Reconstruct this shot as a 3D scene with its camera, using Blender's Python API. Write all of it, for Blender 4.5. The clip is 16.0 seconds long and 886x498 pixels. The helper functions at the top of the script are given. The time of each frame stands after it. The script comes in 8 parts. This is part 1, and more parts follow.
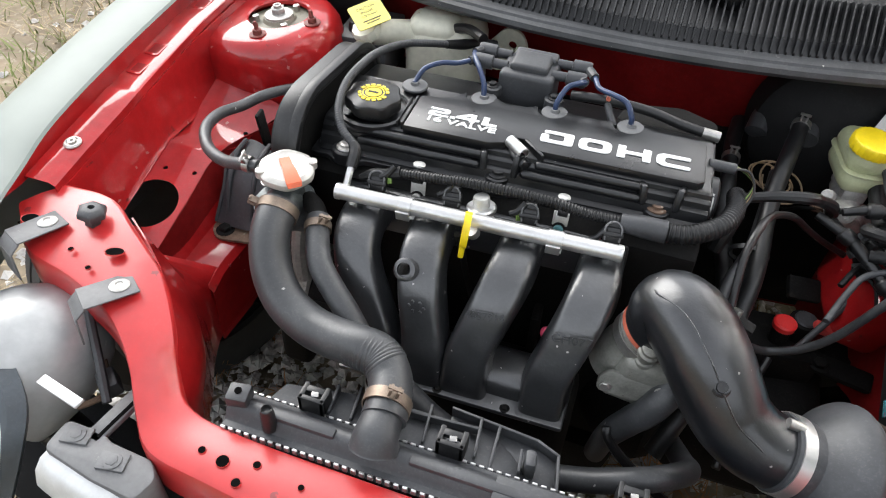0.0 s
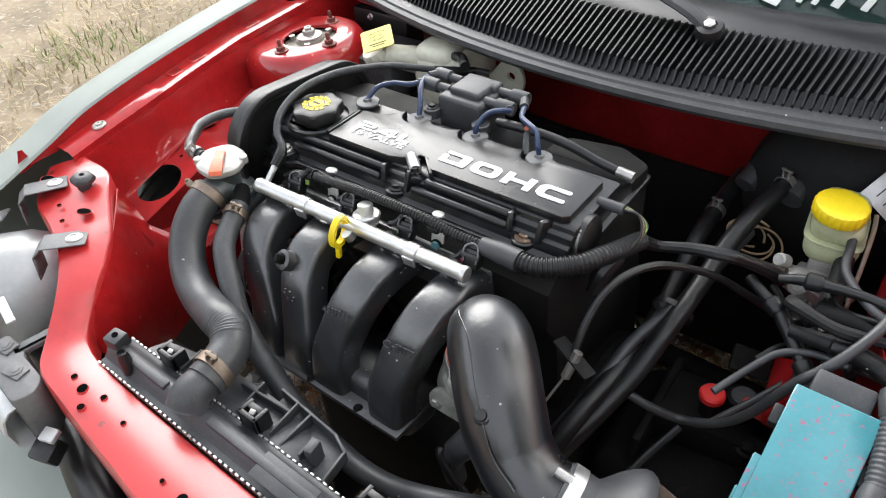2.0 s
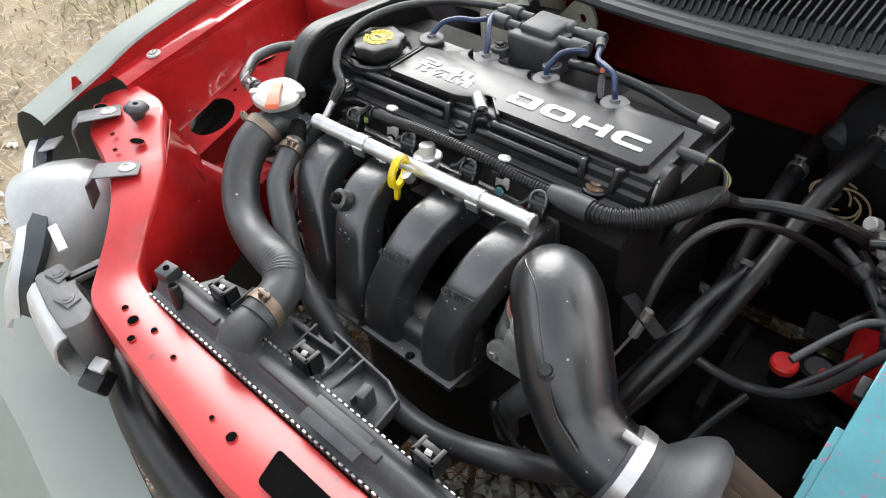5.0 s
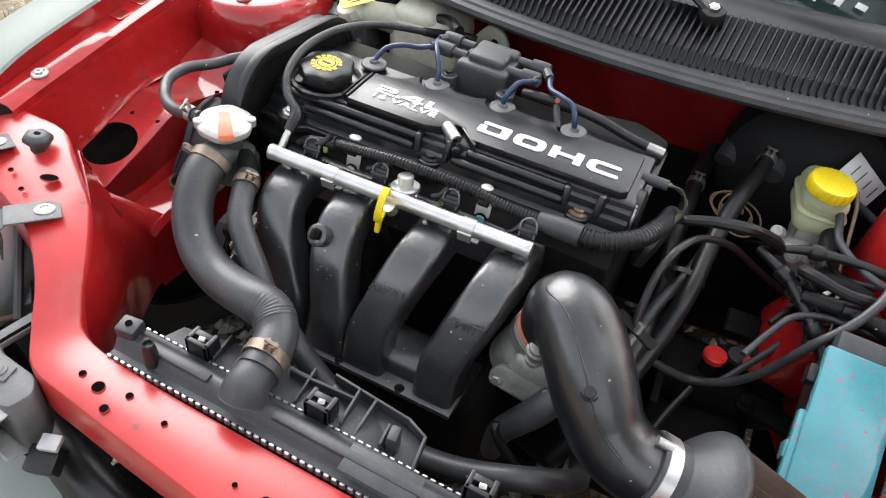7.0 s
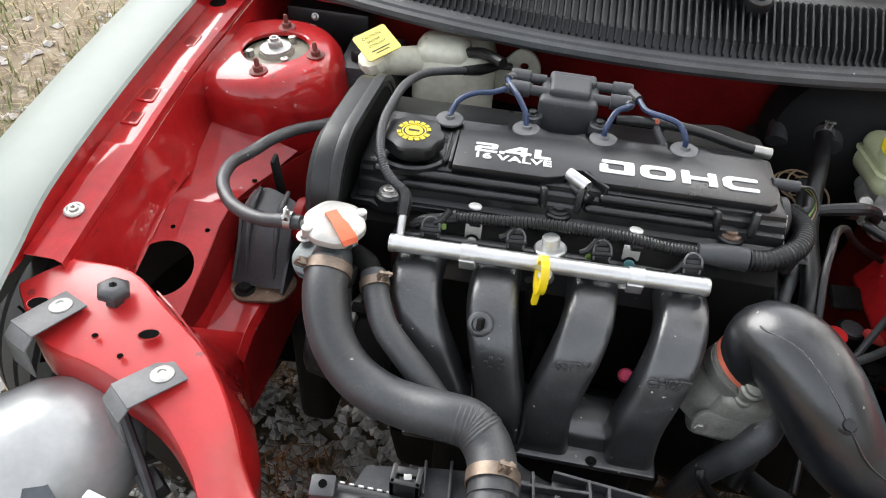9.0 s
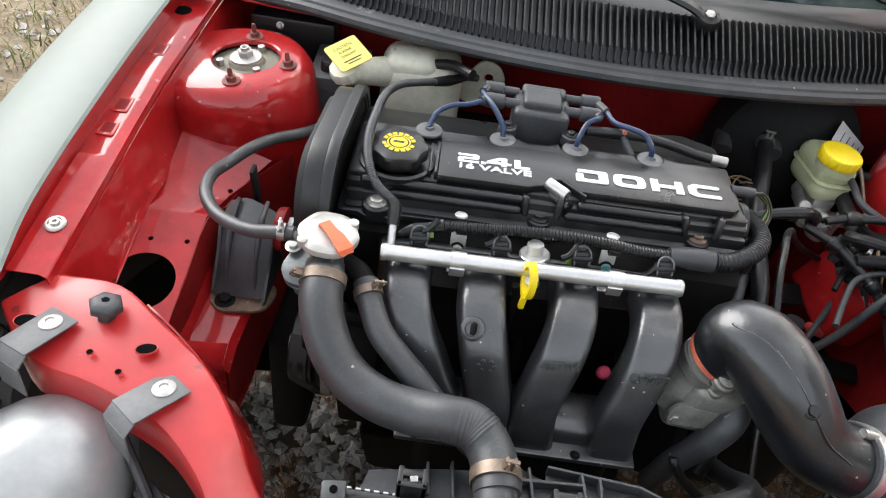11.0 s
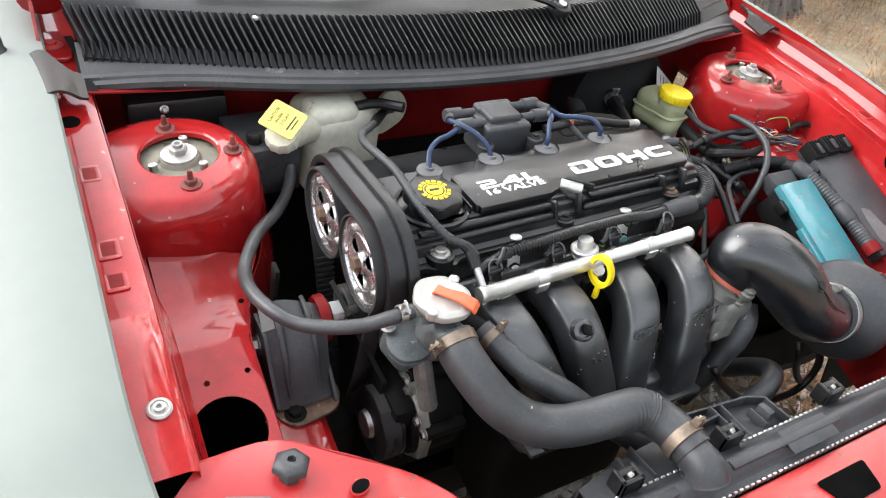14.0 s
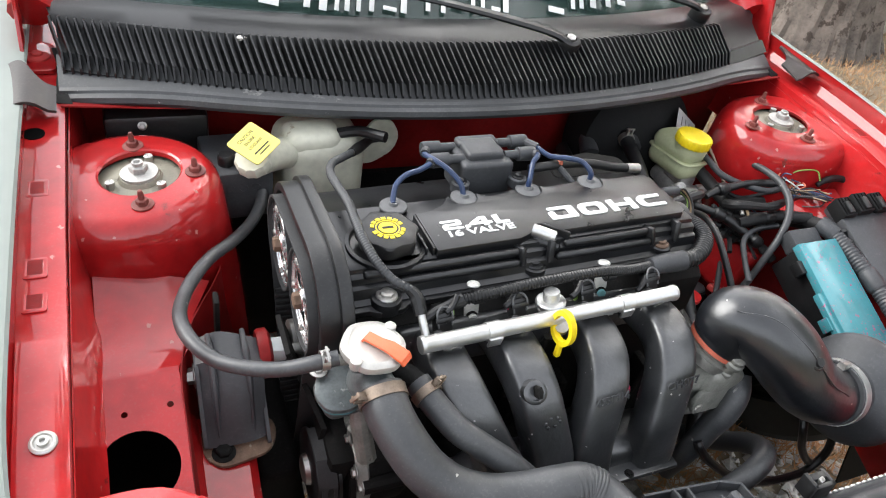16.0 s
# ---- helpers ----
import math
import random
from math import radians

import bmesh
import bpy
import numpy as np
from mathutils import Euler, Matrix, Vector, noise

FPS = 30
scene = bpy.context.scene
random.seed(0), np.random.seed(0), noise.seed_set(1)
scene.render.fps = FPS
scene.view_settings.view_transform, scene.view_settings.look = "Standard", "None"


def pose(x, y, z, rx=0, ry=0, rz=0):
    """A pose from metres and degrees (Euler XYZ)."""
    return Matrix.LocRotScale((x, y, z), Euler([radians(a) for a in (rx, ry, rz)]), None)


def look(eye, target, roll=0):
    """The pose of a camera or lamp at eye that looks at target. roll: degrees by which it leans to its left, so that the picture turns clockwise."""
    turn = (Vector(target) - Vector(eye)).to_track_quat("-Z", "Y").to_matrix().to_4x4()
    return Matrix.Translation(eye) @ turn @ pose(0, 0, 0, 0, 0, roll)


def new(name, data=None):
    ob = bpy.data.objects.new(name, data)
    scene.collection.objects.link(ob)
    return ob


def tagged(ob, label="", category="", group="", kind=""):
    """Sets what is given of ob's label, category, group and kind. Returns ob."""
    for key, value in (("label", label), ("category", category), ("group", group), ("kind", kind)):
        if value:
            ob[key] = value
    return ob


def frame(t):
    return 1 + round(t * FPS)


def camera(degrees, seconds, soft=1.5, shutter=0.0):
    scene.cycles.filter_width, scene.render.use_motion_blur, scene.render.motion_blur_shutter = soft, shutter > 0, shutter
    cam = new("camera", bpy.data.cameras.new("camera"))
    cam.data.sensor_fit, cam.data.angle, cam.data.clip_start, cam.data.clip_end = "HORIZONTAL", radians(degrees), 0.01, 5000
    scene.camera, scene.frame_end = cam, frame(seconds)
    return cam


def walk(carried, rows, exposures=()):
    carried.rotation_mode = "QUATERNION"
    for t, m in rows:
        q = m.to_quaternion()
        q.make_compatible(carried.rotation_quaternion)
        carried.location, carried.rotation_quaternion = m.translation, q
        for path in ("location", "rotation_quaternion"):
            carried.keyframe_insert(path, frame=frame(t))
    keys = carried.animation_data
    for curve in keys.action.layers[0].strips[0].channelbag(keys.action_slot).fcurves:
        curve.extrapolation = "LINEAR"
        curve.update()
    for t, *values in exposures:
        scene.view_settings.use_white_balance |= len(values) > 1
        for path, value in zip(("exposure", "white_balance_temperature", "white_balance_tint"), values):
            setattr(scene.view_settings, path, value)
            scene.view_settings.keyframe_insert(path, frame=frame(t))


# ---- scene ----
cam = camera(63.0, 16.0, 1.1)
PATH = [
    (0, (0.044, -0.946, 1.373), (-0.375, 0.436, -0.011), 2.9),
    (0.5, (0.144, -0.946, 1.389), (-0.3, 0.462, 0.04), 1.1),
    (1, (0.342, -0.838, 1.348), (-0.315, 0.535, 0.05), 3.4),
    (1.5, (0.446, -0.782, 1.36), (-0.445, 0.442, 0.053), -4.7),
    (2, (0.452, -0.788, 1.363), (-0.574, 0.349, 0.076), -5.2),
    (2.5, (0.464, -0.778, 1.352), (-0.585, 0.31, 0.042), -6.6),
    (3, (0.469, -0.775, 1.353), (-0.598, 0.296, 0.044), -8.0),
    (3.5, (0.448, -0.779, 1.35), (-0.631, 0.254, 0.02), -8.1),
    (3.7, (0.439, -0.782, 1.348), (-0.641, 0.23, 0.003), -8.1),
    (5.8, (0.36, -0.806, 1.321), (-0.573, 0.259, -0.091), 0.2),
    (6, (0.33, -0.825, 1.334), (-0.465, 0.363, -0.065), 2.4),
    (6.5, (0.248, -0.898, 1.356), (-0.316, 0.466, 0.007), 5.5),
    (7, (0.2, -0.914, 1.358), (-0.349, 0.439, -0.009), 7.8),
    (7.5, (0.112, -0.803, 1.332), (-0.463, 0.53, -0.044), 1.3),
    (8, (0.047, -0.757, 1.326), (-0.474, 0.54, -0.105), -0.6),
    (8.5, (-0.038, -0.834, 1.347), (-0.355, 0.562, -0.049), 2.9),
    (8.7, (-0.089, -0.874, 1.349), (-0.34, 0.563, -0.019), 2.8),
    (10.8, (-0.214, -0.967, 1.377), (-0.258, 0.52, 0.04), 9.9),
    (11, (-0.21, -0.935, 1.37), (-0.209, 0.551, 0.031), 8.7),
    (11.5, (-0.298, -0.774, 1.319), (-0.121, 0.643, -0.081), 3.1),
    (12, (-0.371, -0.717, 1.34), (0.025, 0.643, -0.073), 5.8),
    (12.5, (-0.562, -0.755, 1.345), (0.158, 0.56, 0.021), 10.5),
    (13, (-0.648, -0.809, 1.369), (0.159, 0.487, 0.077), 9.8),
    (13.5, (-0.645, -0.814, 1.366), (0.203, 0.481, 0.1), 9.6),
    (14, (-0.668, -0.825, 1.366), (0.21, 0.473, 0.123), 10.3),
    (14.5, (-0.679, -0.829, 1.363), (0.203, 0.474, 0.129), 11.3),
    (15, (-0.675, -0.834, 1.366), (0.25, 0.449, 0.141), 12.6),
    (15.5, (-0.637, -0.828, 1.368), (0.314, 0.453, 0.162), 13.6),
    (16, (-0.522, -0.826, 1.367), (0.202, 0.585, 0.148), 10.2),
]
walk(cam, [(t, look(eye, target, roll)) for t, eye, target, roll in PATH], [(0.0, 2.15), (8.6, 2.12), (11.3, 2.08), (12.7, 2.28), (16.0, 2.28)])

# ---- light ----
world = bpy.data.worlds.new("sky")
scene.world = world
world.use_nodes = True
wn, wl = world.node_tree.nodes, world.node_tree.links
sky = wn.new("ShaderNodeTexSky")
sky.sky_type = "NISHITA"
sky.sun_disc = False
sky.sun_elevation = radians(33)
sky.sun_rotation = radians(54)
sky.dust_density = 4.0
soft_sky = wn.new("ShaderNodeHueSaturation")
soft_sky.inputs["Saturation"].default_value = 0.22
wl.new(sky.outputs[0], soft_sky.inputs["Color"])
wl.new(soft_sky.outputs[0], wn["Background"].inputs["Color"])
wn["Background"].inputs["Strength"].default_value = 0.15
sun_data = bpy.data.lights.new("sun", "SUN")
sun_data.energy, sun_data.angle, sun_data.color = 1.05, radians(45), (1.0, 0.98, 0.95)
sun = new("sun", sun_data)
sun.matrix_world = look((-4.1, 3.0, 4.1), (0, 0, 0.8))
scene.view_settings.exposure = 2.12

# ---- materials ----
def material(name, color, rough=0.5, metal=0.0, vary=0.25, scale=30.0, bump=0.0, bump_scale=200.0, coat=0.0, coat_rough=0.05,
             specks=None, speck_scale=60.0, speck_at=0.66, spec=0.5, dust=0.0, transmission=0.0, per_object=0.0, chips=None, chip_scale=60.0, chip_size=0.10, chip_share=0.35):
    """A procedural surface: a base colour that varies at two scales, wear specks of a second colour, and fine relief."""
    m = bpy.data.materials.new(name)
    m.use_nodes = True
    n, l = m.node_tree.nodes, m.node_tree.links
    b = n["Principled BSDF"]
    b.inputs["Roughness"].default_value = rough
    b.inputs["Metallic"].default_value = metal
    b.inputs["Specular IOR Level"].default_value = spec
    b.inputs["Coat Weight"].default_value = coat
    b.inputs["Coat Roughness"].default_value = coat_rough
    b.inputs["Transmission Weight"].default_value = transmission
    co = n.new("ShaderNodeTexCoord")
    big = n.new("ShaderNodeTexNoise")
    big.inputs["Scale"].default_value, big.inputs["Detail"].default_value = scale, 6
    fine = n.new("ShaderNodeTexNoise")
    fine.inputs["Scale"].default_value, fine.inputs["Detail"].default_value = scale * 9, 4
    l.new(co.outputs["Object"], big.inputs["Vector"])
    l.new(co.outputs["Object"], fine.inputs["Vector"])
    add = n.new("ShaderNodeMath")
    add.operation = "MULTIPLY_ADD"
    l.new(fine.outputs["Fac"], add.inputs[0])
    add.inputs[1].default_value = 0.4
    l.new(big.outputs["Fac"], add.inputs[2])
    ramp = n.new("ShaderNodeMapRange")
    ramp.inputs["From Min"].default_value, ramp.inputs["From Max"].default_value = 0.45, 0.95
    l.new(add.outputs[0], ramp.inputs["Value"])
    mix = n.new("ShaderNodeMix")
    mix.data_type = "RGBA"
    l.new(ramp.outputs[0], mix.inputs["Factor"])
    mix.inputs[6].default_value = (*[c * (1 - vary) for c in color], 1)
    mix.inputs[7].default_value = (*[min(1, c * (1 + vary) + 0.002) for c in color], 1)
    out = mix.outputs[2]
    if per_object:
        info = n.new("ShaderNodeObjectInfo")
        hsv = n.new("ShaderNodeHueSaturation")
        mr = n.new("ShaderNodeMapRange")
        mr.inputs["To Min"].default_value, mr.inputs["To Max"].default_value = 1 - per_object, 1 + per_object
        l.new(info.outputs["Random"], mr.inputs["Value"])
        l.new(mr.outputs[0], hsv.inputs["Value"])
        l.new(out, hsv.inputs["Color"])
        out = hsv.outputs[0]
    if specks:
        sp = n.new("ShaderNodeTexNoise")
        sp.inputs["Scale"].default_value, sp.inputs["Detail"].default_value = speck_scale, 8
        sp.inputs["Roughness"].default_value = 0.7
        l.new(co.outputs["Object"], sp.inputs["Vector"])
        st = n.new("ShaderNodeMapRange")
        st.inputs["From Min"].default_value, st.inputs["From Max"].default_value = speck_at, speck_at + 0.05
        l.new(sp.outputs["Fac"], st.inputs["Value"])
        m2 = n.new("ShaderNodeMix")
        m2.data_type = "RGBA"
        l.new(st.outputs[0], m2.inputs["Factor"])
        l.new(out, m2.inputs[6])
        m2.inputs[7].default_value = (*specks, 1)
        out = m2.outputs[2]
    if chips:
        warp = n.new("ShaderNodeVectorMath")
        warp.operation = "MULTIPLY_ADD"
        wn = n.new("ShaderNodeTexNoise")
        wn.inputs["Scale"].default_value = chip_scale * 6
        l.new(co.outputs["Object"], wn.inputs["Vector"])
        l.new(wn.outputs["Color"], warp.inputs[0])
        warp.inputs[1].default_value = (0.3 / chip_scale,) * 3
        l.new(co.outputs["Object"], warp.inputs[2])
        vor = n.new("ShaderNodeTexVoronoi")
        vor.inputs["Scale"].default_value = chip_scale
        l.new(warp.outputs[0], vor.inputs["Vector"])
        near = n.new("ShaderNodeMath")
        near.operation = "LESS_THAN"
        l.new(vor.outputs["Distance"], near.inputs[0])
        near.inputs[1].default_value = chip_size
        pick = n.new("ShaderNodeSeparateColor")
        l.new(vor.outputs["Color"], pick.inputs[0])
        some = n.new("ShaderNodeMath")
        some.operation = "LESS_THAN"
        l.new(pick.outputs[0], some.inputs[0])
        some.inputs[1].default_value = chip_share
        both = n.new("ShaderNodeMath")
        both.operation = "MULTIPLY"
        l.new(near.outputs[0], both.inputs[0])
        l.new(some.outputs[0], both.inputs[1])
        m4 = n.new("ShaderNodeMix")
        m4.data_type = "RGBA"
        l.new(both.outputs[0], m4.inputs["Factor"])
        l.new(out, m4.inputs[6])
        m4.inputs[7].default_value = (*chips, 1)
        out = m4.outputs[2]
    if dust:
        dn = n.new("ShaderNodeTexNoise")
        dn.inputs["Scale"].default_value, dn.inputs["Detail"].default_value = 330, 3
        l.new(co.outputs["Object"], dn.inputs["Vector"])
        patch = n.new("ShaderNodeMath")
        patch.operation = "MULTIPLY_ADD"
        l.new(big.outputs["Fac"], patch.inputs[0])
        patch.inputs[1].default_value = 0.35
        l.new(dn.outputs["Fac"], patch.inputs[2])
        dr = n.new("ShaderNodeMapRange")
        dr.inputs["From Min"].default_value, dr.inputs["From Max"].default_value = 0.74, 0.88
        dr.inputs["To Max"].default_value = dust * 0.4
        l.new(patch.outputs[0], dr.inputs["Value"])
        m3 = n.new("ShaderNodeMix")
        m3.data_type = "RGBA"
        l.new(dr.outputs[0], m3.inputs["Factor"])
        l.new(out, m3.inputs[6])
        m3.inputs[7].default_value = (0.20, 0.19, 0.175, 1)
        out = m3.outputs[2]
    l.new(out, b.inputs["Base Color"])
    rr = n.new("ShaderNodeMapRange")
    rr.inputs["To Min"].default_value, rr.inputs["To Max"].default_value = max(0.03, rough - 0.1), min(1, rough + 0.12)
    l.new(big.outputs["Fac"], rr.inputs["Value"])
    l.new(rr.outputs[0], b.inputs["Roughness"])
    if bump:
        bt = n.new("ShaderNodeTexNoise")
        bt.inputs["Scale"].default_value, bt.inputs["Detail"].default_value = bump_scale, 3
        l.new(co.outputs["Object"], bt.inputs["Vector"])
        bp = n.new("ShaderNodeBump")
        bp.inputs["Strength"].default_value, bp.inputs["Distance"].default_value = bump, 0.001
        l.new(bt.outputs["Fac"], bp.inputs["Height"])
        l.new(bp.outputs[0], b.inputs["Normal"])
    return m


RED = material("red_paint", (0.37, 0.0095, 0.011), 0.40, vary=0.34, scale=7, coat=1.0, specks=(0.17, 0.016, 0.014), speck_scale=22, speck_at=0.64, spec=0.15, dust=0.15, chips=(0.42, 0.15, 0.13), chip_scale=40, chip_size=0.1, chip_share=0.4, coat_rough=0.06, bump=0.035, bump_scale=70)
# dimmer red: shade under the cowl and low in the bay is in the colour
RED_DIM = material("dim_red_paint", (0.19, 0.006, 0.006), 0.5, vary=0.35, scale=12, specks=(0.09, 0.03, 0.022), speck_scale=30, speck_at=0.66, spec=0.2, dust=0.12)
# brighter red: sky glare on the cross member put into the base, plus chips
RED_LIT = material("sky_lit_red_paint", (0.47, 0.018, 0.019), 0.4, vary=0.2, scale=7, coat=0.8, specks=(0.62, 0.28, 0.25), speck_scale=30, speck_at=0.70, spec=0.5, dust=0.1, chips=(0.22, 0.02, 0.02), chip_scale=30, chip_size=0.12, chip_share=0.4, coat_rough=0.26)
FADED = material("faded_grey_plastic", (0.12, 0.122, 0.125), 0.55, vary=0.25, scale=18, bump=0.1, bump_scale=500, specks=(0.22, 0.215, 0.21), speck_scale=50, speck_at=0.66, dust=0.3)
THERMO = material("stained_teal_casting", (0.105, 0.118, 0.120), 0.40, metal=0.35, vary=0.4, scale=40, bump=0.4, bump_scale=200, specks=(0.30, 0.31, 0.30), speck_scale=70, speck_at=0.62)
SLATE = material("slate_lamp_rim", (0.045, 0.055, 0.065), 0.35, vary=0.25, scale=20, dust=0.2)
RED_RAW = material("worn_red_edge", (0.5, 0.05, 0.045), 0.5, vary=0.2, scale=40)
FLAP = material("brown_black_rubber", (0.030, 0.023, 0.021), 0.5, vary=0.35, scale=30, dust=0.2)
COPPER = material("copper_pipe", (0.36, 0.135, 0.075), 0.45, vary=0.3, scale=60)
STUD = material("rusty_red_stud", (0.17, 0.040, 0.032), 0.6, vary=0.4, scale=60, specks=(0.20, 0.10, 0.07), speck_scale=160, speck_at=0.6)
PRIMER = material("grey_green_primer", (0.235, 0.262, 0.240), 0.55, vary=0.05, scale=5, bump=0.05, bump_scale=600)
COVER = material("black_enamel", (0.0058, 0.0063, 0.0075), 0.31, vary=0.35, scale=25, bump=0.12, bump_scale=900, specks=(0.03, 0.03, 0.032), speck_scale=80, speck_at=0.70, spec=0.6, dust=0.06, chips=(0.20, 0.20, 0.19), chip_scale=55, chip_size=0.06, chip_share=0.2)
MANIFOLD = material("sprayed_black_casting", (0.021, 0.0222, 0.0245), 0.34, vary=0.4, scale=30, bump=0.5, bump_scale=160, specks=(0.26, 0.25, 0.25), speck_scale=120, speck_at=0.672, coat=0.5, spec=1.0, dust=0.08, chips=(0.50, 0.47, 0.46), chip_scale=85, chip_size=0.11, chip_share=0.22, coat_rough=0.22)
PLASTIC = material("black_plastic", (0.0085, 0.0088, 0.0095), 0.38, vary=0.35, scale=25, bump=0.05, bump_scale=700, specks=(0.05, 0.048, 0.045), speck_scale=45, speck_at=0.68, spec=0.5, dust=0.12)
GREY_PLASTIC = material("faded_black_plastic", (0.034, 0.036, 0.040), 0.5, vary=0.35, scale=20, bump=0.1, bump_scale=600, specks=(0.10, 0.095, 0.09), speck_scale=40, speck_at=0.66, spec=0.6, dust=0.25)
TUBE = material("glossy_black_moulding", (0.0055, 0.0066, 0.0090), 0.32, vary=0.4, scale=18, bump=0.45, bump_scale=110, specks=(0.18, 0.175, 0.17), speck_scale=130, speck_at=0.69, coat=0.25, spec=0.9, dust=0.06, chips=(0.36, 0.35, 0.33), chip_scale=75, chip_size=0.095, chip_share=0.22, coat_rough=0.2)
RUBBER = material("grey_black_rubber", (0.038, 0.0400, 0.0430), 0.42, vary=0.3, scale=22, bump=0.08, bump_scale=500, specks=(0.16, 0.155, 0.15), speck_scale=120, speck_at=0.7, spec=0.6, dust=0.3, chips=(0.36, 0.35, 0.33), chip_scale=60, chip_size=0.08, chip_share=0.2)
WORN_COWL = material("greyed_cowl_plastic", (0.034, 0.036, 0.039), 0.42, vary=0.35, scale=9, specks=(0.13, 0.13, 0.125), speck_scale=26, speck_at=0.60, spec=0.6, dust=0.3)
COWL = material("cowl_plastic", (0.0070, 0.0076, 0.0084), 0.32, vary=0.3, scale=14, bump=0.05, bump_scale=900, specks=(0.07, 0.07, 0.07), speck_scale=60, speck_at=0.70, dust=0.12, spec=0.42)
# near-black base: the shade deep in the bay is put into this colour
DARK = material("near_black_metal", (0.0045, 0.0043, 0.0040), 0.75, metal=0.0, vary=0.5, scale=25, bump=0.3, bump_scale=160, specks=(0.018, 0.015, 0.012), speck_scale=35, speck_at=0.62, spec=0.2, dust=0.1)
STEEL = material("dull_steel", (0.46, 0.45, 0.43), 0.38, metal=0.9, vary=0.25, scale=50, bump=0.1, bump_scale=400, specks=(0.16, 0.09, 0.05), speck_scale=90, speck_at=0.68)
ALU = material("brushed_aluminium", (0.62, 0.62, 0.61), 0.33, metal=0.85, vary=0.10, scale=40, bump=0.06, bump_scale=900)
CHROME = material("polished_aluminium", (0.80, 0.79, 0.79), 0.24, metal=0.9, vary=0.22, scale=45, bump=0.25, bump_scale=90)
CAST = material("cast_aluminium", (0.240, 0.240, 0.217), 0.55, metal=0.4, vary=0.35, scale=35, bump=0.4, bump_scale=240, specks=(0.10, 0.085, 0.07), speck_scale=50, speck_at=0.62, dust=0.3)
CLEAN_CAST = material("clean_cast_aluminium", (0.46, 0.45, 0.43), 0.5, metal=0.6, vary=0.3, scale=40, bump=0.2, bump_scale=300)
RUST = material("rusty_steel", (0.15, 0.095, 0.065), 0.7, metal=0.3, vary=0.5, scale=60, bump=0.3, bump_scale=300, specks=(0.32, 0.27, 0.22), speck_scale=60, speck_at=0.6)
COPPER = material("brassy_spring_steel", (0.24, 0.19, 0.15), 0.5, metal=0.8, vary=0.3, scale=60, specks=(0.13, 0.08, 0.05), speck_scale=80, speck_at=0.66)
YELLOW = material("yellow_plastic", (0.80, 0.60, 0.012), 0.35, vary=0.10, scale=30)
YELLOW_TAG = material("yellow_tag", (0.80, 0.70, 0.16), 0.45, vary=0.06, scale=20)
YELLOW_PRINT = material("yellow_print", (0.78, 0.60, 0.03), 0.5, vary=0.08, scale=40)
WHITE_PRINT = material("white_print", (0.78, 0.78, 0.77), 0.45, vary=0.08, scale=60)
BLACK_PRINT = material("black_print", (0.02, 0.02, 0.018), 0.6, vary=0.1, scale=60)
CREAM = material("aged_translucent_plastic", (0.62, 0.61, 0.50), 0.42, vary=0.22, scale=12, specks=(0.42, 0.37, 0.26), speck_scale=18, speck_at=0.62)
OLIVE = material("brake_fluid_plastic", (0.42, 0.44, 0.27), 0.38, vary=0.18, scale=25, specks=(0.18, 0.17, 0.09), speck_scale=25, speck_at=0.66)
TEAL = material("teal_painted_lid", (0.060, 0.25, 0.29), 0.12, vary=0.12, scale=20, specks=(0.36, 0.09, 0.18), speck_scale=150, speck_at=0.585, spec=0.8)
CAPMETAL = material("stamped_cap_metal", (0.50, 0.49, 0.46), 0.40, metal=0.45, vary=0.12, scale=50, specks=(0.36, 0.30, 0.24), speck_scale=70, speck_at=0.68)
ORANGE = material("orange_lever", (0.70, 0.13, 0.05), 0.42, vary=0.15, scale=50, specks=(0.45, 0.16, 0.10), speck_scale=80, speck_at=0.66)
ORANGE_RING = material("red_silicone", (0.42, 0.10, 0.06), 0.5, vary=0.2, scale=50)
BLUE_WIRE = material("blue_silicone", (0.022, 0.040, 0.095), 0.34, vary=0.25, scale=60)
RED_CAP = material("bright_red_plastic", (0.75, 0.025, 0.025), 0.35, vary=0.1, scale=40)
PINK = material("pink_plastic", (0.60, 0.05, 0.12), 0.5, vary=0.2, scale=50)
WIRE_RED = material("orange_red_insulation", (0.55, 0.14, 0.08), 0.5, vary=0.2, scale=60)
WIRE_GREEN = material("green_insulation", (0.22, 0.36, 0.08), 0.5, vary=0.2, scale=60)
WIRE_TAN = material("tan_insulation", (0.32, 0.22, 0.13), 0.5, vary=0.2, scale=60)
BELT = material("toothed_belt_rubber", (0.030, 0.030, 0.031), 0.7, vary=0.3, scale=60, bump=0.2, bump_scale=500)
REFLECTOR = material("silvered_lamp_shell", (0.42, 0.43, 0.43), 0.38, metal=0.35, vary=0.15, scale=12, specks=(0.62, 0.62, 0.60), speck_scale=25, speck_at=0.66)
LAMP_LENS = material("hazed_lamp_lens", (0.62, 0.64, 0.64), 0.18, vary=0.12, scale=14, coat=0.6)
PLATED = material("plated_bracket_steel", (0.52, 0.52, 0.50), 0.42, metal=0.55, vary=0.22, scale=60, bump=0.1, bump_scale=400, specks=(0.20, 0.15, 0.10), speck_scale=90, speck_at=0.68)
STICKER = material("silver_label", (0.55, 0.56, 0.56), 0.35, metal=0.3, vary=0.1, scale=40)
PAPER = material("pleated_filter_paper", (0.055, 0.038, 0.027), 0.85, vary=0.3, scale=60)
STRUT_INNER = material("pale_strut_mount", (0.20, 0.19, 0.145), 0.5, vary=0.3, scale=40, specks=(0.10, 0.08, 0.06), speck_scale=50, speck_at=0.58)
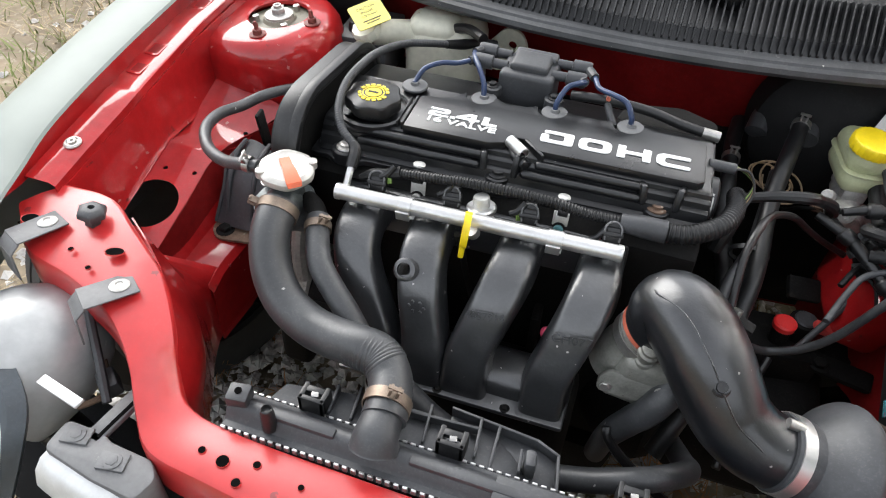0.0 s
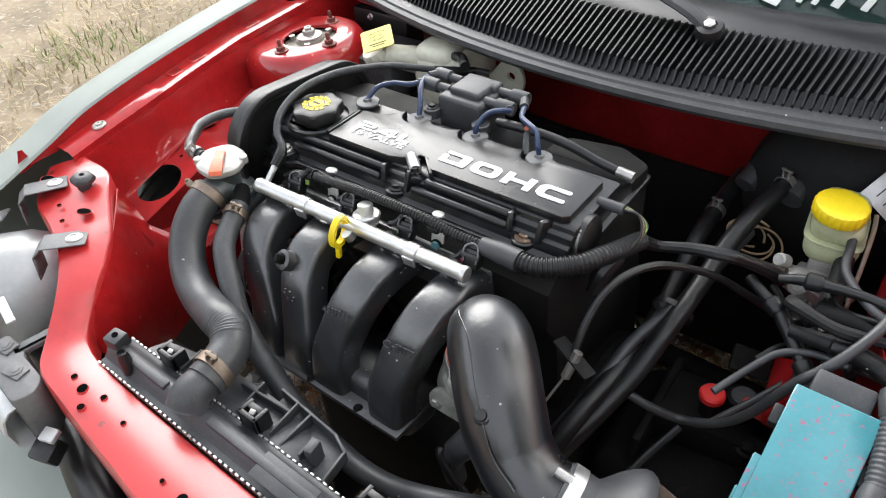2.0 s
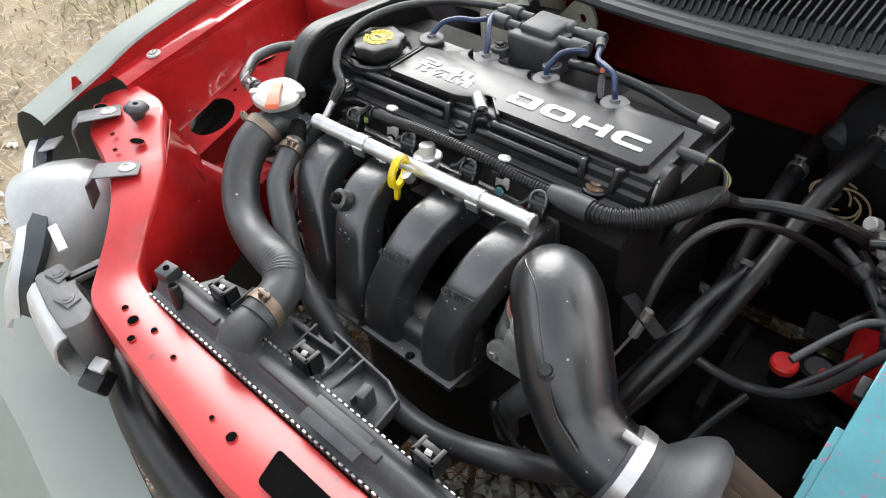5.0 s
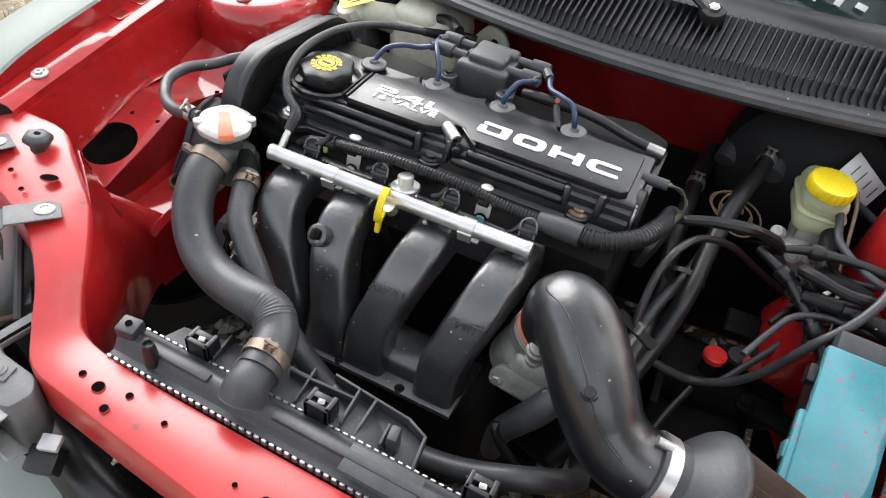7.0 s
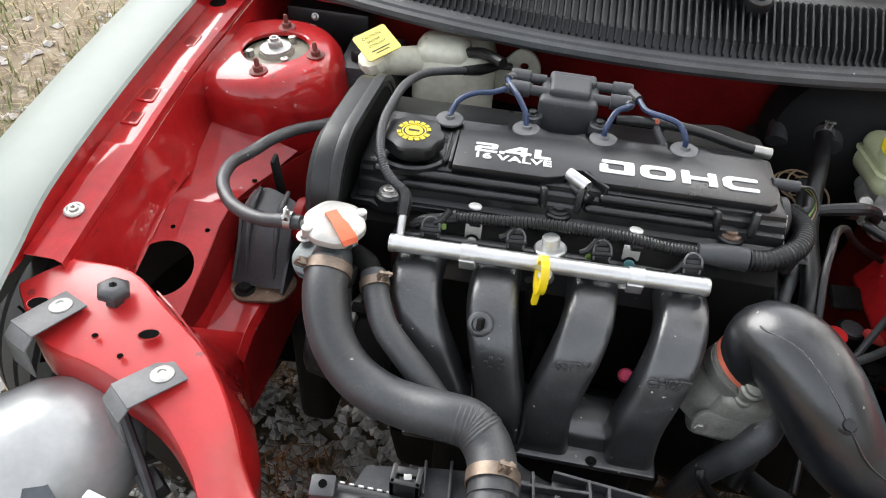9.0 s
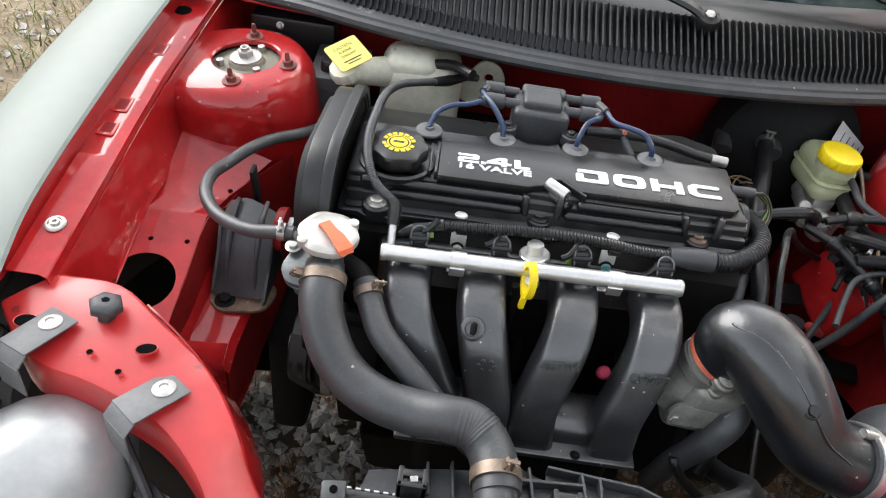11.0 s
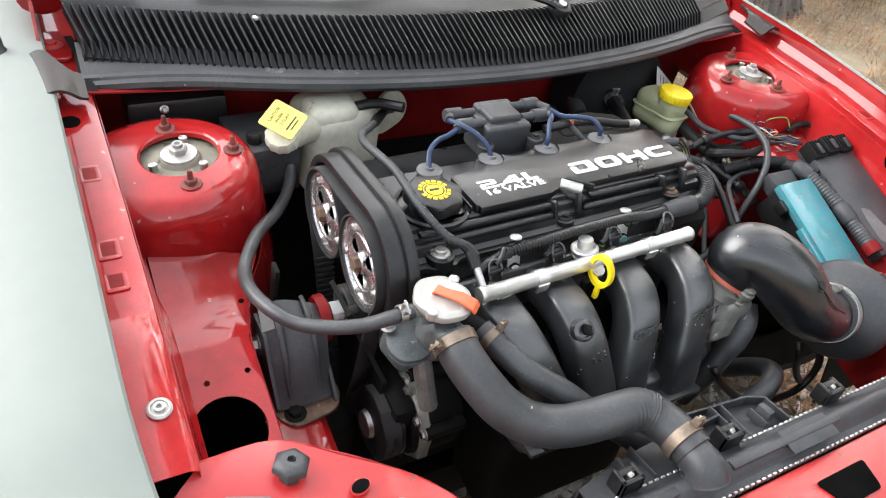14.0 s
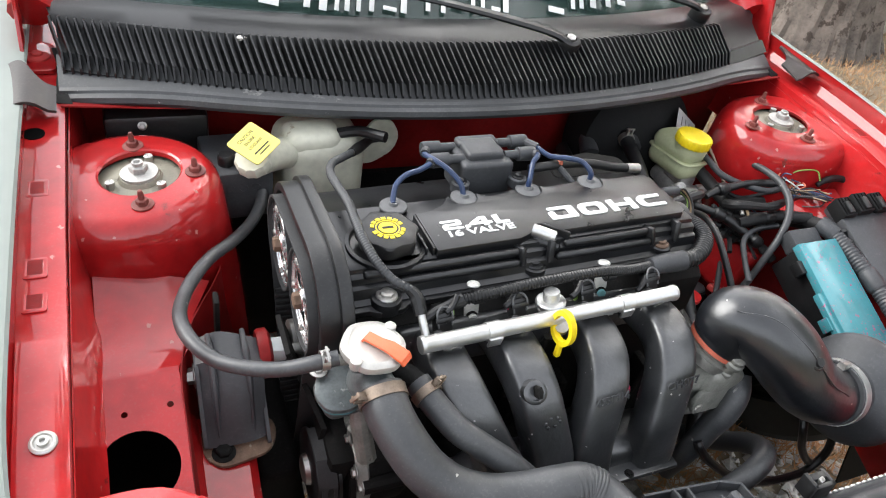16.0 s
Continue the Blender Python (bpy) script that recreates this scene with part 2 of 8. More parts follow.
# near-black caps paint the dark inside openings that are not cut
HOLE = material("dark_opening", (0.004, 0.004, 0.004), 0.9, vary=0.1, spec=0.0)
MATT = material("matt_black_paint", (0.0060, 0.0062, 0.0066), 0.75, vary=0.3, scale=20, bump=0.1, bump_scale=400, spec=0.25, dust=0.06)
TAPE = material("cloth_harness_tape", (0.0085, 0.0085, 0.009), 0.55, vary=0.35, scale=60, bump=0.6, bump_scale=260, spec=0.35, dust=0.05)
TYRE = material("tyre_rubber", (0.03, 0.03, 0.03), 0.8, vary=0.25, scale=40, bump=0.2, bump_scale=300)
COLD_BLUE = material("faded_teal_gasket", (0.10, 0.26, 0.28), 0.6, vary=0.25, scale=60)
GLASS = material("tinted_glass", (0.05, 0.09, 0.08), 0.03, vary=0.05, transmission=0.6)


# ---- builders ----
def obj(name, bm, mats, smooth=True, angle=35):
    """A mesh object from a bmesh."""
    me = bpy.data.meshes.new(name)
    bmesh.ops.recalc_face_normals(bm, faces=bm.faces[:])
    bm.to_mesh(me)
    bm.free()
    for m in mats if isinstance(mats, (list, tuple)) else (mats,):
        me.materials.append(m)
    if smooth:
        me.polygons.foreach_set("use_smooth", [True] * len(me.polygons))
        me.set_sharp_from_angle(angle=radians(angle))
    return new(name, me)


def thing(name, base, label, category, group="", kind=""):
    """An Empty at the base of a thing, which holds its parts."""
    e = new(name)
    e.empty_display_size = 0.05
    e.matrix_world = Matrix.Translation(base)
    return tagged(e, label, category, group, kind)


def home(ob):
    return home(ob.parent) @ ob.matrix_parent_inverse @ ob.matrix_basis if ob.parent else ob.matrix_basis.copy()


def part(name, bm, mats, parent, label="", smooth=True, angle=35):
    """One mesh under a thing or under a part; the bmesh is in world metres."""
    o = obj(name, bm, mats, smooth, angle)
    o.parent = parent
    o.matrix_parent_inverse = home(parent).inverted()
    return tagged(o, label)


def single(name, bm, mats, label, category, group="", kind="", smooth=True, angle=35):
    """A thing of one mesh."""
    return tagged(obj(name, bm, mats, smooth, angle), label, category, group, kind)


def V(*a):
    return Vector(a)


def smooth_path(pts, per=10):
    """Points on a Catmull-Rom curve through pts."""
    p = [Vector(q) for q in pts]
    p = [p[0] * 2 - p[1], *p, p[-1] * 2 - p[-2]]
    out = []
    for i in range(1, len(p) - 2):
        a, b, c, d = p[i - 1 : i + 3]
        for k in range(per):
            t = k / per
            out.append(0.5 * (2 * b + (c - a) * t + (2 * a - 5 * b + 4 * c - d) * t * t + (3 * b - a - 3 * c + d) * t ** 3))
    out.append(p[-2])
    return out


def sweep(bm, pts, radius, sides=14, per=10, ribs=0.0, rib_len=0.006, flat=1.0, straight=False, caps=True, up=(0, 0, 1)):
    """A round bar or hose along a curve. radius: one or several along it; ribs: depth of corrugations; flat: height to width."""
    path = [Vector(q) for q in pts] if straight else smooth_path(pts, per)
    dist = [0.0]
    for a, b in zip(path, path[1:]):
        dist.append(dist[-1] + (b - a).length)
    if ribs:
        n = max(4, int(dist[-1] / rib_len) * 4)
        new_path, j = [], 0
        for i in range(n + 1):
            s = dist[-1] * i / n
            while j < len(path) - 2 and dist[j + 1] < s:
                j += 1
            f = (s - dist[j]) / max(1e-9, dist[j + 1] - dist[j])
            new_path.append(path[j].lerp(path[j + 1], f))
        path = new_path
        dist = [dist[-1] * i / n for i in range(n + 1)]
    rad = radius if isinstance(radius, (list, tuple)) else [radius]
    rings, side = [], None
    for i, p in enumerate(path):
        d = (path[min(i + 1, len(path) - 1)] - path[max(i - 1, 0)]).normalized()
        if side is None:
            side = d.cross(Vector(up))
            if side.length < 0.2:
                side = d.cross(Vector((1, 0, 0)))
        side = (side - d * side.dot(d)).normalized()
        top = side.cross(d)
        f = dist[i] / dist[-1] * (len(rad) - 1)
        k = min(int(f), len(rad) - 2) if len(rad) > 1 else 0
        r = rad[k] + (rad[k + 1] - rad[k]) * (f - k) if len(rad) > 1 else rad[0]
        if ribs and i % 4 in (1, 2):
            r += ribs
        rings.append([bm.verts.new(p + (side * math.cos(a) + top * math.sin(a) * flat) * r) for a in (2 * math.pi * s / sides for s in range(sides))])
    for a, b in zip(rings, rings[1:]):
        for s in range(sides):
            bm.faces.new((a[s], a[(s + 1) % sides], b[(s + 1) % sides], b[s]))
    if caps:
        bm.faces.new(rings[0][::-1])
        bm.faces.new(rings[-1])
    return bm


def hose(pts, radius, **k):
    return sweep(bmesh.new(), pts, radius, **k)


def basis(z, x=(1, 0, 0)):
    """A turn whose z axis points along z, and whose x axis lies near x."""
    z = Vector(z).normalized()
    x = Vector(x) - z * Vector(x).dot(z)
    if x.length < 1e-4:
        x = z.orthogonal()
    x.normalize()
    return Matrix((x, z.cross(x), z)).transposed().to_4x4()


def at(p, z=(0, 0, 1), x=(1, 0, 0)):
    return Matrix.Translation(p) @ basis(z, x)


def lathe(bm, profile, m=Matrix(), n=24, wave=0.0, lobes=0):
    """A turned form: (radius, height) pairs round the z axis of m. wave, lobes: a knob's grips."""
    rings = []
    for r, h in profile:
        ring = []
        for s in range(n):
            a = 2 * math.pi * s / n
            q = r * (1 + (wave * math.cos(lobes * a) if lobes else 0))
            ring.append(bm.verts.new(m @ Vector((q * math.cos(a), q * math.sin(a), h))))
        rings.append(ring)
    for a, b in zip(rings, rings[1:]):
        for s in range(n):
            bm.faces.new((a[s], a[(s + 1) % n], b[(s + 1) % n], b[s]))
    if len(profile) > 3 and profile[0][0] == profile[-1][0] > 0:
        for s in range(n):
            bm.faces.new((rings[-1][s], rings[-1][(s + 1) % n], rings[0][(s + 1) % n], rings[0][s]))
        return bm
    if profile[0][0] > 1e-6:
        bm.faces.new(rings[0][::-1])
    if profile[-1][0] > 1e-6:
        bm.faces.new(rings[-1])
    return bm


def turned(profile, m=Matrix(), **k):
    return lathe(bmesh.new(), profile, m, **k)


def box(bm, size, m=Matrix(), bevel=0.002, seg=2, taper=1.0):
    """A block with rounded edges, centred on m; taper: the top's size to the bottom's."""
    vs = bmesh.ops.create_cube(bm, size=1.0)["verts"]
    for v in vs:
        k = taper if v.co.z > 0 else 1.0
        v.co = Vector((v.co.x * size[0] * k, v.co.y * size[1] * k, v.co.z * size[2]))
    if bevel:
        es = list({e for v in vs for e in v.link_edges})
        r = bmesh.ops.bevel(bm, geom=es, offset=bevel, segments=seg, affect="EDGES", profile=0.5)
        vs = list({v for f in r["faces"] for v in f.verts} | {v for v in vs if v.is_valid})
    bmesh.ops.transform(bm, matrix=m, verts=vs)
    return bm


def block(size, m=Matrix(), **k):
    return box(bmesh.new(), size, m, **k)


def moved(p):
    return Matrix.Translation(p)


def outline(pts, r=0.0, n=4):
    """A closed 2D outline with its corners rounded to about r."""
    if not r:
        return [tuple(p) for p in pts]
    out = []
    for i, p in enumerate(pts):
        a, b, c = Vector(pts[i - 1]), Vector(p), Vector(pts[(i + 1) % len(pts)])
        u, w = a - b, c - b
        k = min(r, u.length * 0.45, w.length * 0.45)
        s, e = b + u.normalized() * k, b + w.normalized() * k
        for j in range(n + 1):
            t = j / n
            out.append(tuple((1 - t) ** 2 * s + 2 * t * (1 - t) * b + t * t * e))
    return out


def circle(x, y, r, n=20, ry=None):
    return [(x + r * math.cos(2 * math.pi * i / n), y + (ry or r) * math.sin(2 * math.pi * i / n)) for i in range(n)]


def sheet_mesh(loops, depth, m=Matrix(), bevel=0.0):
    """A flat plate with holes, from closed 2D loops: the first is the outside. depth: its thickness, centred on m's plane."""
    cu = bpy.data.curves.new("plate", "CURVE")
    cu.dimensions, cu.fill_mode = "2D", "BOTH"
    cu.extrude, cu.bevel_depth, cu.bevel_resolution = max(depth / 2 - bevel, 0), bevel, 1
    for loop in loops:
        sp = cu.splines.new("POLY")
        sp.points.add(len(loop) - 1)
        sp.points.foreach_set("co", [c for p in loop for c in (p[0], p[1], 0, 1)])
        sp.use_cyclic_u = True
    ob = bpy.data.objects.new("plate", cu)
    me = bpy.data.meshes.new_from_object(ob)
    bm = bmesh.new()
    bm.from_mesh(me)
    bmesh.ops.remove_doubles(bm, verts=bm.verts[:], dist=1e-6)
    bm.transform(m)
    bpy.data.objects.remove(ob)
    bpy.data.curves.remove(cu)
    bpy.data.meshes.remove(me)
    return bm


def lettering(text, height, m, depth=0.0006, wide=1.0, bold=0.0, spacing=1.0, shear=0.0, width=0.0):
    """Raised lettering in the built-in font, its lower left corner at m; width: its length, if set."""
    cu = bpy.data.curves.new("lettering", "FONT")
    cu.body, cu.size, cu.extrude, cu.offset, cu.space_character, cu.shear = text, height / 0.7, depth / 2, bold * height, spacing, shear
    ob = bpy.data.objects.new("lettering", cu)
    me = bpy.data.meshes.new_from_object(ob)
    bm = bmesh.new()
    bm.from_mesh(me)
    x0, x1 = min(v.co.x for v in bm.verts), max(v.co.x for v in bm.verts)
    y0, y1 = min(v.co.y for v in bm.verts), max(v.co.y for v in bm.verts)
    if width:
        bm.transform(Matrix.Diagonal((width / (x1 - x0), height / (y1 - y0), 1, 1)) @ Matrix.Translation((-x0, -y0, 0)))
        wide = 1.0
    bm.transform(m @ Matrix.Diagonal((wide, 1, 1, 1)))
    bpy.data.objects.remove(ob)
    bpy.data.curves.remove(cu)
    bpy.data.meshes.remove(me)
    return bm


def surface(fn, nu, nv, thick=0.0012):
    """Sheet metal: the surface fn(u, v), u and v from 0 to 1, with a thickness."""
    bm = bmesh.new()
    g = [[bm.verts.new(fn(i / nu, j / nv)) for j in range(nv + 1)] for i in range(nu + 1)]
    for i in range(nu):
        for j in range(nv):
            bm.faces.new((g[i][j], g[i + 1][j], g[i + 1][j + 1], g[i][j + 1]))
    bmesh.ops.recalc_face_normals(bm, faces=bm.faces[:])
    if thick:
        bmesh.ops.solidify(bm, geom=bm.faces[:], thickness=thick)
    return bm


def rows_surface(rows, per=4, thick=0.0012):
    """Sheet metal lofted through rows of points, smoothed along each row and straight between rows."""
    rows = [smooth_path(r, per) if per > 1 else [Vector(q) for q in r] for r in rows]
    bm = bmesh.new()
    g = [[bm.verts.new(p) for p in r] for r in rows]
    for a, b in zip(g, g[1:]):
        for j in range(len(a) - 1):
            bm.faces.new((a[j], a[j + 1], b[j + 1], b[j]))
    bmesh.ops.recalc_face_normals(bm, faces=bm.faces[:])
    if thick:
        bmesh.ops.solidify(bm, geom=bm.faces[:], thickness=thick)
    return bm


def extruded(profile, x0, x1, m=Matrix(), bevel=0.0):
    """A (y, z) outline drawn along x from x0 to x1."""
    bm = bmesh.new()
    a = [bm.verts.new(m @ Vector((x0, y, z))) for y, z in profile]
    b = [bm.verts.new(m @ Vector((x1, y, z))) for y, z in profile]
    n = len(profile)
    for i in range(n):
        bm.faces.new((a[i], a[(i + 1) % n], b[(i + 1) % n], b[i]))
    ends = [bm.faces.new(a[::-1]), bm.faces.new(b)]
    bmesh.ops.recalc_face_normals(bm, faces=bm.faces[:])
    if bevel:
        es = [e for f in ends for e in f.edges]
        bmesh.ops.bevel(bm, geom=es, offset=bevel, segments=2, affect="EDGES", profile=0.5)
    return bm


def hex_bolt(parent, p, axis=(0, 0, 1), r=0.006, h=0.005, washer=1.5, mat=None, name="bolt", label=""):
    """A flanged hexagon bolt head."""
    m = at(p, axis)
    bm = turned([(r * washer, 0), (r * washer, 0.0012), (r * 1.05, 0.002)], m, n=18)
    lathe(bm, [(r, 0.0012), (r, h * 0.85), (r * 0.82, h), (0, h)], m, n=6)
    return part(name, bm, mat or STEEL, parent, label)


def spring_clamp(parent, p, axis, r, width=0.010, ear=(0, 0, 1), name="hose_clamp", mat=None, label="brassy spring hose clamp"):
    """A wire or band clamp round a hose, with two ears."""
    m = at(p, axis, ear)
    w = width / 2
    bm = turned([(r, -w), (r + 0.0016, -w), (r + 0.0016, w), (r, w)], m, n=28)
    for s in (-1, 1):
        box(bm, (0.011, 0.003, width * 0.7), m @ Matrix.Translation((r + 0.006, s * 0.004, 0)), bevel=0.0008)
    box(bm, (0.003, 0.016, width * 0.35), m @ Matrix.Translation((r + 0.011, 0, 0)), bevel=0.0008)
    return part(name, bm, mat or COPPER, parent, label)


# ---- ground and surroundings ----
GRASS_SOIL = material("dry_grass_soil", (0.235, 0.19, 0.13), 0.95, vary=0.45, scale=2.5, bump=0.9, bump_scale=60, specks=(0.34, 0.30, 0.23), speck_scale=22, speck_at=0.55)
STONE = material("grey_gravel", (0.55, 0.53, 0.50), 0.85, vary=0.45, scale=15, bump=0.4, bump_scale=120, per_object=0.2)
STRAW = material("dry_straw", (0.40, 0.32, 0.20), 0.85, vary=0.35, scale=4)
LITTER = material("faded_needle_litter", (0.40, 0.235, 0.12), 0.9, vary=0.5, scale=3)
NEEDLES = material("brown_pine_needles", (0.40, 0.20, 0.085), 0.85, vary=0.4, scale=6)
WEED = material("green_weed", (0.16, 0.20, 0.06), 0.8, vary=0.3, scale=6)
BARK = material("grey_bark", (0.17, 0.145, 0.125), 0.9, vary=0.45, scale=8, bump=1.0, bump_scale=30, specks=(0.07, 0.055, 0.045), speck_scale=14, speck_at=0.55)
PINE = material("pine_foliage", (0.055, 0.085, 0.035), 0.7, vary=0.4, scale=3)
TIMBER = material("weathered_timber", (0.52, 0.48, 0.41), 0.85, vary=0.3, scale=8, bump=0.5, bump_scale=60, specks=(0.20, 0.17, 0.13), speck_scale=12, speck_at=0.60)

bm = bmesh.new()
N, R = 60, 900.0
ring = [[bm.verts.new((0, 0, 0))] * N]
for k in range(1, 26):
    r = 0.25 * k if k < 20 else 5 * 2.4 ** (k - 19)
    ring.append([bm.verts.new((r * math.cos(2 * math.pi * i / N), r * math.sin(2 * math.pi * i / N), 0.02 * noise.noise((r * math.cos(2 * math.pi * i / N), r * math.sin(2 * math.pi * i / N), 0)) if r < 8 else 0)) for i in range(N)])
for a, b in zip(ring, ring[1:]):
    for i in range(N):
        j = (i + 1) % N
        bm.faces.new([a[0], b[i], b[j]] if a is ring[0] else [a[i], b[i], b[j], a[j]])
tagged(obj("ground", bm, GRASS_SOIL), "dry grass and soil with gravel and straw", "ground", kind="structure")


def scatter_stones(name, spots, label):
    """Broken stones, each a bent octahedron, as one mesh."""
    verts, faces = [], []
    base = [(1, 0, 0), (0, 1, 0), (-1, 0, 0), (0, -1, 0), (0.3, 0.2, 0.8), (-0.2, -0.1, -0.7)]
    tris = [(0, 1, 4), (1, 2, 4), (2, 3, 4), (3, 0, 4), (1, 0, 5), (2, 1, 5), (3, 2, 5), (0, 3, 5)]
    for x, y, z, r in spots:
        o, c, s = len(verts), *(lambda a: (math.cos(a), math.sin(a)))(random.uniform(0, 6.3))
        for p in base:
            q = [v * r * random.uniform(0.65, 1.3) for v in p]
            verts.append((x + q[0] * c - q[1] * s, y + q[0] * s + q[1] * c, z + q[2] * 0.7 + r * 0.3))
        faces += [tuple(o + i for i in t) for t in tris]
    me = bpy.data.meshes.new(name)
    me.from_pydata(verts, [], faces)
    me.materials.append(STONE)
    return tagged(new(name, me), label, "gravel", kind="stuff")


def scatter_blades(name, spots, mat, label, category, lean=0.6, width=0.0022):
    """Thin bent blades lying about or standing, as one mesh."""
    verts, faces = [], []
    for x, y, z, ln in spots:
        a, t = random.uniform(0, 6.3), random.uniform(0.1, 1.0) * lean
        dx, dy, w = math.cos(a), math.sin(a), width * random.uniform(0.6, 1.5)
        o = len(verts)
        for f in (0.0, 0.5, 1.0):
            px, py = x + dx * ln * f * math.sin(t * 1.5), y + dy * ln * f * math.sin(t * 1.5)
            pz = z + 0.004 + ln * (f - 0.35 * f * f) * math.cos(t * 1.5)
            k = w * (1 - 0.8 * f)
            verts += [(px - dy * k, py + dx * k, pz), (px + dy * k, py - dx * k, pz)]
        faces += [(o, o + 1, o + 3, o + 2), (o + 2, o + 3, o + 5, o + 4)]
    me = bpy.data.meshes.new(name)
    me.from_pydata(verts, [], faces)
    me.materials.append(mat)
    return tagged(new(name, me), label, category, kind="stuff")


rnd = random.Random(5)
spots = []
for i in range(22000):
    x, y = rnd.uniform(-1.1, 1.3), rnd.uniform(-1.1, 0.7)
    if rnd.random() > 2.6 - 2.2 * max(abs(x - 0.1) / 1.0, abs(y + 0.2) / 0.75):
        continue
    spots.append((x, y, rnd.uniform(-0.004, 0.006), 0.005 + 0.017 * rnd.random() ** 1.8))
for i in range(5200):
    x = -0.85 - abs(rnd.gauss(0, 0.55))
    y = rnd.uniform(-1.4, 1.8) + 0.1 * x
    if rnd.random() < math.exp(-max(0, (-x - 1.0)) * 1.1):
        spots.append((x, y, 0.0, rnd.uniform(0.008, 0.026)))
scatter_stones("gravel", spots, "pale grey crushed gravel scattered under the car")
scatter_blades("pine_needles", [(x, y, rnd.uniform(0, 0.02), rnd.uniform(0.03, 0.09)) for x, y in ((rnd.uniform(-0.9, 1.05), rnd.uniform(-0.85, 0.45)) for _ in range(16000)) if noise.noise((x * 5, y * 5, 9)) > -0.05],
               NEEDLES, "brown dry pine needles lying on the gravel", "pine needles", lean=1.0, width=0.0016)
scatter_blades("needle_litter", [(x, y, rnd.uniform(0, 0.02), rnd.uniform(0.03, 0.07)) for x, y in ((0.95 + 5.0 * rnd.random() ** 1.2, rnd.uniform(-0.6, 5.0)) for _ in range(90000)) if noise.noise((x * 2, y * 2, 4)) > -0.45],
               LITTER, "orange-brown pine needle litter beyond the far fender", "pine needles", lean=1.0, width=0.0018)
grass = []
for i in range(26000):
    x = rnd.choice((-1, -1, -1, -1, -1, 1))
    x = -0.9 - rnd.random() ** 1.3 * 4.2 if x < 0 else 1.0 + rnd.random() * 4.5
    y = rnd.uniform(-1.2, 4.2)
    if noise.noise((x * 1.2, y * 1.2, 3)) > -0.35:
        grass.append((x, y, 0.0, rnd.uniform(0.03, 0.11)))
scatter_blades("dry_grass", grass, STRAW, "flattened dry straw-coloured grass on the ground", "grass", lean=1.0, width=0.003)
scatter_blades("green_grass", [(rnd.gauss(cx, 0.16), rnd.gauss(cy, 0.16), 0, rnd.uniform(0.04, 0.12)) for cx, cy in ((-2.0, 0.75), (-2.4, 1.3), (-1.7, 1.4), (-2.9, 0.6), (4.4, 2.2)) for _ in range(260)],
               WEED, "sparse green grass tufts among the dry grass", "grass", lean=0.7, width=0.0028)

# a tree trunk and timbers beyond the far fender
tree = thing("pine_tree", (3.30, 2.35, 0.0), "tall pine with furrowed grey bark standing in the dry grass", "tree")


def trunk_r(h):
    return (0.30 + 0.16 * math.exp(-h * 3.5)) * max(0.12, 1 - h / 13)


bm = bmesh.new()
rings = []
BARK_N = 120


def bark_r(a, h):
    """Trunk radius with broken vertical plates."""
    p = noise.noise((9 * math.cos(a), 9 * math.sin(a), h * 2.2))
    q = noise.noise((22 * math.cos(a), 22 * math.sin(a), h * 6 + 7))
    return trunk_r(h) * (1 + 0.05 * noise.noise((2 * math.cos(a), 2 * math.sin(a), h))) + 0.030 * min(0.4, max(-0.5, p * 1.6)) + 0.012 * q


for k in range(150):
    h = -0.05 + 0.022 * k if k < 70 else 1.49 + (k - 69) * 0.12
    rings.append([bm.verts.new((3.30 + 0.02 * h + bark_r(a, h) * math.cos(a), 2.35 + bark_r(a, h) * math.sin(a), h)) for a in (2 * math.pi * i / BARK_N for i in range(BARK_N))])
for a, b in zip(rings, rings[1:]):
    for i in range(BARK_N):
        bm.faces.new((a[i], a[(i + 1) % BARK_N], b[(i + 1) % BARK_N], b[i]))
part("trunk", bm, BARK, tree, "grey furrowed bark")
# limbs and crown, out of view, placed to darken reflections in the cam cover
limbs, verts, faces = bmesh.new(), [], []
for k in range(54):
    h = 2.3 + 8.2 * k / 53
    a, ln = k * 2.4, (3.1 - 0.22 * (h - 2.3)) * rnd.uniform(0.7, 1.1)
    p0 = V(3.30 + 0.02 * h, 2.35, h)
    d = V(math.cos(a), math.sin(a), 0.12)
    pts = [p0, p0 + d * ln * 0.4 + V(0, 0, -0.05), p0 + d * ln * 0.75 + V(0, 0, 0.05), p0 + d * ln + V(0, 0, 0.25)]
    sweep(limbs, [tuple(p) for p in pts], [0.055, 0.035, 0.02, 0.008], sides=7, per=4)
    for c in range(40):
        f = rnd.uniform(0.22, 1.05)
        q = p0 + d * ln * f + V(rnd.gauss(0, 0.22), rnd.gauss(0, 0.22), rnd.gauss(0.08, 0.14))
        for n_ in range(22):
            w = V(rnd.gauss(0, 1), rnd.gauss(0, 1), rnd.gauss(0.3, 1)).normalized()
            u = w.orthogonal().normalized() * 0.020
            o, t = len(verts), rnd.uniform(0.12, 0.24)
            verts += [tuple(q - u), tuple(q + u), tuple(q + w * t)]
            faces.append((o, o + 1, o + 2))
part("limbs", limbs, BARK, tree)
me = bpy.data.meshes.new("needle_crown")
me.from_pydata(verts, [], faces)
me.materials.append(PINE)
crown = new("needle_crown", me)
crown.parent = tree
crown.matrix_parent_inverse = home(tree).inverted()
tagged(crown, "dark green needle clumps")
for p, ln, rz in (((4.9, 2.25, 0.085), 2.4, -10), ((6.2, 3.1, 0.085), 4.0, -10), ((6.2, 3.12, 0.26), 4.0, -10)):
    single("timber", block((ln, 0.16, 0.18), pose(*p, 0, 0, rz), bevel=0.012), TIMBER, "weathered pale timber lying along the grass edge", "timber", group="timbers edging the grass")

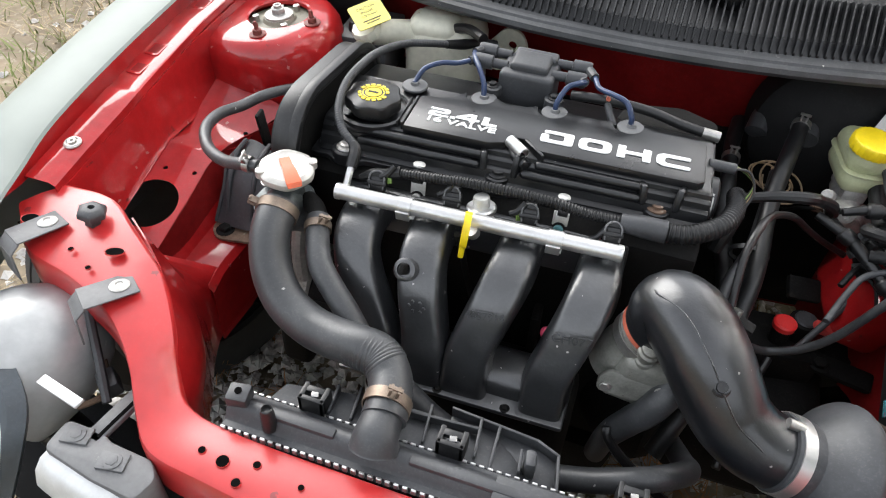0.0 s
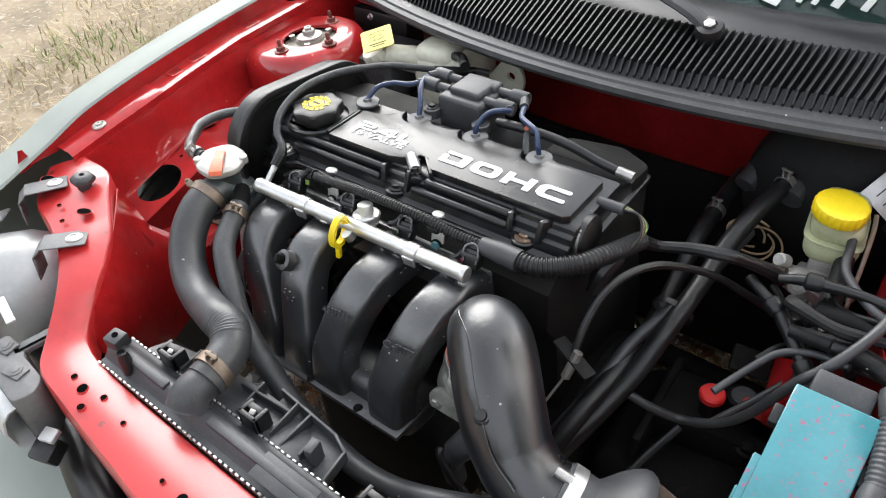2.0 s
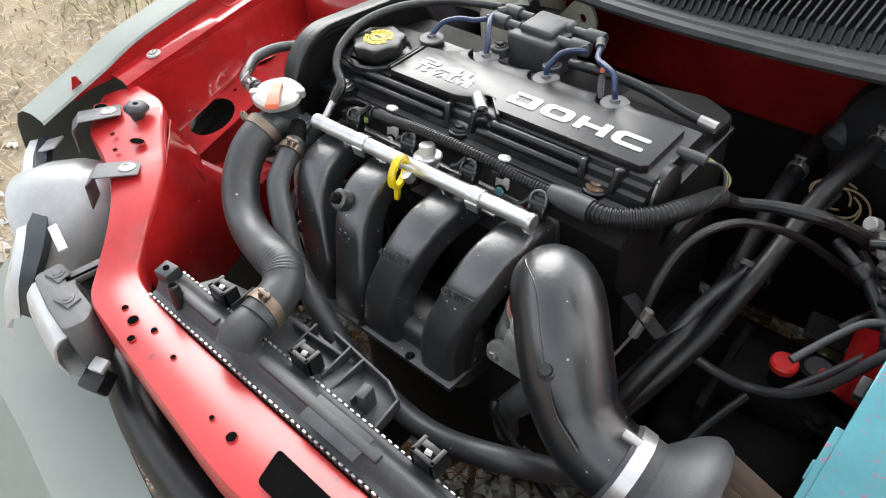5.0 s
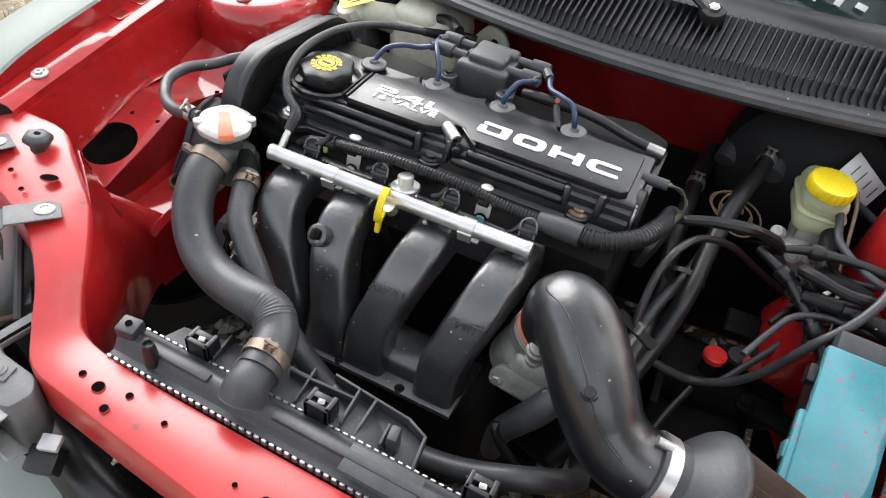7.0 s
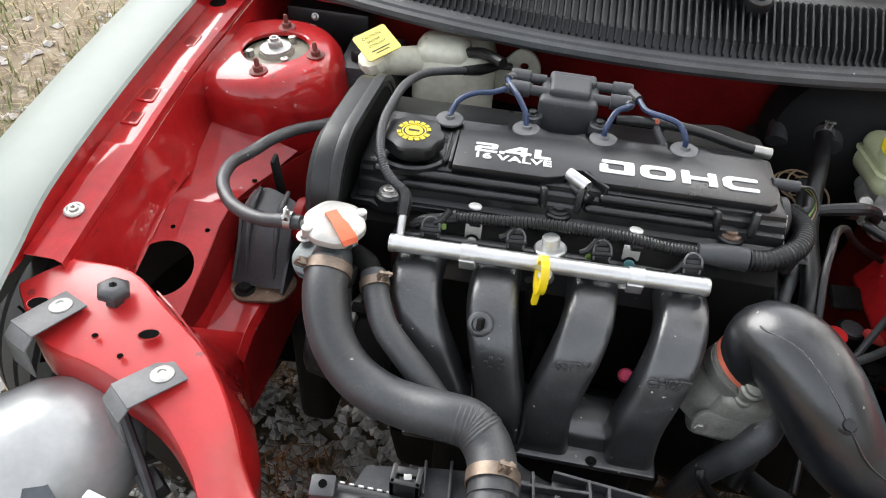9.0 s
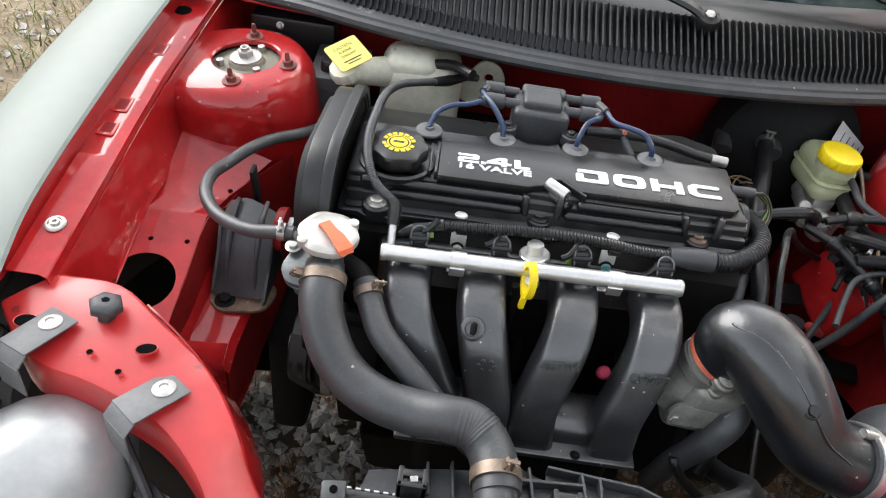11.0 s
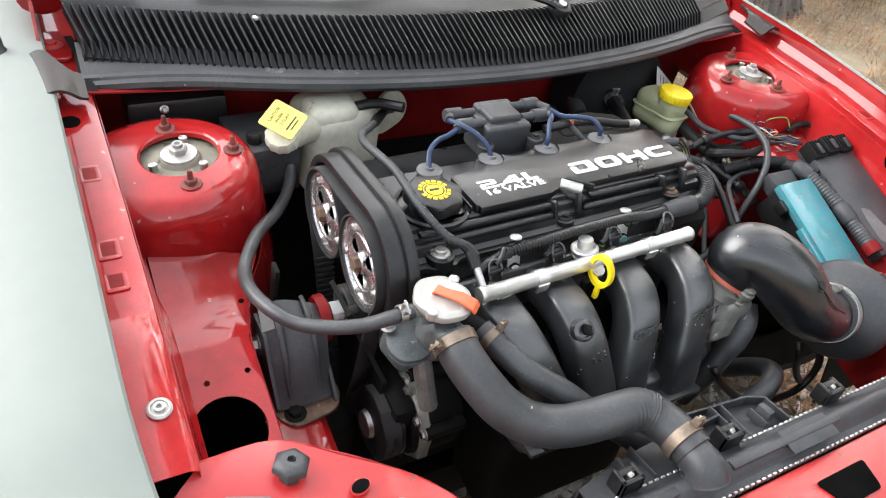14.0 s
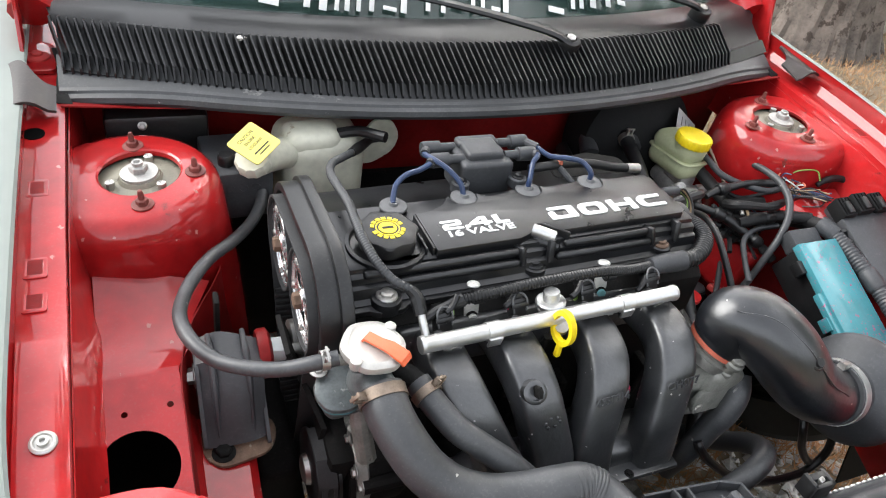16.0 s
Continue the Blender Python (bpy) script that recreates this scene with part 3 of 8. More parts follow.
# unseen woods, added to darken the low sky and its reflections
verts, faces, bverts, bfaces = [], [], [], []
for k in range(110):
    a = 2 * math.pi * (k + rnd.uniform(-0.3, 0.3)) / 110
    # tall towards the right rear, to darken what the cam cover mirrors
    tall = -35 < math.degrees(math.atan2(math.sin(a), math.cos(a))) < 62
    r, h = rnd.uniform(13, 19), rnd.uniform(13.0, 17.0) if tall else rnd.uniform(3.0, 5.5)
    cx, cy = r * math.cos(a), r * math.sin(a)
    for c in range(900 if tall else 260):
        f = rnd.random() ** 0.8
        w = (1.0 - 0.75 * f) * (2.4 if tall else 1.5) * math.sqrt(rnd.random())
        b_ = rnd.uniform(0, 6.3)
        q = V(cx + w * math.cos(b_), cy + w * math.sin(b_), 0.3 + f * h)
        d = V(rnd.gauss(0, 1), rnd.gauss(0, 1), rnd.gauss(0, 0.7)).normalized()
        u = d.orthogonal().normalized() * 0.16
        o = len(verts)
        verts += [tuple(q - u), tuple(q + u), tuple(q + d * rnd.uniform(0.3, 0.6))]
        faces.append((o, o + 1, o + 2))
me = bpy.data.meshes.new("unseen_woods")
me.from_pydata(verts, [], faces)
me.materials.append(PINE)
tagged(new("unseen_woods", me), "unseen dark green pine woods added to block low sky light", "woods", kind="stuff")

# ---- car body ----
FLANGE_Y = (0.55, 0.10, -0.09, -0.20, -0.30, -0.37, -0.435)
FLANGE_Z = (0.885, 0.862, 0.850, 0.834, 0.817, 0.806, 0.794)


def flange_z(y):
    return float(np.interp(y, FLANGE_Y[::-1], FLANGE_Z[::-1]))


def fender_top(y):
    return flange_z(y) + 0.026


body = thing("car_body", (0, 0.4, 0.0), "red compact car body with its hood removed and primed grey-green fenders", "car")


def fender(s):
    """The outer fender, in primer, with its red inner lip."""
    ys = [0.95, 0.5, 0.2, 0.0, -0.2, -0.36, -0.44, -0.50, -0.56]
    prof = [(0.658, 0.014), (0.660, 0.0165), (0.665, 0.016), (0.676, 0.008), (0.695, -0.010), (0.725, -0.038), (0.775, -0.078), (0.825, -0.125), (0.865, -0.20), (0.875, -0.32)] if s > 0 else [(0.658, 0.0), (0.661, 0.0035), (0.668, 0.005), (0.70, 0.004), (0.74, -0.006), (0.78, -0.026), (0.82, -0.062), (0.855, -0.12), (0.875, -0.20), (0.885, -0.32)]
    rows = []
    for y in ys:
        dip = 0.0 if y > -0.4 else (y + 0.4) * -0.25
        rows.append([(s * (x + (0.012 if s > 0 else 0) - (0.012 if y < -0.4 else 0) * (-y - 0.4) * 10), y, fender_top(y) + z - dip) for x, z in prof])
    f = part("fender", rows_surface(list(map(list, zip(*rows))), 5, 0.0016), PRIMER, body, "grey-green primer fender")
    ox = 0.012 if s > 0 else 0.0
    lip = [[(s * (0.6605 + ox), y, fender_top(y) + (0.015 if s > 0 else 0) - (0.25 * (-y - 0.4) if y < -0.4 else 0)) for y in ys[:-1]], [(s * (0.6625 + ox), y, fender_top(y) - 0.014 - (0.25 * (-y - 0.4) if y < -0.4 else 0)) for y in ys[:-1]],
           [(s * 0.661, y, flange_z(y) - 0.004) for y in ys[:-1]]]
    part("fender_lip", rows_surface(lip, 5, 0.0012), RED, f, "red inner fender lip")
    return f


def flange(s):
    """The painted rail under the fender's edge, with its pressings and fixings."""
    ys = [0.55, 0.30, 0.10, 0.0, -0.09, -0.20, -0.255, -0.262, -0.30, -0.37, -0.435]
    rows = [[(s * 0.6615, y, flange_z(y)) for y in ys],
            [(s * 0.6580, y, flange_z(y) + 0.0015 + (0.003 if y < -0.258 else 0)) for y in ys],
            [(s * 0.6230, y, flange_z(y) + 0.0015 + (0.003 if y < -0.258 else 0)) for y in ys],
            [(s * (0.6150 + 0.003 * (y + 0.2)), y, flange_z(y)) for y in ys],
            [(s * (0.6145 + 0.003 * (y + 0.2)), y, flange_z(y) - 0.012) for y in ys]]
    f = part("fender_rail", rows_surface(rows, 1, 0.0014), RED, body, "red painted steel rail")
    if s > 0:
        part("access_hole", turned([(0.0, 0.0004), (0.020, 0.0004), (0.0215, 0.0016), (0.0215, 0.0), (0.0, 0.0)], at((s * 0.6085, -0.280, 0.812), (-s, 0, 0.25)), n=28), HOLE, f, "round access opening")
    for y in (-0.040, -0.166, -0.210) if s < 0 else (-0.06, -0.17):
        part("pressed_square", sheet_mesh([outline([(-0.011, -0.015), (0.011, -0.015), (0.011, 0.015), (-0.011, 0.015)], 0.003), outline([(-0.0075, -0.011), (0.0075, -0.011), (0.0075, 0.011), (-0.0075, 0.011)], 0.002)], 0.0022, pose(s * 0.643, y, flange_z(y) + 0.0012, 5, 0, 0), 0.0006), RED, f)
        # thin darker plate paints the shade within each pressed square
        part("square_shade", block((0.0150, 0.0220, 0.0006), pose(s * 0.643, y, flange_z(y) + 0.0019, 5, 0, 0), bevel=0), RED_DIM, f, "darker square painted as recess shade", smooth=False)
    if s < 0:
        part("slot", turned([(0.0, 0), (0.0125, 0), (0.0125, 0.0012), (0, 0.0012)], pose(s * 0.650, 0.071, flange_z(0.071) + 0.0014, 3, 0, 0), n=20), HOLE, f, "oval opening")
    z = flange_z(-0.37) + 0.005
    c = turned([(0.0115, 0), (0.0115, 0.0018), (0.0095, 0.0034), (0.008, 0.0034), (0.0072, 0.0016), (0.0052, 0.0016), (0.0052, 0.0055), (0.0026, 0.0055), (0.002, 0.002), (0, 0.002)], pose(s * 0.634, -0.37, z, 7, 0, 0), n=22)
    part("fender_bolt", c, CAPMETAL, f, "pale plated fender bolt and washer")
    return f


def strut_tower(s):
    """A domed tower with its opening, three studs and the strut's nut."""
    cx, cy, cz = s * 0.535 + (0.006 if s > 0 else 0), (0.022 if s > 0 else 0.003), (0.841 if s > 0 else 0.839)
    tilt = pose(cx, cy, cz, 2, -4 if s < 0 else -1, 0)
    prof = [(0.0465, -0.006), (0.0475, -0.0005), (0.050, 0.0015), (0.058, 0.0), (0.084, -0.001), (0.098, -0.006), (0.107, -0.018), (0.111, -0.034), (0.113, -0.06), (0.116, -0.10), (0.119, -0.16), (0.122, -0.36)]
    bm = bmesh.new()
    rings = []
    for r, h in prof:
        rings.append([bm.verts.new(tilt @ V(r * math.cos(a) * ((1.20 if h < -0.012 else 1.10 if h < -0.004 else 1) * (1.12 if s > 0 and r > 0.06 else 1) if math.cos(a) * s > 0 else 1.04 if s < 0 or r < 0.06 else 1.13) + s * 0.018 * min(1, max(0, (r - 0.058) / 0.04)), r * math.sin(a), h)) for a in (2 * math.pi * i / 48 for i in range(48))])
    for a, b in zip(rings, rings[1:]):
        for i in range(48):
            bm.faces.new((a[i], a[(i + 1) % 48], b[(i + 1) % 48], b[i]))
    t = part("strut_tower", bm, RED, body, "glossy red domed strut tower")
    m = part("strut_mount", turned([(0.0, -0.016), (0.054, -0.016), (0.054, -0.012), (0.040, -0.010), (0.027, -0.008), (0.024, -0.003), (0.0, -0.003)], tilt, n=32), STRUT_INNER, t, "pale strut bearing plate")
    part("strut_washer", turned([(0.0225, -0.003), (0.0225, 0.001), (0.016, 0.003), (0, 0.003)], tilt, n=24), CLEAN_CAST, m)
    nut = turned([(0.0115, 0.0), (0.0115, 0.010), (0.0100, 0.0115), (0.0, 0.0115)], tilt, n=6)
    lathe(nut, [(0.0065, 0.011), (0.0065, 0.016), (0.004, 0.016), (0.003, 0.013), (0, 0.013)], tilt, n=16)
    part("strut_nut", nut, CLEAN_CAST, m, "plated strut nut")
    for a in (70, 200, 310):
        part("mount_screw", turned([(0.0055, -0.01), (0.0055, 0.0), (0.003, 0.001), (0, -0.001)], tilt @ Matrix.Translation((0.037 * math.cos(radians(a)), 0.037 * math.sin(radians(a)), 0)), n=10), STEEL, m)
    for px, py in ((0.0, -0.068), (-0.066 * s if s < 0 else -0.078, -0.014), (0.004 * s, 0.060)):
        sm = tilt @ Matrix.Translation((px, py, 0.0))
        st = turned([(0.013, 0), (0.013, 0.0015), (0.0115, 0.002)], sm, n=20)
        lathe(st, [(0.0075, 0.0015), (0.0075, 0.008), (0.0062, 0.009), (0, 0.009)], sm, n=6)
        lathe(st, [(0.0036, 0.008), (0.0036, 0.017), (0.0022, 0.021), (0, 0.0215)], sm, n=10)
        part("tower_stud", st, STUD, t, "rusty red oversprayed stud and nut")
    return t


def apron(s):
    """The inner wall of the bay between the tower and the front, with the deck and its round opening."""
    ys = [0.30, 0.12, 0.0, -0.10, -0.17, -0.245, -0.33, -0.44]
    low = [0.74, 0.74, 0.74, 0.742, 0.738, 0.739, 0.713, 0.680]
    rows = [[(s * 0.6135, y, flange_z(y) - 0.011) for y in ys], [(s * 0.608, y, (flange_z(y) + z) / 2) for y, z in zip(ys, low)], [(s * 0.602, y, z + 0.008) for y, z in zip(ys, low)], [(s * 0.596, y, z) for y, z in zip(ys, low)]]
    w = part("inner_apron", rows_surface(rows, 2, 0.0014), RED, body, "red inner apron panel")
    c, sn = math.cos(math.atan(0.3)), math.sin(math.atan(0.3))
    m = Matrix(((s, 0, 0, 0), (0, c, -sn, -0.25), (0, sn, c, 0.737), (0, 0, 0, 1)))
    pts = [(0.600, 0.006), (0.518, 0.006), (0.518, -0.205), (0.545, -0.225), (0.600, -0.225)]
    loops = [outline(pts, 0.004)] + [circle(0.567, -0.096, 0.040, 32), circle(0.5765, -0.036, 0.0035, 10), circle(0.531, -0.033, 0.0035, 10), circle(0.540, -0.186, 0.012, 16, 0.017)]
    part("apron_deck", sheet_mesh(loops, 0.0016, m), RED, body, "red sloping deck with a large round opening")
    bm = rows_surface([[(s * 0.600, -0.247, 0.7385), (s * 0.560, -0.247, 0.7385), (s * 0.519, -0.247, 0.7385)], [(s * 0.600, -0.24, 0.741), (s * 0.56, -0.24, 0.741), (s * 0.517, -0.24, 0.741)], [(s * 0.600, -0.205, 0.733), (s * 0.56, -0.205, 0.732), (s * 0.505, -0.205, 0.729)],
                       [(s * 0.600, -0.165, 0.742), (s * 0.56, -0.160, 0.742), (s * 0.495, -0.160, 0.735)], [(s * 0.600, -0.10, 0.765), (s * 0.56, -0.10, 0.765), (s * 0.47, -0.11, 0.745)]], 3, 0.0014)
    part("apron_shelf", bm, RED, body, "red shelf in front of the strut tower")
    part("shelf_hole", turned([(0, 0), (0.0035, 0), (0.0035, 0.001), (0, 0.001)], moved((s * 0.509, -0.177, 0.7335)), n=12), HOLE, body)
    rows = [[(s * x, y, z) for x, y, z in r] for r in (
        ((0.43, 0.16, 0.60), (0.44, 0.06, 0.68), (0.455, -0.08, 0.735), (0.497, -0.165, 0.735), (0.517, -0.245, 0.739), (0.518, -0.33, 0.713), (0.520, -0.43, 0.683)),
        ((0.425, 0.16, 0.52), (0.43, 0.06, 0.60), (0.45, -0.08, 0.66), (0.492, -0.165, 0.665), (0.512, -0.245, 0.655), (0.513, -0.33, 0.650), (0.512, -0.40, 0.64)),
        ((0.42, 0.16, 0.36), (0.42, 0.06, 0.40), (0.425, -0.08, 0.46), (0.435, -0.165, 0.51), (0.447, -0.245, 0.53), (0.447, -0.33, 0.53), (0.45, -0.40, 0.53)))]
    # frame side takes the dim red, so its shade is painted
    part("frame_side", rows_surface(rows, 3, 0.0016), RED_DIM, body, "red frame side, darkened for shade")
    rows = [[(s * x, y, z) for x, y, z in r] for r in (
        ((0.520, -0.25, 0.690), (0.520, -0.31, 0.680), (0.520, -0.36, 0.672), (0.515, -0.40, 0.665)), ((0.505, -0.25, 0.655), (0.505, -0.31, 0.652), (0.505, -0.36, 0.650), (0.50, -0.40, 0.650)),
        ((0.456, -0.25, 0.650), (0.456, -0.31, 0.648), (0.458, -0.36, 0.646), (0.455, -0.40, 0.640)), ((0.447, -0.25, 0.642), (0.447, -0.31, 0.640), (0.449, -0.36, 0.638), (0.447, -0.40, 0.630)), ((0.447, -0.25, 0.54), (0.447, -0.31, 0.54), (0.449, -0.36, 0.54), (0.45, -0.40, 0.54)))]
    part("frame_rail", rows_surface(rows, 4, 0.0018), RED, body, "red frame rail under the engine mount")
    return w


for side in (-1, 1):
    fender(side)
    flange(side)
    strut_tower(side)
    apron(side)


def core_edges(s):
    """Plan of the front cross member: outer and inner edges from the fender to the middle."""
    out = [(0.655, -0.462, 0.775), (0.600, -0.515, 0.768), (0.525, -0.535, 0.766), (0.455, -0.562, 0.762), (0.405, -0.600, 0.746), (0.372, -0.642, 0.722), (0.338, -0.672, 0.7125), (0.27, -0.682, 0.7115), (0.15, -0.694, 0.711), (0, -0.706, 0.711)]
    inn = [(0.612, -0.418, 0.788), (0.545, -0.420, 0.787), (0.492, -0.452, 0.781), (0.428, -0.494, 0.767), (0.386, -0.540, 0.750), (0.357, -0.584, 0.724), (0.325, -0.612, 0.7125), (0.25, -0.622, 0.7115), (0.12, -0.624, 0.711), (0, -0.624, 0.711)]
    return [(s * x, y, z) for x, y, z in out], [(s * x, y, z) for x, y, z in inn]


o1, i1 = core_edges(-1)
o2, i2 = core_edges(1)
outer, inner = o1 + o2[-2::-1], i1 + i2[-2::-1]
drop = lambda r, dz, dy: [(x, y + dy, z + dz) for x, y, z in r]
rows = [drop(outer, -0.055, -0.002), drop(outer, -0.006, -0.001), drop(outer, -0.0015, 0.0015), drop(outer, 0, 0.005),
        [tuple((Vector(a) + Vector(b)) / 2 + Vector((0, 0, 0.0015))) for a, b in zip(outer, inner)], drop(inner, 0, -0.005), drop(inner, -0.0015, -0.0015), drop(inner, -0.006, 0.001), drop(inner, -0.045, 0.002)]
core = part("core_support", rows_surface(rows, 4, 0.0016), RED_LIT, body, "red painted front cross member with punched holes")


def core_hole(x, y, z, r, ry=None, rz=0, tilt=(0, 0)):
    m = pose(x, y, z, tilt[0], tilt[1], rz) @ Matrix.Diagonal((1, (ry or r) / r, 1, 1))
    bm = turned([(r * 1.12, -0.001), (r * 1.1, 0.0012), (r, 0.0006)], m, n=20)
    part("hole_rim", bm, RED_RAW, core)
    return part("hole", turned([(0, 0.0002), (r, 0.0002), (r, 0.001), (0, 0.001)], m, n=20), HOLE, core, "punched hole")


for x, y, r in ((-0.288, -0.652, 0.005), (-0.262, -0.656, 0.0085), (-0.228, -0.648, 0.005), (-0.238, -0.672, 0.006), (-0.176, -0.655, 0.004), (-0.075, -0.672, 0.0035), (0.06, -0.665, 0.005), (0.16, -0.66, 0.003), (0.20, -0.655, 0.003), (-0.04, -0.672, 0.0075)):
    core_hole(x, y, 0.7135, r * 0.75)
core_hole(-0.487, -0.495, 0.7805, 0.010, 0.007, 30, (-8, 8))
core_hole(-0.616, -0.482, 0.7795, 0.011, 0.009, 0, (-8, 0))
core_hole(-0.540, -0.506, 0.7765, 0.003)
core_hole(-0.505, -0.522, 0.7735, 0.003)
for x in (-0.02, 0.25):
    part("front_window", sheet_mesh([outline([(-0.03, -0.018), (0.03, -0.018), (0.042, 0.018), (-0.042, 0.018)], 0.006)], 0.002, pose(x + 0.07, -0.667, 0.7142)), HOLE, core, "trapezoid opening in the cross member")

# rubber stud and lamp brackets on the cross member
st = turned([(0.010, -0.014), (0.010, -0.002), (0.0175, -0.001), (0.0178, 0.004), (0.0165, 0.007), (0.0115, 0.010), (0.0095, 0.0105), (0.0045, 0.0105), (0.0035, 0.005), (0, 0.005)], pose(-0.541, -0.460, 0.793, -6, 6, 0), n=6)
part("hood_stop", st, GREY_PLASTIC, core, "black hexagonal rubber hood stop")
for (x, y, z), rz in (((-0.589, -0.483, 0.7815), 64), ((-0.456, -0.532, 0.7695), 52)):
    m = pose(x, y, z, -6, 4, rz)
    br = block((0.060, 0.040, 0.0022), m @ Matrix.Translation((-0.013, 0, 0.001)), bevel=0.001)
    box(br, (0.016, 0.040, 0.0022), m @ pose(-0.047, 0, -0.005, 0, -42, 0), bevel=0.001)
    box(br, (0.0022, 0.040, 0.036), m @ Matrix.Translation((-0.053, 0, -0.028)), bevel=0.001)
    b = part("lamp_bracket", br, FADED, core, "grey steel headlamp bracket")
    part("bracket_bolt", turned([(0.0115, 0.002), (0.0115, 0.0035), (0.008, 0.0055), (0.0045, 0.0062), (0.0035, 0.0045), (0, 0.0045)], m, n=20), CLEAN_CAST, b, "pale plated round bolt")

# firewall, cowl, windshield
FIRE = [(-0.62, 0.25), (-0.4, 0.225), (0, 0.21), (0.4, 0.225), (0.62, 0.25)]
rows = [[(x, y - 0.12, 0.868) for x, y in FIRE], [(x, y - 0.08, 0.86) for x, y in FIRE], [(x, y, 0.81) for x, y in FIRE], [(x, y + 0.02, 0.60) for x, y in FIRE], [(x, y + 0.05, 0.25) for x, y in FIRE], [(x, y + 0.16, 0.17) for x, y in FIRE]]
# firewall paint is darkened to carry the shade below the cowl
part("firewall", rows_surface(rows, 4, 0.002), RED_DIM, body, "red firewall, darkened for shade")

# added dark sheet stands in for the shade low on the firewall
part("firewall_shade", rows_surface([[(x * 0.97, y + 0.004, 0.675) for x, y in FIRE], [(x * 0.97, y + 0.004, 0.60) for x, y in FIRE], [(x * 0.97, y + 0.03, 0.28) for x, y in FIRE]], 4, 0.010), DARK, body, "dark sheet added low on the firewall for its shade")


def seal_y(x):
    return 0.038 + 0.33 * x * x


cowl = part("cowl_panel", rows_surface([
    [(x, seal_y(x) + 0.010 + 0.02 * abs(x), 0.893) for x in np.linspace(-0.616, 0.625, 13)],
    [(x, seal_y(x) + 0.026 + 0.03 * abs(x), 0.908) for x in np.linspace(-0.616, 0.625, 13)],
    [(x, seal_y(x) + 0.034 + 0.03 * abs(x), 0.905) for x in np.linspace(-0.616, 0.625, 13)],
    [(x, 0.142 + 0.29 * x * x, 0.924) for x in np.linspace(-0.620, 0.63, 13)],
    [(x, 0.152 + 0.29 * x * x, 0.936) for x in np.linspace(-0.626, 0.635, 13)],
    [(x, 0.186 + 0.27 * x * x, 0.944) for x in np.linspace(-0.632, 0.64, 13)],
    [(x, 0.238 + 0.27 * x * x, 0.941) for x in np.linspace(-0.64, 0.64, 13)]], 3, 0.003), COWL, body, "black ribbed plastic cowl panel")
def seal_row(dy, dz, back=0.0):
    """One line along the rubber seal, dropping and coming forward at both ends."""
    row = []
    for x in np.linspace(-0.622, 0.622, 25):
        e = min(1.0, max(0.0, (abs(x) - 0.47) / 0.15)) ** 1.6
        row.append((x, seal_y(x) + dy - 0.006 * e * (1 - back) + back * 0.03 * abs(x), 0.875 + dz - 0.016 * e * (1 - back)))
    return row


part("cowl_seal", rows_surface([seal_row(dy, dz) for dy, dz in ((0.012, -0.008), (-0.004, -0.006), (-0.009, 0.001), (-0.007, 0.008), (0.0, 0.011), (0.002, 0.0145), (0.008, 0.0165))], 3, 0.002), RUBBER, cowl, "grey-black rubber hood seal")
part("cowl_apron", rows_surface([seal_row(0.006, 0.0150), seal_row(0.012, 0.0185, 0.35), seal_row(0.020, 0.0215, 0.7), seal_row(0.030, 0.0265, 1.0)], 3, 0.002), WORN_COWL, cowl, "smooth greyed lower edge of the cowl")
RIBS = 106
for i in range(RIBS):
    x = -0.613 + 1.10 * i / (RIBS - 1)
    y0, y1 = seal_y(x) + 0.018 + 0.018 * abs(x), 0.149 + 0.29 * x * x
    p0, p1 = V(x, y0, 0.9005), V(x * 1.02, y1, 0.9345)
    bm = bmesh.new()
    for p, h in ((p0 + V(0, -0.007, -0.010), 0.011), (p0 + V(0, 0.002, 0.003), 0.0155), (p1 + V(0, -0.012, -0.001), 0.0125), (p1 + V(0, 0.004, 0.001), 0.007)):
        for dx in (-0.0016, 0.0016):
            for dz in (-0.004, h - 0.004):
                bm.verts.new(p + V(dx * (0.8 if dz > 0 else 1.3), 0, dz))
    bm.verts.ensure_lookup_table()
    v = bm.verts
    for k in range(0, 12, 4):
        for a, b in ((0, 1), (1, 3), (3, 2), (2, 0)):
            bm.faces.new((v[k + a], v[k + b], v[k + 4 + b], v[k + 4 + a]))
    bm.faces.new((v[0], v[1], v[3], v[2]))
    bm.faces.new((v[12], v[13], v[15], v[14]))
    part("slat", bm, COWL, cowl, smooth=False)
part("cowl_screw", turned([(0.008, 0), (0.008, 0.003), (0.005, 0.005), (0.003, 0.004), (0, 0.003)], pose(-0.382, 0.178, 0.9350, -12, 0, 0), n=14), STEEL, cowl)

bm = rows_surface([[(x, 0.233 + 0.27 * x * x, 0.940) for x in np.linspace(-0.63, 0.63, 11)], [(x * 0.95, 0.62 + 0.30 * x * x, 1.20) for x in np.linspace(-0.63, 0.63, 11)], [(x * 0.9, 1.0 + 0.3 * x * x, 1.36) for x in np.linspace(-0.63, 0.63, 11)]], 3, 0.005)
glass = part("windshield", bm, GLASS, body, "dark tinted windshield glass")
glass.visible_shadow = False
bm = rows_surface([[(x, 0.30 + 0.27 * x * x, 0.90) for x in np.linspace(-0.6, 0.6, 7)], [(x, 0.75 + 0.2 * x * x, 0.95) for x in np.linspace(-0.6, 0.6, 7)], [(x, 1.0, 0.6) for x in np.linspace(-0.6, 0.6, 7)]], 2, 0.004)
part("dashboard", bm, PLASTIC, body, "dark dashboard behind the glass")
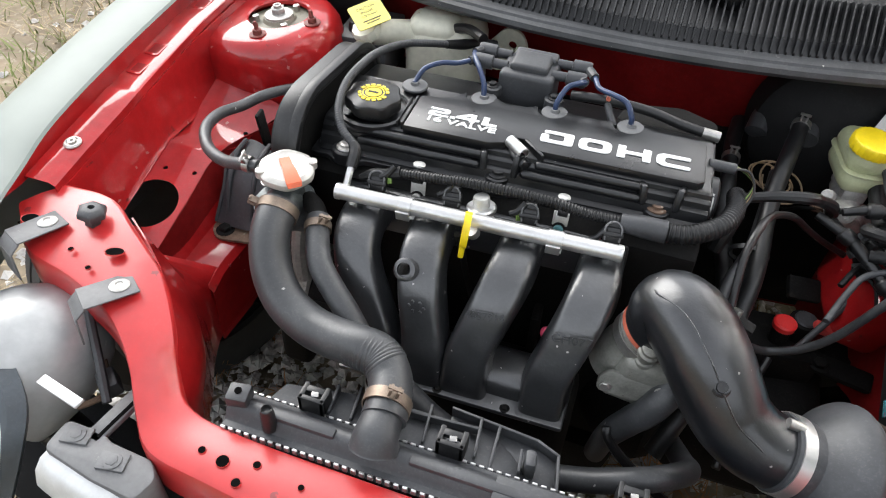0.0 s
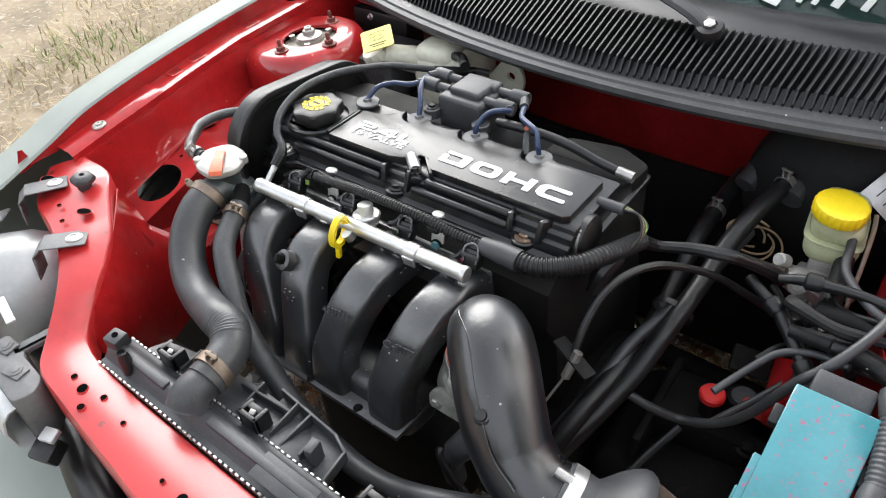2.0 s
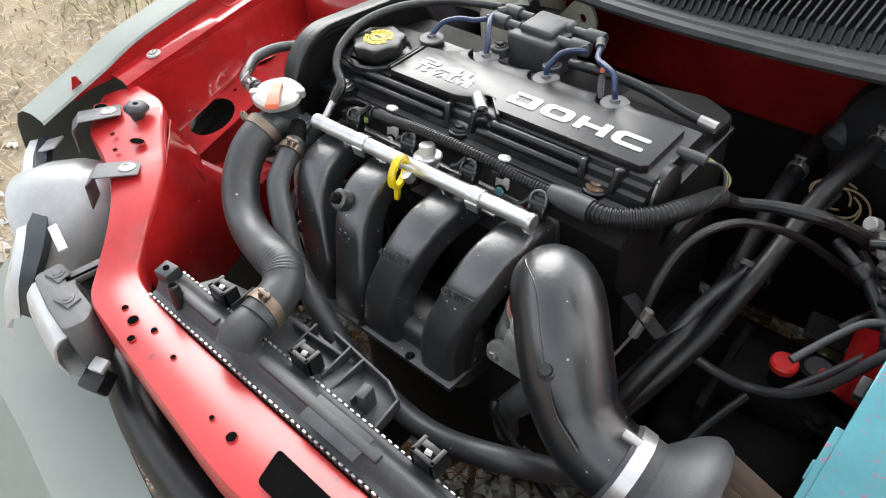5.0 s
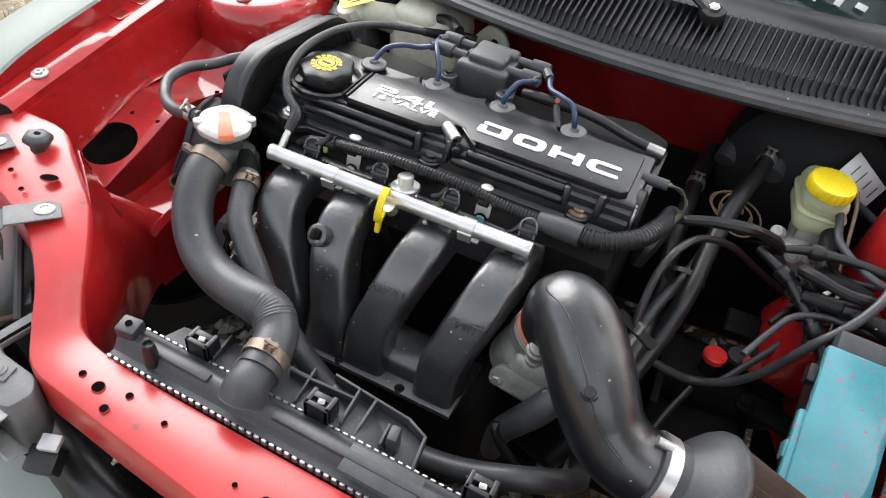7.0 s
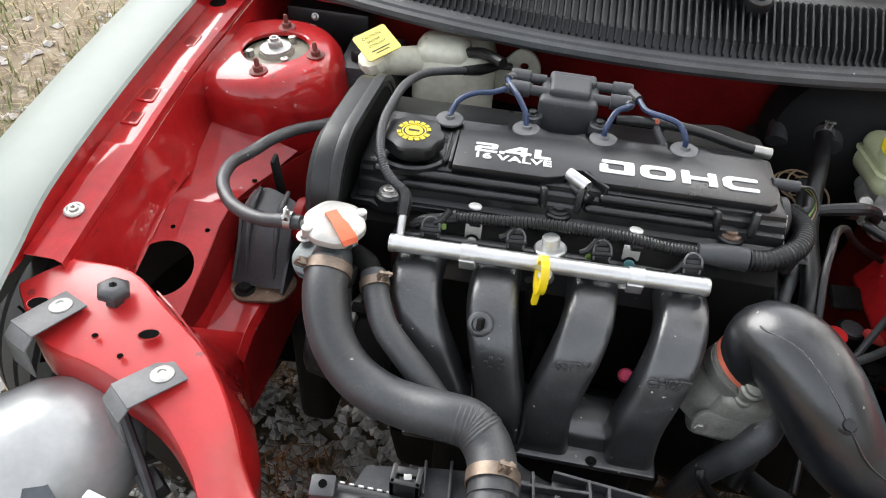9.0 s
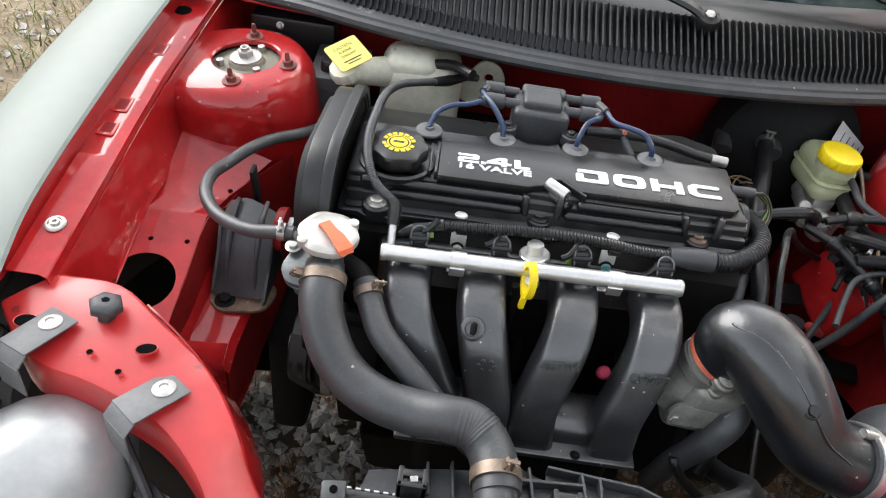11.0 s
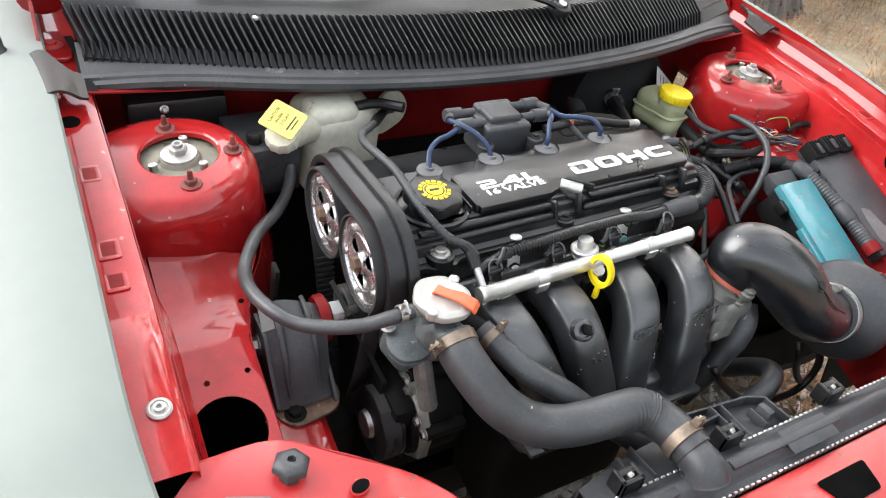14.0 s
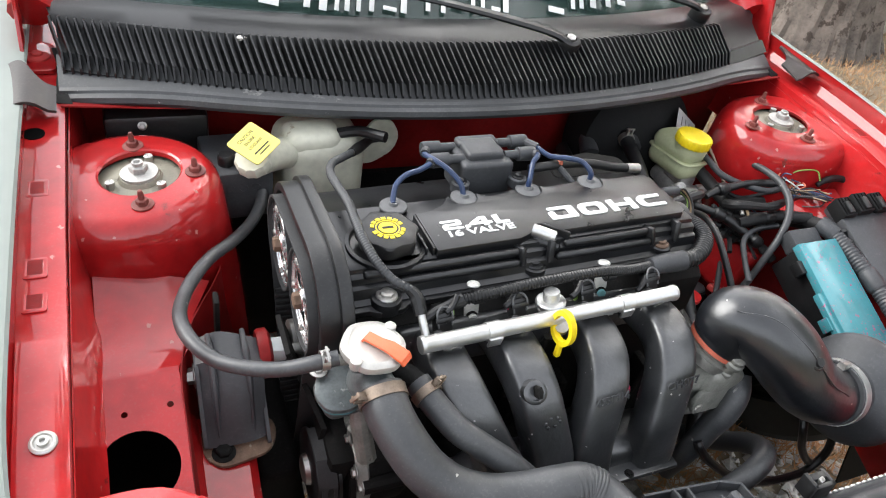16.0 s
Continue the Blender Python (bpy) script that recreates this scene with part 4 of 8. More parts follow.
rows = [[(x * 0.9, 1.0 + 0.3 * x * x, 1.36) for x in np.linspace(-0.65, 0.65, 7)], [(x * 0.88, 1.5, 1.42) for x in np.linspace(-0.65, 0.65, 7)], [(x * 0.88, 2.3, 1.38) for x in np.linspace(-0.65, 0.65, 7)]]
# unseen floor, added to keep light from behind out of the bay
part("floor_pan", block((1.60, 2.2, 0.02), moved((0, 1.46, 0.185)), bevel=0.004), DARK, body, "unseen dark floor pan that blocks light from behind")
part("roof", rows_surface(rows, 2, 0.003), RED, body, "red roof")
for s in (-1, 1):
    part("windshield_pillar", hose([(s * 0.65, 0.29, 0.93), (s * 0.625, 0.72, 1.19), (s * 0.59, 1.12, 1.36)], 0.03, sides=12), RED, body, "red windshield pillar")
    part("door_side", rows_surface([[(s * 0.80, 0.9, 0.90), (s * 0.82, 1.6, 0.92), (s * 0.82, 2.4, 0.92)], [(s * 0.885, 0.9, 0.6), (s * 0.89, 1.6, 0.6), (s * 0.89, 2.4, 0.6)], [(s * 0.87, 0.9, 0.2), (s * 0.87, 1.6, 0.2), (s * 0.87, 2.4, 0.2)]], 2, 0.003), RED, body, "red door side")
part("rear_panel", rows_surface([[(x * 0.88, 2.3, 1.378) for x in np.linspace(-0.65, 0.65, 7)], [(x, 2.75, 1.02) for x in np.linspace(-0.65, 0.65, 7)], [(x, 2.95, 0.95) for x in np.linspace(-0.72, 0.72, 7)], [(x, 3.0, 0.30) for x in np.linspace(-0.78, 0.78, 7)]], 2, 0.004), RED, body, "red rear panel")
for s in (-1, 1):
    part("side_glass", rows_surface([[(s * 0.60, 1.08, 1.355), (s * 0.572, 1.5, 1.415), (s * 0.572, 2.3, 1.375)], [(s * 0.72, 0.95, 0.91), (s * 0.80, 1.6, 0.925), (s * 0.74, 2.75, 1.00)]], 3, 0.004), PLASTIC, body, "dark side glass")
    part("rear_side", rows_surface([[(s * 0.82, 2.4, 0.92), (s * 0.74, 2.95, 0.95)], [(s * 0.89, 2.4, 0.6), (s * 0.80, 3.0, 0.6)], [(s * 0.87, 2.4, 0.2), (s * 0.78, 3.0, 0.30)]], 2, 0.004), RED, body, "red rear side")
# sticker writing low on the glass, which cannot be read whole
for x, w, h, up in ((-0.325, 0.030, 0.016, 0.012), (-0.265, 0.010, 0.050, 0.025), (-0.243, 0.012, 0.036, 0.016), (-0.222, 0.007, 0.034, 0.016), (-0.206, 0.008, 0.034, 0.016), (-0.188, 0.007, 0.034, 0.016), (-0.166, 0.008, 0.042, 0.020), (-0.140, 0.022, 0.008, 0.008), (-0.112, 0.010, 0.060, 0.026), (-0.070, 0.008, 0.060, 0.030), (-0.046, 0.008, 0.046, 0.022), (-0.022, 0.020, 0.010, 0.014), (0.006, 0.007, 0.034, 0.018), (0.024, 0.007, 0.034, 0.018), (0.046, 0.016, 0.008, 0.010), (0.068, 0.010, 0.040, 0.020), (0.165, 0.030, 0.012, 0.006), (0.205, 0.008, 0.028, 0.018), (0.224, 0.008, 0.028, 0.018), (0.250, 0.012, 0.028, 0.018), (0.285, 0.010, 0.028, 0.018), (0.315, 0.016, 0.010, 0.012)):
    m = pose(x, 0.235 + 0.27 * x * x + up, 0.940 + (up + 0.002) * 0.672 + 0.0065, 33.9, 0, 0) @ Matrix.Rotation(radians(-14), 4, "Z")
    part("sticker_letter", block((w, h, 0.0012), m, bevel=0.0004), WHITE_PRINT, glass, "white sticker stroke")



def wiper(s, pivot, tip):
    w = thing("wiper", pivot, "black windshield wiper arm resting on the cowl", "wiper", group="windshield wipers")
    a = smooth_path([pivot, tuple(Vector(pivot).lerp(Vector(tip), 0.12) + V(0, 0, 0.012)), tuple(Vector(pivot).lerp(Vector(tip), 0.55) + V(0, 0.0, 0.016)), tip], 8)
    part("arm", sweep(bmesh.new(), a, [0.015, 0.012, 0.009, 0.007], sides=8, straight=True, flat=0.45), PLASTIC, w)
    part("pivot_cap", turned([(0.019, -0.022), (0.019, 0.004), (0.017, 0.008), (0.010, 0.009), (0.010, 0.006), (0, 0.006)], at(pivot, (0, -0.35, 1)), n=20), PLASTIC, w)
    part("pivot_nut", turned([(0.008, 0.005), (0.008, 0.012), (0.004, 0.0135), (0, 0.0135)], at(pivot, (0, -0.35, 1)), n=6), STEEL, w)
    b0 = Vector(tip)
    part("blade", hose([tuple(b0 + V(0.30, 0.03, 0.0)), tuple(b0 + V(0.1, 0.015, 0.010)), tuple(b0), tuple(b0 + V(-0.16, 0.03, 0.0))], 0.007, sides=8, flat=1.4), PLASTIC, w)
    return w


wiper(1, (0.130, 0.134, 0.943), (-0.28, 0.268, 0.990))
wiper(1, (0.47, 0.235, 0.955), (0.13, 0.285, 0.996))

# hood hinges and antenna
XT_ = Matrix(((0, 0, 1, 0), (1, 0, 0, 0), (0, 1, 0, 0), (0, 0, 0, 1)))
for s in (-1, 1):
    h = thing("hood_hinge", (s * 0.645, 0.20, flange_z(0.2)), "red and black folded steel hood hinge stub", "hinge", group="hood hinges")
    part("hinge_base", sheet_mesh([outline([(-0.022, -0.035), (0.020, -0.035), (0.024, 0.02), (0.012, 0.045), (-0.020, 0.045)], 0.008)], 0.006, pose(s * 0.648, 0.255, flange_z(0.25) + 0.006, 4, 0, 0), 0.001), RED, h)
    part("hinge_plate", sheet_mesh([outline([(-0.03, 0.0), (0.035, 0.0), (0.075, 0.10), (0.05, 0.16), (0.02, 0.155), (0.0, 0.07)], 0.012), circle(0.045, 0.12, 0.006, 14)], 0.005, Matrix.Translation((s * 0.664, 0.25, flange_z(0.25) + 0.004)) @ XT_, 0.001), RED, h, "red folded hinge arm")
    part("hinge_washer", turned([(0.016, 0), (0.016, 0.003), (0.012, 0.0045), (0, 0.0045)], moved((s * 0.650, 0.257, flange_z(0.25) + 0.008)), n=22), RED_RAW, h)
    hex_bolt(h, (s * 0.650, 0.257, flange_z(0.25) + 0.011), r=0.008, h=0.006, mat=RED_RAW)
    part("rubber_flap", surface(lambda u, v: V(s * (0.684 - 0.062 * u), 0.092 + (0.098 - 0.056 * max(0, u - 0.40) / 0.60 + 0.010 * math.sin(u * 7)) * v, flange_z(0.13) + 0.006 + 0.020 * math.sin(min(1, u * 1.2) * math.pi * 0.8) * (1 - 0.4 * v) + 0.012 * (1 - u) + 0.014 * v), 14, 10, 0.004), FLAP, h, "folded brown-black rubber flap")
    part("torn_seal", rows_surface([[(s * 0.632, 0.270, flange_z(0.26) + 0.016), (s * 0.622, 0.262, flange_z(0.26) + 0.020)], [(s * 0.624, 0.225, flange_z(0.22) + 0.012), (s * 0.612, 0.225, flange_z(0.22) + 0.016)], [(s * 0.626, 0.176, flange_z(0.17) + 0.006), (s * 0.616, 0.172, flange_z(0.17) + 0.012)], [(s * 0.628, 0.142, flange_z(0.14) + 0.003), (s * 0.606, 0.136, flange_z(0.14) + 0.002)]], 3, 0.005), MATT, h, "torn black rubber strip")
an = thing("antenna", (-0.710, 0.215, fender_top(0.21) - 0.004), "thin black radio antenna on a small round base", "antenna")
part("base", turned([(0.013, -0.004), (0.013, 0.002), (0.009, 0.006), (0.005, 0.012), (0.0035, 0.026), (0, 0.026)], moved((-0.710, 0.215, fender_top(0.21) - 0.004)), n=18), GREY_PLASTIC, an)
part("mast", hose([(-0.710, 0.215, fender_top(0.21) + 0.02), (-0.711, 0.26, fender_top(0.21) + 0.28), (-0.713, 0.33, fender_top(0.21) + 0.62)], 0.0015, sides=6), PLASTIC, an)

# wheels in the wheel wells
for s in (-1, 1):
    w = thing("wheel", (s * 0.76, -0.09, 0.0), "front wheel with a worn black tyre", "wheel", group="front wheels")
    m = at((-0.765, -0.075, 0.300) if s < 0 else (0.81, 0.02, 0.31), (1, -0.50, 0) if s < 0 else (1, 0.42, 0)) @ Matrix.Scale(1.02, 4)
    tyre = turned([(0.19, -0.085), (0.27, -0.095), (0.288, -0.085), (0.292, -0.06), (0.292, -0.055), (0.286, -0.053), (0.286, -0.043), (0.294, -0.041), (0.295, -0.006), (0.288, -0.004), (0.288, 0.006), (0.295, 0.008), (0.294, 0.041), (0.286, 0.043), (0.286, 0.053), (0.292, 0.055), (0.288, 0.085), (0.27, 0.095), (0.19, 0.085)], m, n=56)
    t = part("tyre", tyre, TYRE, w)
    for i in range(56):
        a = 2 * math.pi * i / 56
        part("tread_groove", block((0.030, 0.003, 0.008), m @ Matrix.Rotation(a, 4, "Z") @ pose(0.293, 0, 0.066, 90, 0, 90), bevel=0), HOLE, t, smooth=False) if i % 2 and s < 0 and 20 < i < 40 else None
    # rim is near-black so that the deck opening reads as shade
    part("rim", turned([(0.0, -0.02), (0.10, -0.03), (0.185, -0.06), (0.195, -0.08), (0.195, 0.08), (0.185, 0.06), (0.10, 0.05), (0, 0.05)], m, n=32), DARK, w, "dark steel rim")


# ---- engine ----
engine = thing("engine", (-0.1, -0.2, 0.45), "transverse four-cylinder engine with a black cam cover", "engine")
PLUG_X = (-0.251, -0.155, -0.060, 0.038)

# block, head and low castings in the shade-darkened near-black
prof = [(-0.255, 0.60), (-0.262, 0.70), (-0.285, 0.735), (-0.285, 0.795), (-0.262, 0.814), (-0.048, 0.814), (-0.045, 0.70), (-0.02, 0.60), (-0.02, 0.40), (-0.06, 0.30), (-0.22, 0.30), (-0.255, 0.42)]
part("engine_block", extruded(prof, -0.345, 0.150, bevel=0.006), DARK, engine, "near-black engine block and head")
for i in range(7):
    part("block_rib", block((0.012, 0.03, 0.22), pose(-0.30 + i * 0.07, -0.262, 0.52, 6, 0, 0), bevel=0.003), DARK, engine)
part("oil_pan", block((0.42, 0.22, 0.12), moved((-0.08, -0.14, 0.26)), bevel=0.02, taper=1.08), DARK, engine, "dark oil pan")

# made-up dark block fills the shaded space under the plenum
part("under_plenum_block", block((0.27, 0.13, 0.20), moved((-0.075, -0.325, 0.45)), bevel=0.03, seg=3), DARK, engine, "dark block added for the shade under the plenum")

# cam cover
cover = part("cam_cover", extruded([(-0.266, 0.814), (-0.266, 0.821), (-0.259, 0.824), (-0.2575, 0.829), (-0.2555, 0.8355), (-0.2515, 0.8375), (-0.2490, 0.8375), (-0.2475, 0.8445), (-0.2440, 0.847), (-0.2405, 0.847), (-0.239, 0.8515), (-0.2365, 0.853), (-0.230, 0.853), (-0.128, 0.851), (-0.118, 0.840), (-0.062, 0.830), (-0.050, 0.826), (-0.048, 0.814)], -0.337, 0.149, bevel=0.005), COVER, engine, "black enamelled cam cover")
part("cover_flange", sheet_mesh([outline([(-0.342, -0.272), (-0.318, -0.272), (-0.31, -0.278), (-0.28, -0.278), (-0.272, -0.270), (-0.125, -0.270), (-0.118, -0.276), (-0.086, -0.276), (-0.08, -0.269), (0.07, -0.269), (0.078, -0.274), (0.104, -0.274), (0.112, -0.266), (0.155, -0.262), (0.155, -0.05), (-0.342, -0.045)], 0.006)], 0.008, moved((0, 0, 0.8155)), 0.0015), COVER, cover)
pl = [(-0.228, -0.2375), (-0.122, -0.2375), (-0.105, -0.2315), (-0.088, -0.2155), (-0.074, -0.2155), (-0.060, -0.2335), (0.128, -0.2335), (0.134, -0.228), (0.134, -0.152), (0.128, -0.146)]
def scallop(cx):
    return [(cx + 0.021 * math.cos(a), -0.141 - 0.021 * math.sin(a)) for a in (math.pi * k / 8 for k in range(9))]
pl += [(0.075, -0.146)] + scallop(0.038) + [(0.005, -0.143), (-0.028, -0.143)] + scallop(-0.060) + [(-0.095, -0.148), (-0.12, -0.150)] + scallop(-0.155) + [(-0.190, -0.158), (-0.205, -0.165), (-0.228, -0.168)]
part("cover_plateau", sheet_mesh([pl], 0.014, moved((0, 0, 0.8555)), 0.0018), COVER, cover, "raised black name panel")
part("groove_rim", block((0.0035, 0.066, 0.014), pose(-0.2325, -0.203, 0.857), bevel=0.0012), COVER, cover)
part("groove_rim", block((0.0030, 0.060, 0.012), pose(-0.2400, -0.203, 0.856), bevel=0.0012), COVER, cover)
for x0, x1, y, z in ((-0.320, -0.118, -0.2450, 0.8475), (-0.060, 0.072, -0.2435, 0.8475), (-0.285, -0.125, -0.2532, 0.8375), (-0.075, 0.07, -0.2530, 0.8375)):
    part("cover_ridge", block((x1 - x0, 0.0100, 0.0105), moved(((x0 + x1) / 2, y - 0.0015, z + 0.0004)), bevel=0.0045, seg=3), COVER, cover)
for x in (-0.102, 0.091):
    part("bolt_pocket", turned([(0.017, -0.016), (0.016, -0.001), (0.0145, 0.0), (0, 0.0)], moved((x, -0.252, 0.829)), n=22), COVER, cover)
    part("pocket_wall", block((0.009, 0.022, 0.030), pose(x + 0.022, -0.2465, 0.843, -18, 0, -14), bevel=0.004), COVER, cover)
    part("pocket_wall", block((0.009, 0.022, 0.026), pose(x - 0.021, -0.2465, 0.842, -18, 0, 14), bevel=0.004), COVER, cover)
part("bolt_pocket", turned([(0.0185, -0.016), (0.0175, -0.001), (0.016, 0.0), (0, 0.0)], moved((-0.297, -0.264, 0.829)), n=22), COVER, cover)
for x, y, m in ((-0.102, -0.252, PLASTIC), (0.091, -0.252, RUST), (-0.297, -0.264, STEEL)):
    b = turned([(0.0125, 0), (0.0125, 0.0016), (0.011, 0.003), (0.0075, 0.003), (0.0075, 0.006), (0.005, 0.0068), (0, 0.0055)], moved((x, y, 0.829)), n=24)
    part("cover_bolt", b, m, cover, "flanged cover bolt")
part("breather_pocket", block((0.036, 0.024, 0.010), pose(-0.080, -0.236, 0.846, -30, 0, -42), bevel=0.004), COVER, cover)
bw = block((0.042, 0.0045, 0.014), pose(-0.0665, -0.2275, 0.855, 0, 0, -44), bevel=0.0018)
part("pocket_rim", bw, COVER, cover)
part("pocket_rim", block((0.034, 0.0045, 0.014), pose(-0.0985, -0.2245, 0.855, 0, 0, -2), bevel=0.0018), COVER, cover)
bt = turned([(0.0078, -0.004), (0.0078, 0.024), (0.0072, 0.0255), (0.0062, 0.0255), (0.0060, 0.012), (0, 0.012)], at((-0.0935, -0.2270, 0.8605), (0.75, -0.66, -0.05)), n=20)
part("breather_tube", bt, ALU, cover, "bright metal breather tube stub")
part("end_plug", turned([(0.030, -0.004), (0.030, 0.001), (0.0292, 0.002), (0.0282, 0.002), (0.0282, -0.004)], at((0.150, -0.212, 0.824), (1, 0, 0)), n=36), STEEL, cover, "thin steel cam end ring")
part("end_plug_core", turned([(0.0285, -0.004), (0.0285, 0.004), (0.024, 0.007), (0, 0.007)], at((0.150, -0.212, 0.826), (1, 0, 0)), n=28), PLASTIC, cover)

# lettering
def word(glyphs, height, m, depth=0.0014):
    """Broad moulded letters, each a list of closed loops one unit high."""
    bm = bmesh.new()
    for x, loops in glyphs:
        g = sheet_mesh([[((x + u) * height, v * height) for u, v in loop] for loop in loops], depth, m, 0.0002)
        me = bpy.data.meshes.new("glyph")
        g.to_mesh(me)
        g.free()
        bm.from_mesh(me)
        bpy.data.meshes.remove(me)
    return bm


W_ = 1.62
GLYPH_D = [outline([(0, 0), (W_, 0), (W_, 1), (0.10, 1), (0.10, 0.78), (W_ - 0.46, 0.78), (W_ - 0.46, 0.24), (0.38, 0.24), (0.38, 0.66), (0, 0.66)], 0.14)]
GLYPH_O = [outline([(0, 0), (W_, 0), (W_, 1), (0, 1)], 0.40, 6), outline([(0.40, 0.25), (W_ - 0.40, 0.25), (W_ - 0.40, 0.75), (0.40, 0.75)], 0.18)]
GLYPH_H = [outline([(0, 0), (0.38, 0), (0.38, 0.38), (W_ - 0.38, 0.38), (W_ - 0.38, 0), (W_, 0), (W_, 1), (W_ - 0.38, 1), (W_ - 0.38, 0.62), (0.38, 0.62), (0.38, 1), (0, 1)], 0.05)]
GLYPH_C = [outline([(0.30, 0), (W_, 0), (W_, 0.24), (0.52, 0.24), (0.40, 0.34), (0.40, 0.66), (0.52, 0.76), (W_, 0.76), (W_, 1), (0.30, 1), (0, 0.78), (0, 0.22)], 0.10)]
part("letters", word([(0, GLYPH_D), (1.90, GLYPH_O), (3.82, GLYPH_H), (5.72, GLYPH_C)], 0.0245, pose(-0.062, -0.2150, 0.8632)), WHITE_PRINT, cover, "white raised letters DOHC")
GLYPH_2 = [outline([(0, 0), (1.5, 0), (1.5, 0.20), (0.40, 0.20), (0.40, 0.40), (1.32, 0.40), (1.5, 0.5), (1.5, 0.88), (1.34, 1), (0.0, 1), (0, 0.80), (1.10, 0.80), (1.10, 0.60), (0.15, 0.60), (0, 0.48)], 0.02)]
GLYPH_4 = [outline([(1.05, 0), (1.45, 0), (1.45, 0.2), (1.75, 0.2), (1.75, 0.42), (1.45, 0.42), (1.45, 1), (0.92, 1), (0, 0.42), (0, 0.2), (1.05, 0.2)], 0.03), [(0.54, 0.42), (1.05, 0.42), (1.05, 0.75)]]
GLYPH_L = [outline([(0, 0), (1.1, 0), (1.1, 0.26), (0.42, 0.26), (0.42, 1), (0, 1)], 0.03)]
GLYPH_DOT = [outline([(0, 0), (0.34, 0), (0.34, 0.27), (0, 0.27)], 0.03)]
part("letters", word([(0, GLYPH_2), (1.66, GLYPH_DOT), (2.06, GLYPH_4), (4.05, GLYPH_L)], 0.0172, pose(-0.2075, -0.2068, 0.8630)), WHITE_PRINT, cover, "white raised letters 2.4 L")
part("letters", lettering("16 VALVE", 0.0112, pose(-0.2050, -0.2200, 0.8630), 0.0012, bold=0.03, width=0.088), WHITE_PRINT, cover, "white raised letters 16 VALVE")
cover.matrix_basis = Matrix.Translation((-0.10, -0.22, 0)) @ Matrix.Rotation(radians(1.8), 4, "Z") @ Matrix.Translation((0.10, 0.22, 0))

# oil filler cap
cap = thing("oil_cap", (-0.281, -0.212, 0.853), "black lobed oil filler cap with a yellow printed emblem", "oil cap")
m = moved((-0.281, -0.212, 0.853))
part("filler_ring", turned([(0.047, -0.002), (0.047, 0.004), (0.043, 0.0055), (0.0415, 0.004), (0.0415, 0.0), (0.028, 0.0), (0.028, 0.008), (0, 0.008)], m, n=36), COVER, cap)
part("knob", turned([(0.030, 0.005), (0.0345, 0.008), (0.0355, 0.021), (0.034, 0.0235), (0.031, 0.0248), (0.0, 0.0252)], m, n=84, wave=0.055, lobes=7), PLASTIC, cap)
part("emblem_disc", turned([(0.0105, 0.0252), (0.0105, 0.0260), (0, 0.0260)], m, n=24), YELLOW_PRINT, cap, "yellow printed disc")
for a0, a1 in ((20, 160), (200, 340)):
    bm = bmesh.new()
    for k in range(7):
        a = radians(a0 + (a1 - a0) * k / 6)
        box(bm, (0.0045, 0.0052, 0.0008), m @ Matrix.Rotation(a, 4, "Z") @ moved((0.0178, 0, 0.0256)), bevel=0)
    part("print_ring", bm, YELLOW_PRINT, cap, "ring of unreadable yellow print", smooth=False)
lathe_ring = turned([(0.0128, 0.0250), (0.0128, 0.0258), (0.0142, 0.0258), (0.0142, 0.0250)], m, n=28)
part("print_circle", lathe_ring, YELLOW_PRINT, cap)
part("emblem_bar", block((0.013, 0.0035, 0.0007), m @ moved((0, 0, 0.0262)), bevel=0), BLACK_PRINT, cap)

# coil pack and plug leads
coil = thing("ignition_coil_pack", (-0.11, -0.08, 0.85), "black ignition coil pack bolted on the cam cover", "coil pack")
part("body", block((0.074, 0.062, 0.054), moved((-0.108, -0.080, 0.857)), bevel=0.006, seg=3), GREY_PLASTIC, coil)
part("top", block((0.052, 0.044, 0.018), moved((-0.108, -0.076, 0.884)), bevel=0.005, seg=3), GREY_PLASTIC, coil)
part("rear_top", block((0.060, 0.022, 0.024), moved((-0.106, -0.056, 0.880)), bevel=0.005, seg=3), GREY_PLASTIC, coil)
for x in (-0.150, -0.066):
    e = part("ear", turned([(0.0125, -0.012), (0.0125, 0.0), (0.011, 0.001), (0, 0.001)], moved((x, -0.116, 0.864)), n=18), GREY_PLASTIC, coil)
    hex_bolt(e, (x, -0.116, 0.865), r=0.0055, h=0.005, mat=PLASTIC)
boots = {}
for tag, (x, y, s) in (("lf", (-0.160, -0.088, -1)), ("lb", (-0.162, -0.058, -1)), ("rf", (-0.056, -0.088, 1)), ("rb", (-0.054, -0.056, 1))):
    t = turned([(0.0065, -0.022), (0.0065, -0.002), (0.0098, -0.001), (0.0102, 0.020), (0.0090, 0.024), (0, 0.024)], at((x, y, 0.882), (s, 0, 0)), n=16)
    boots[tag] = part("terminal_boot", t, GREY_PLASTIC, coil, "grey-black rubber terminal boot")
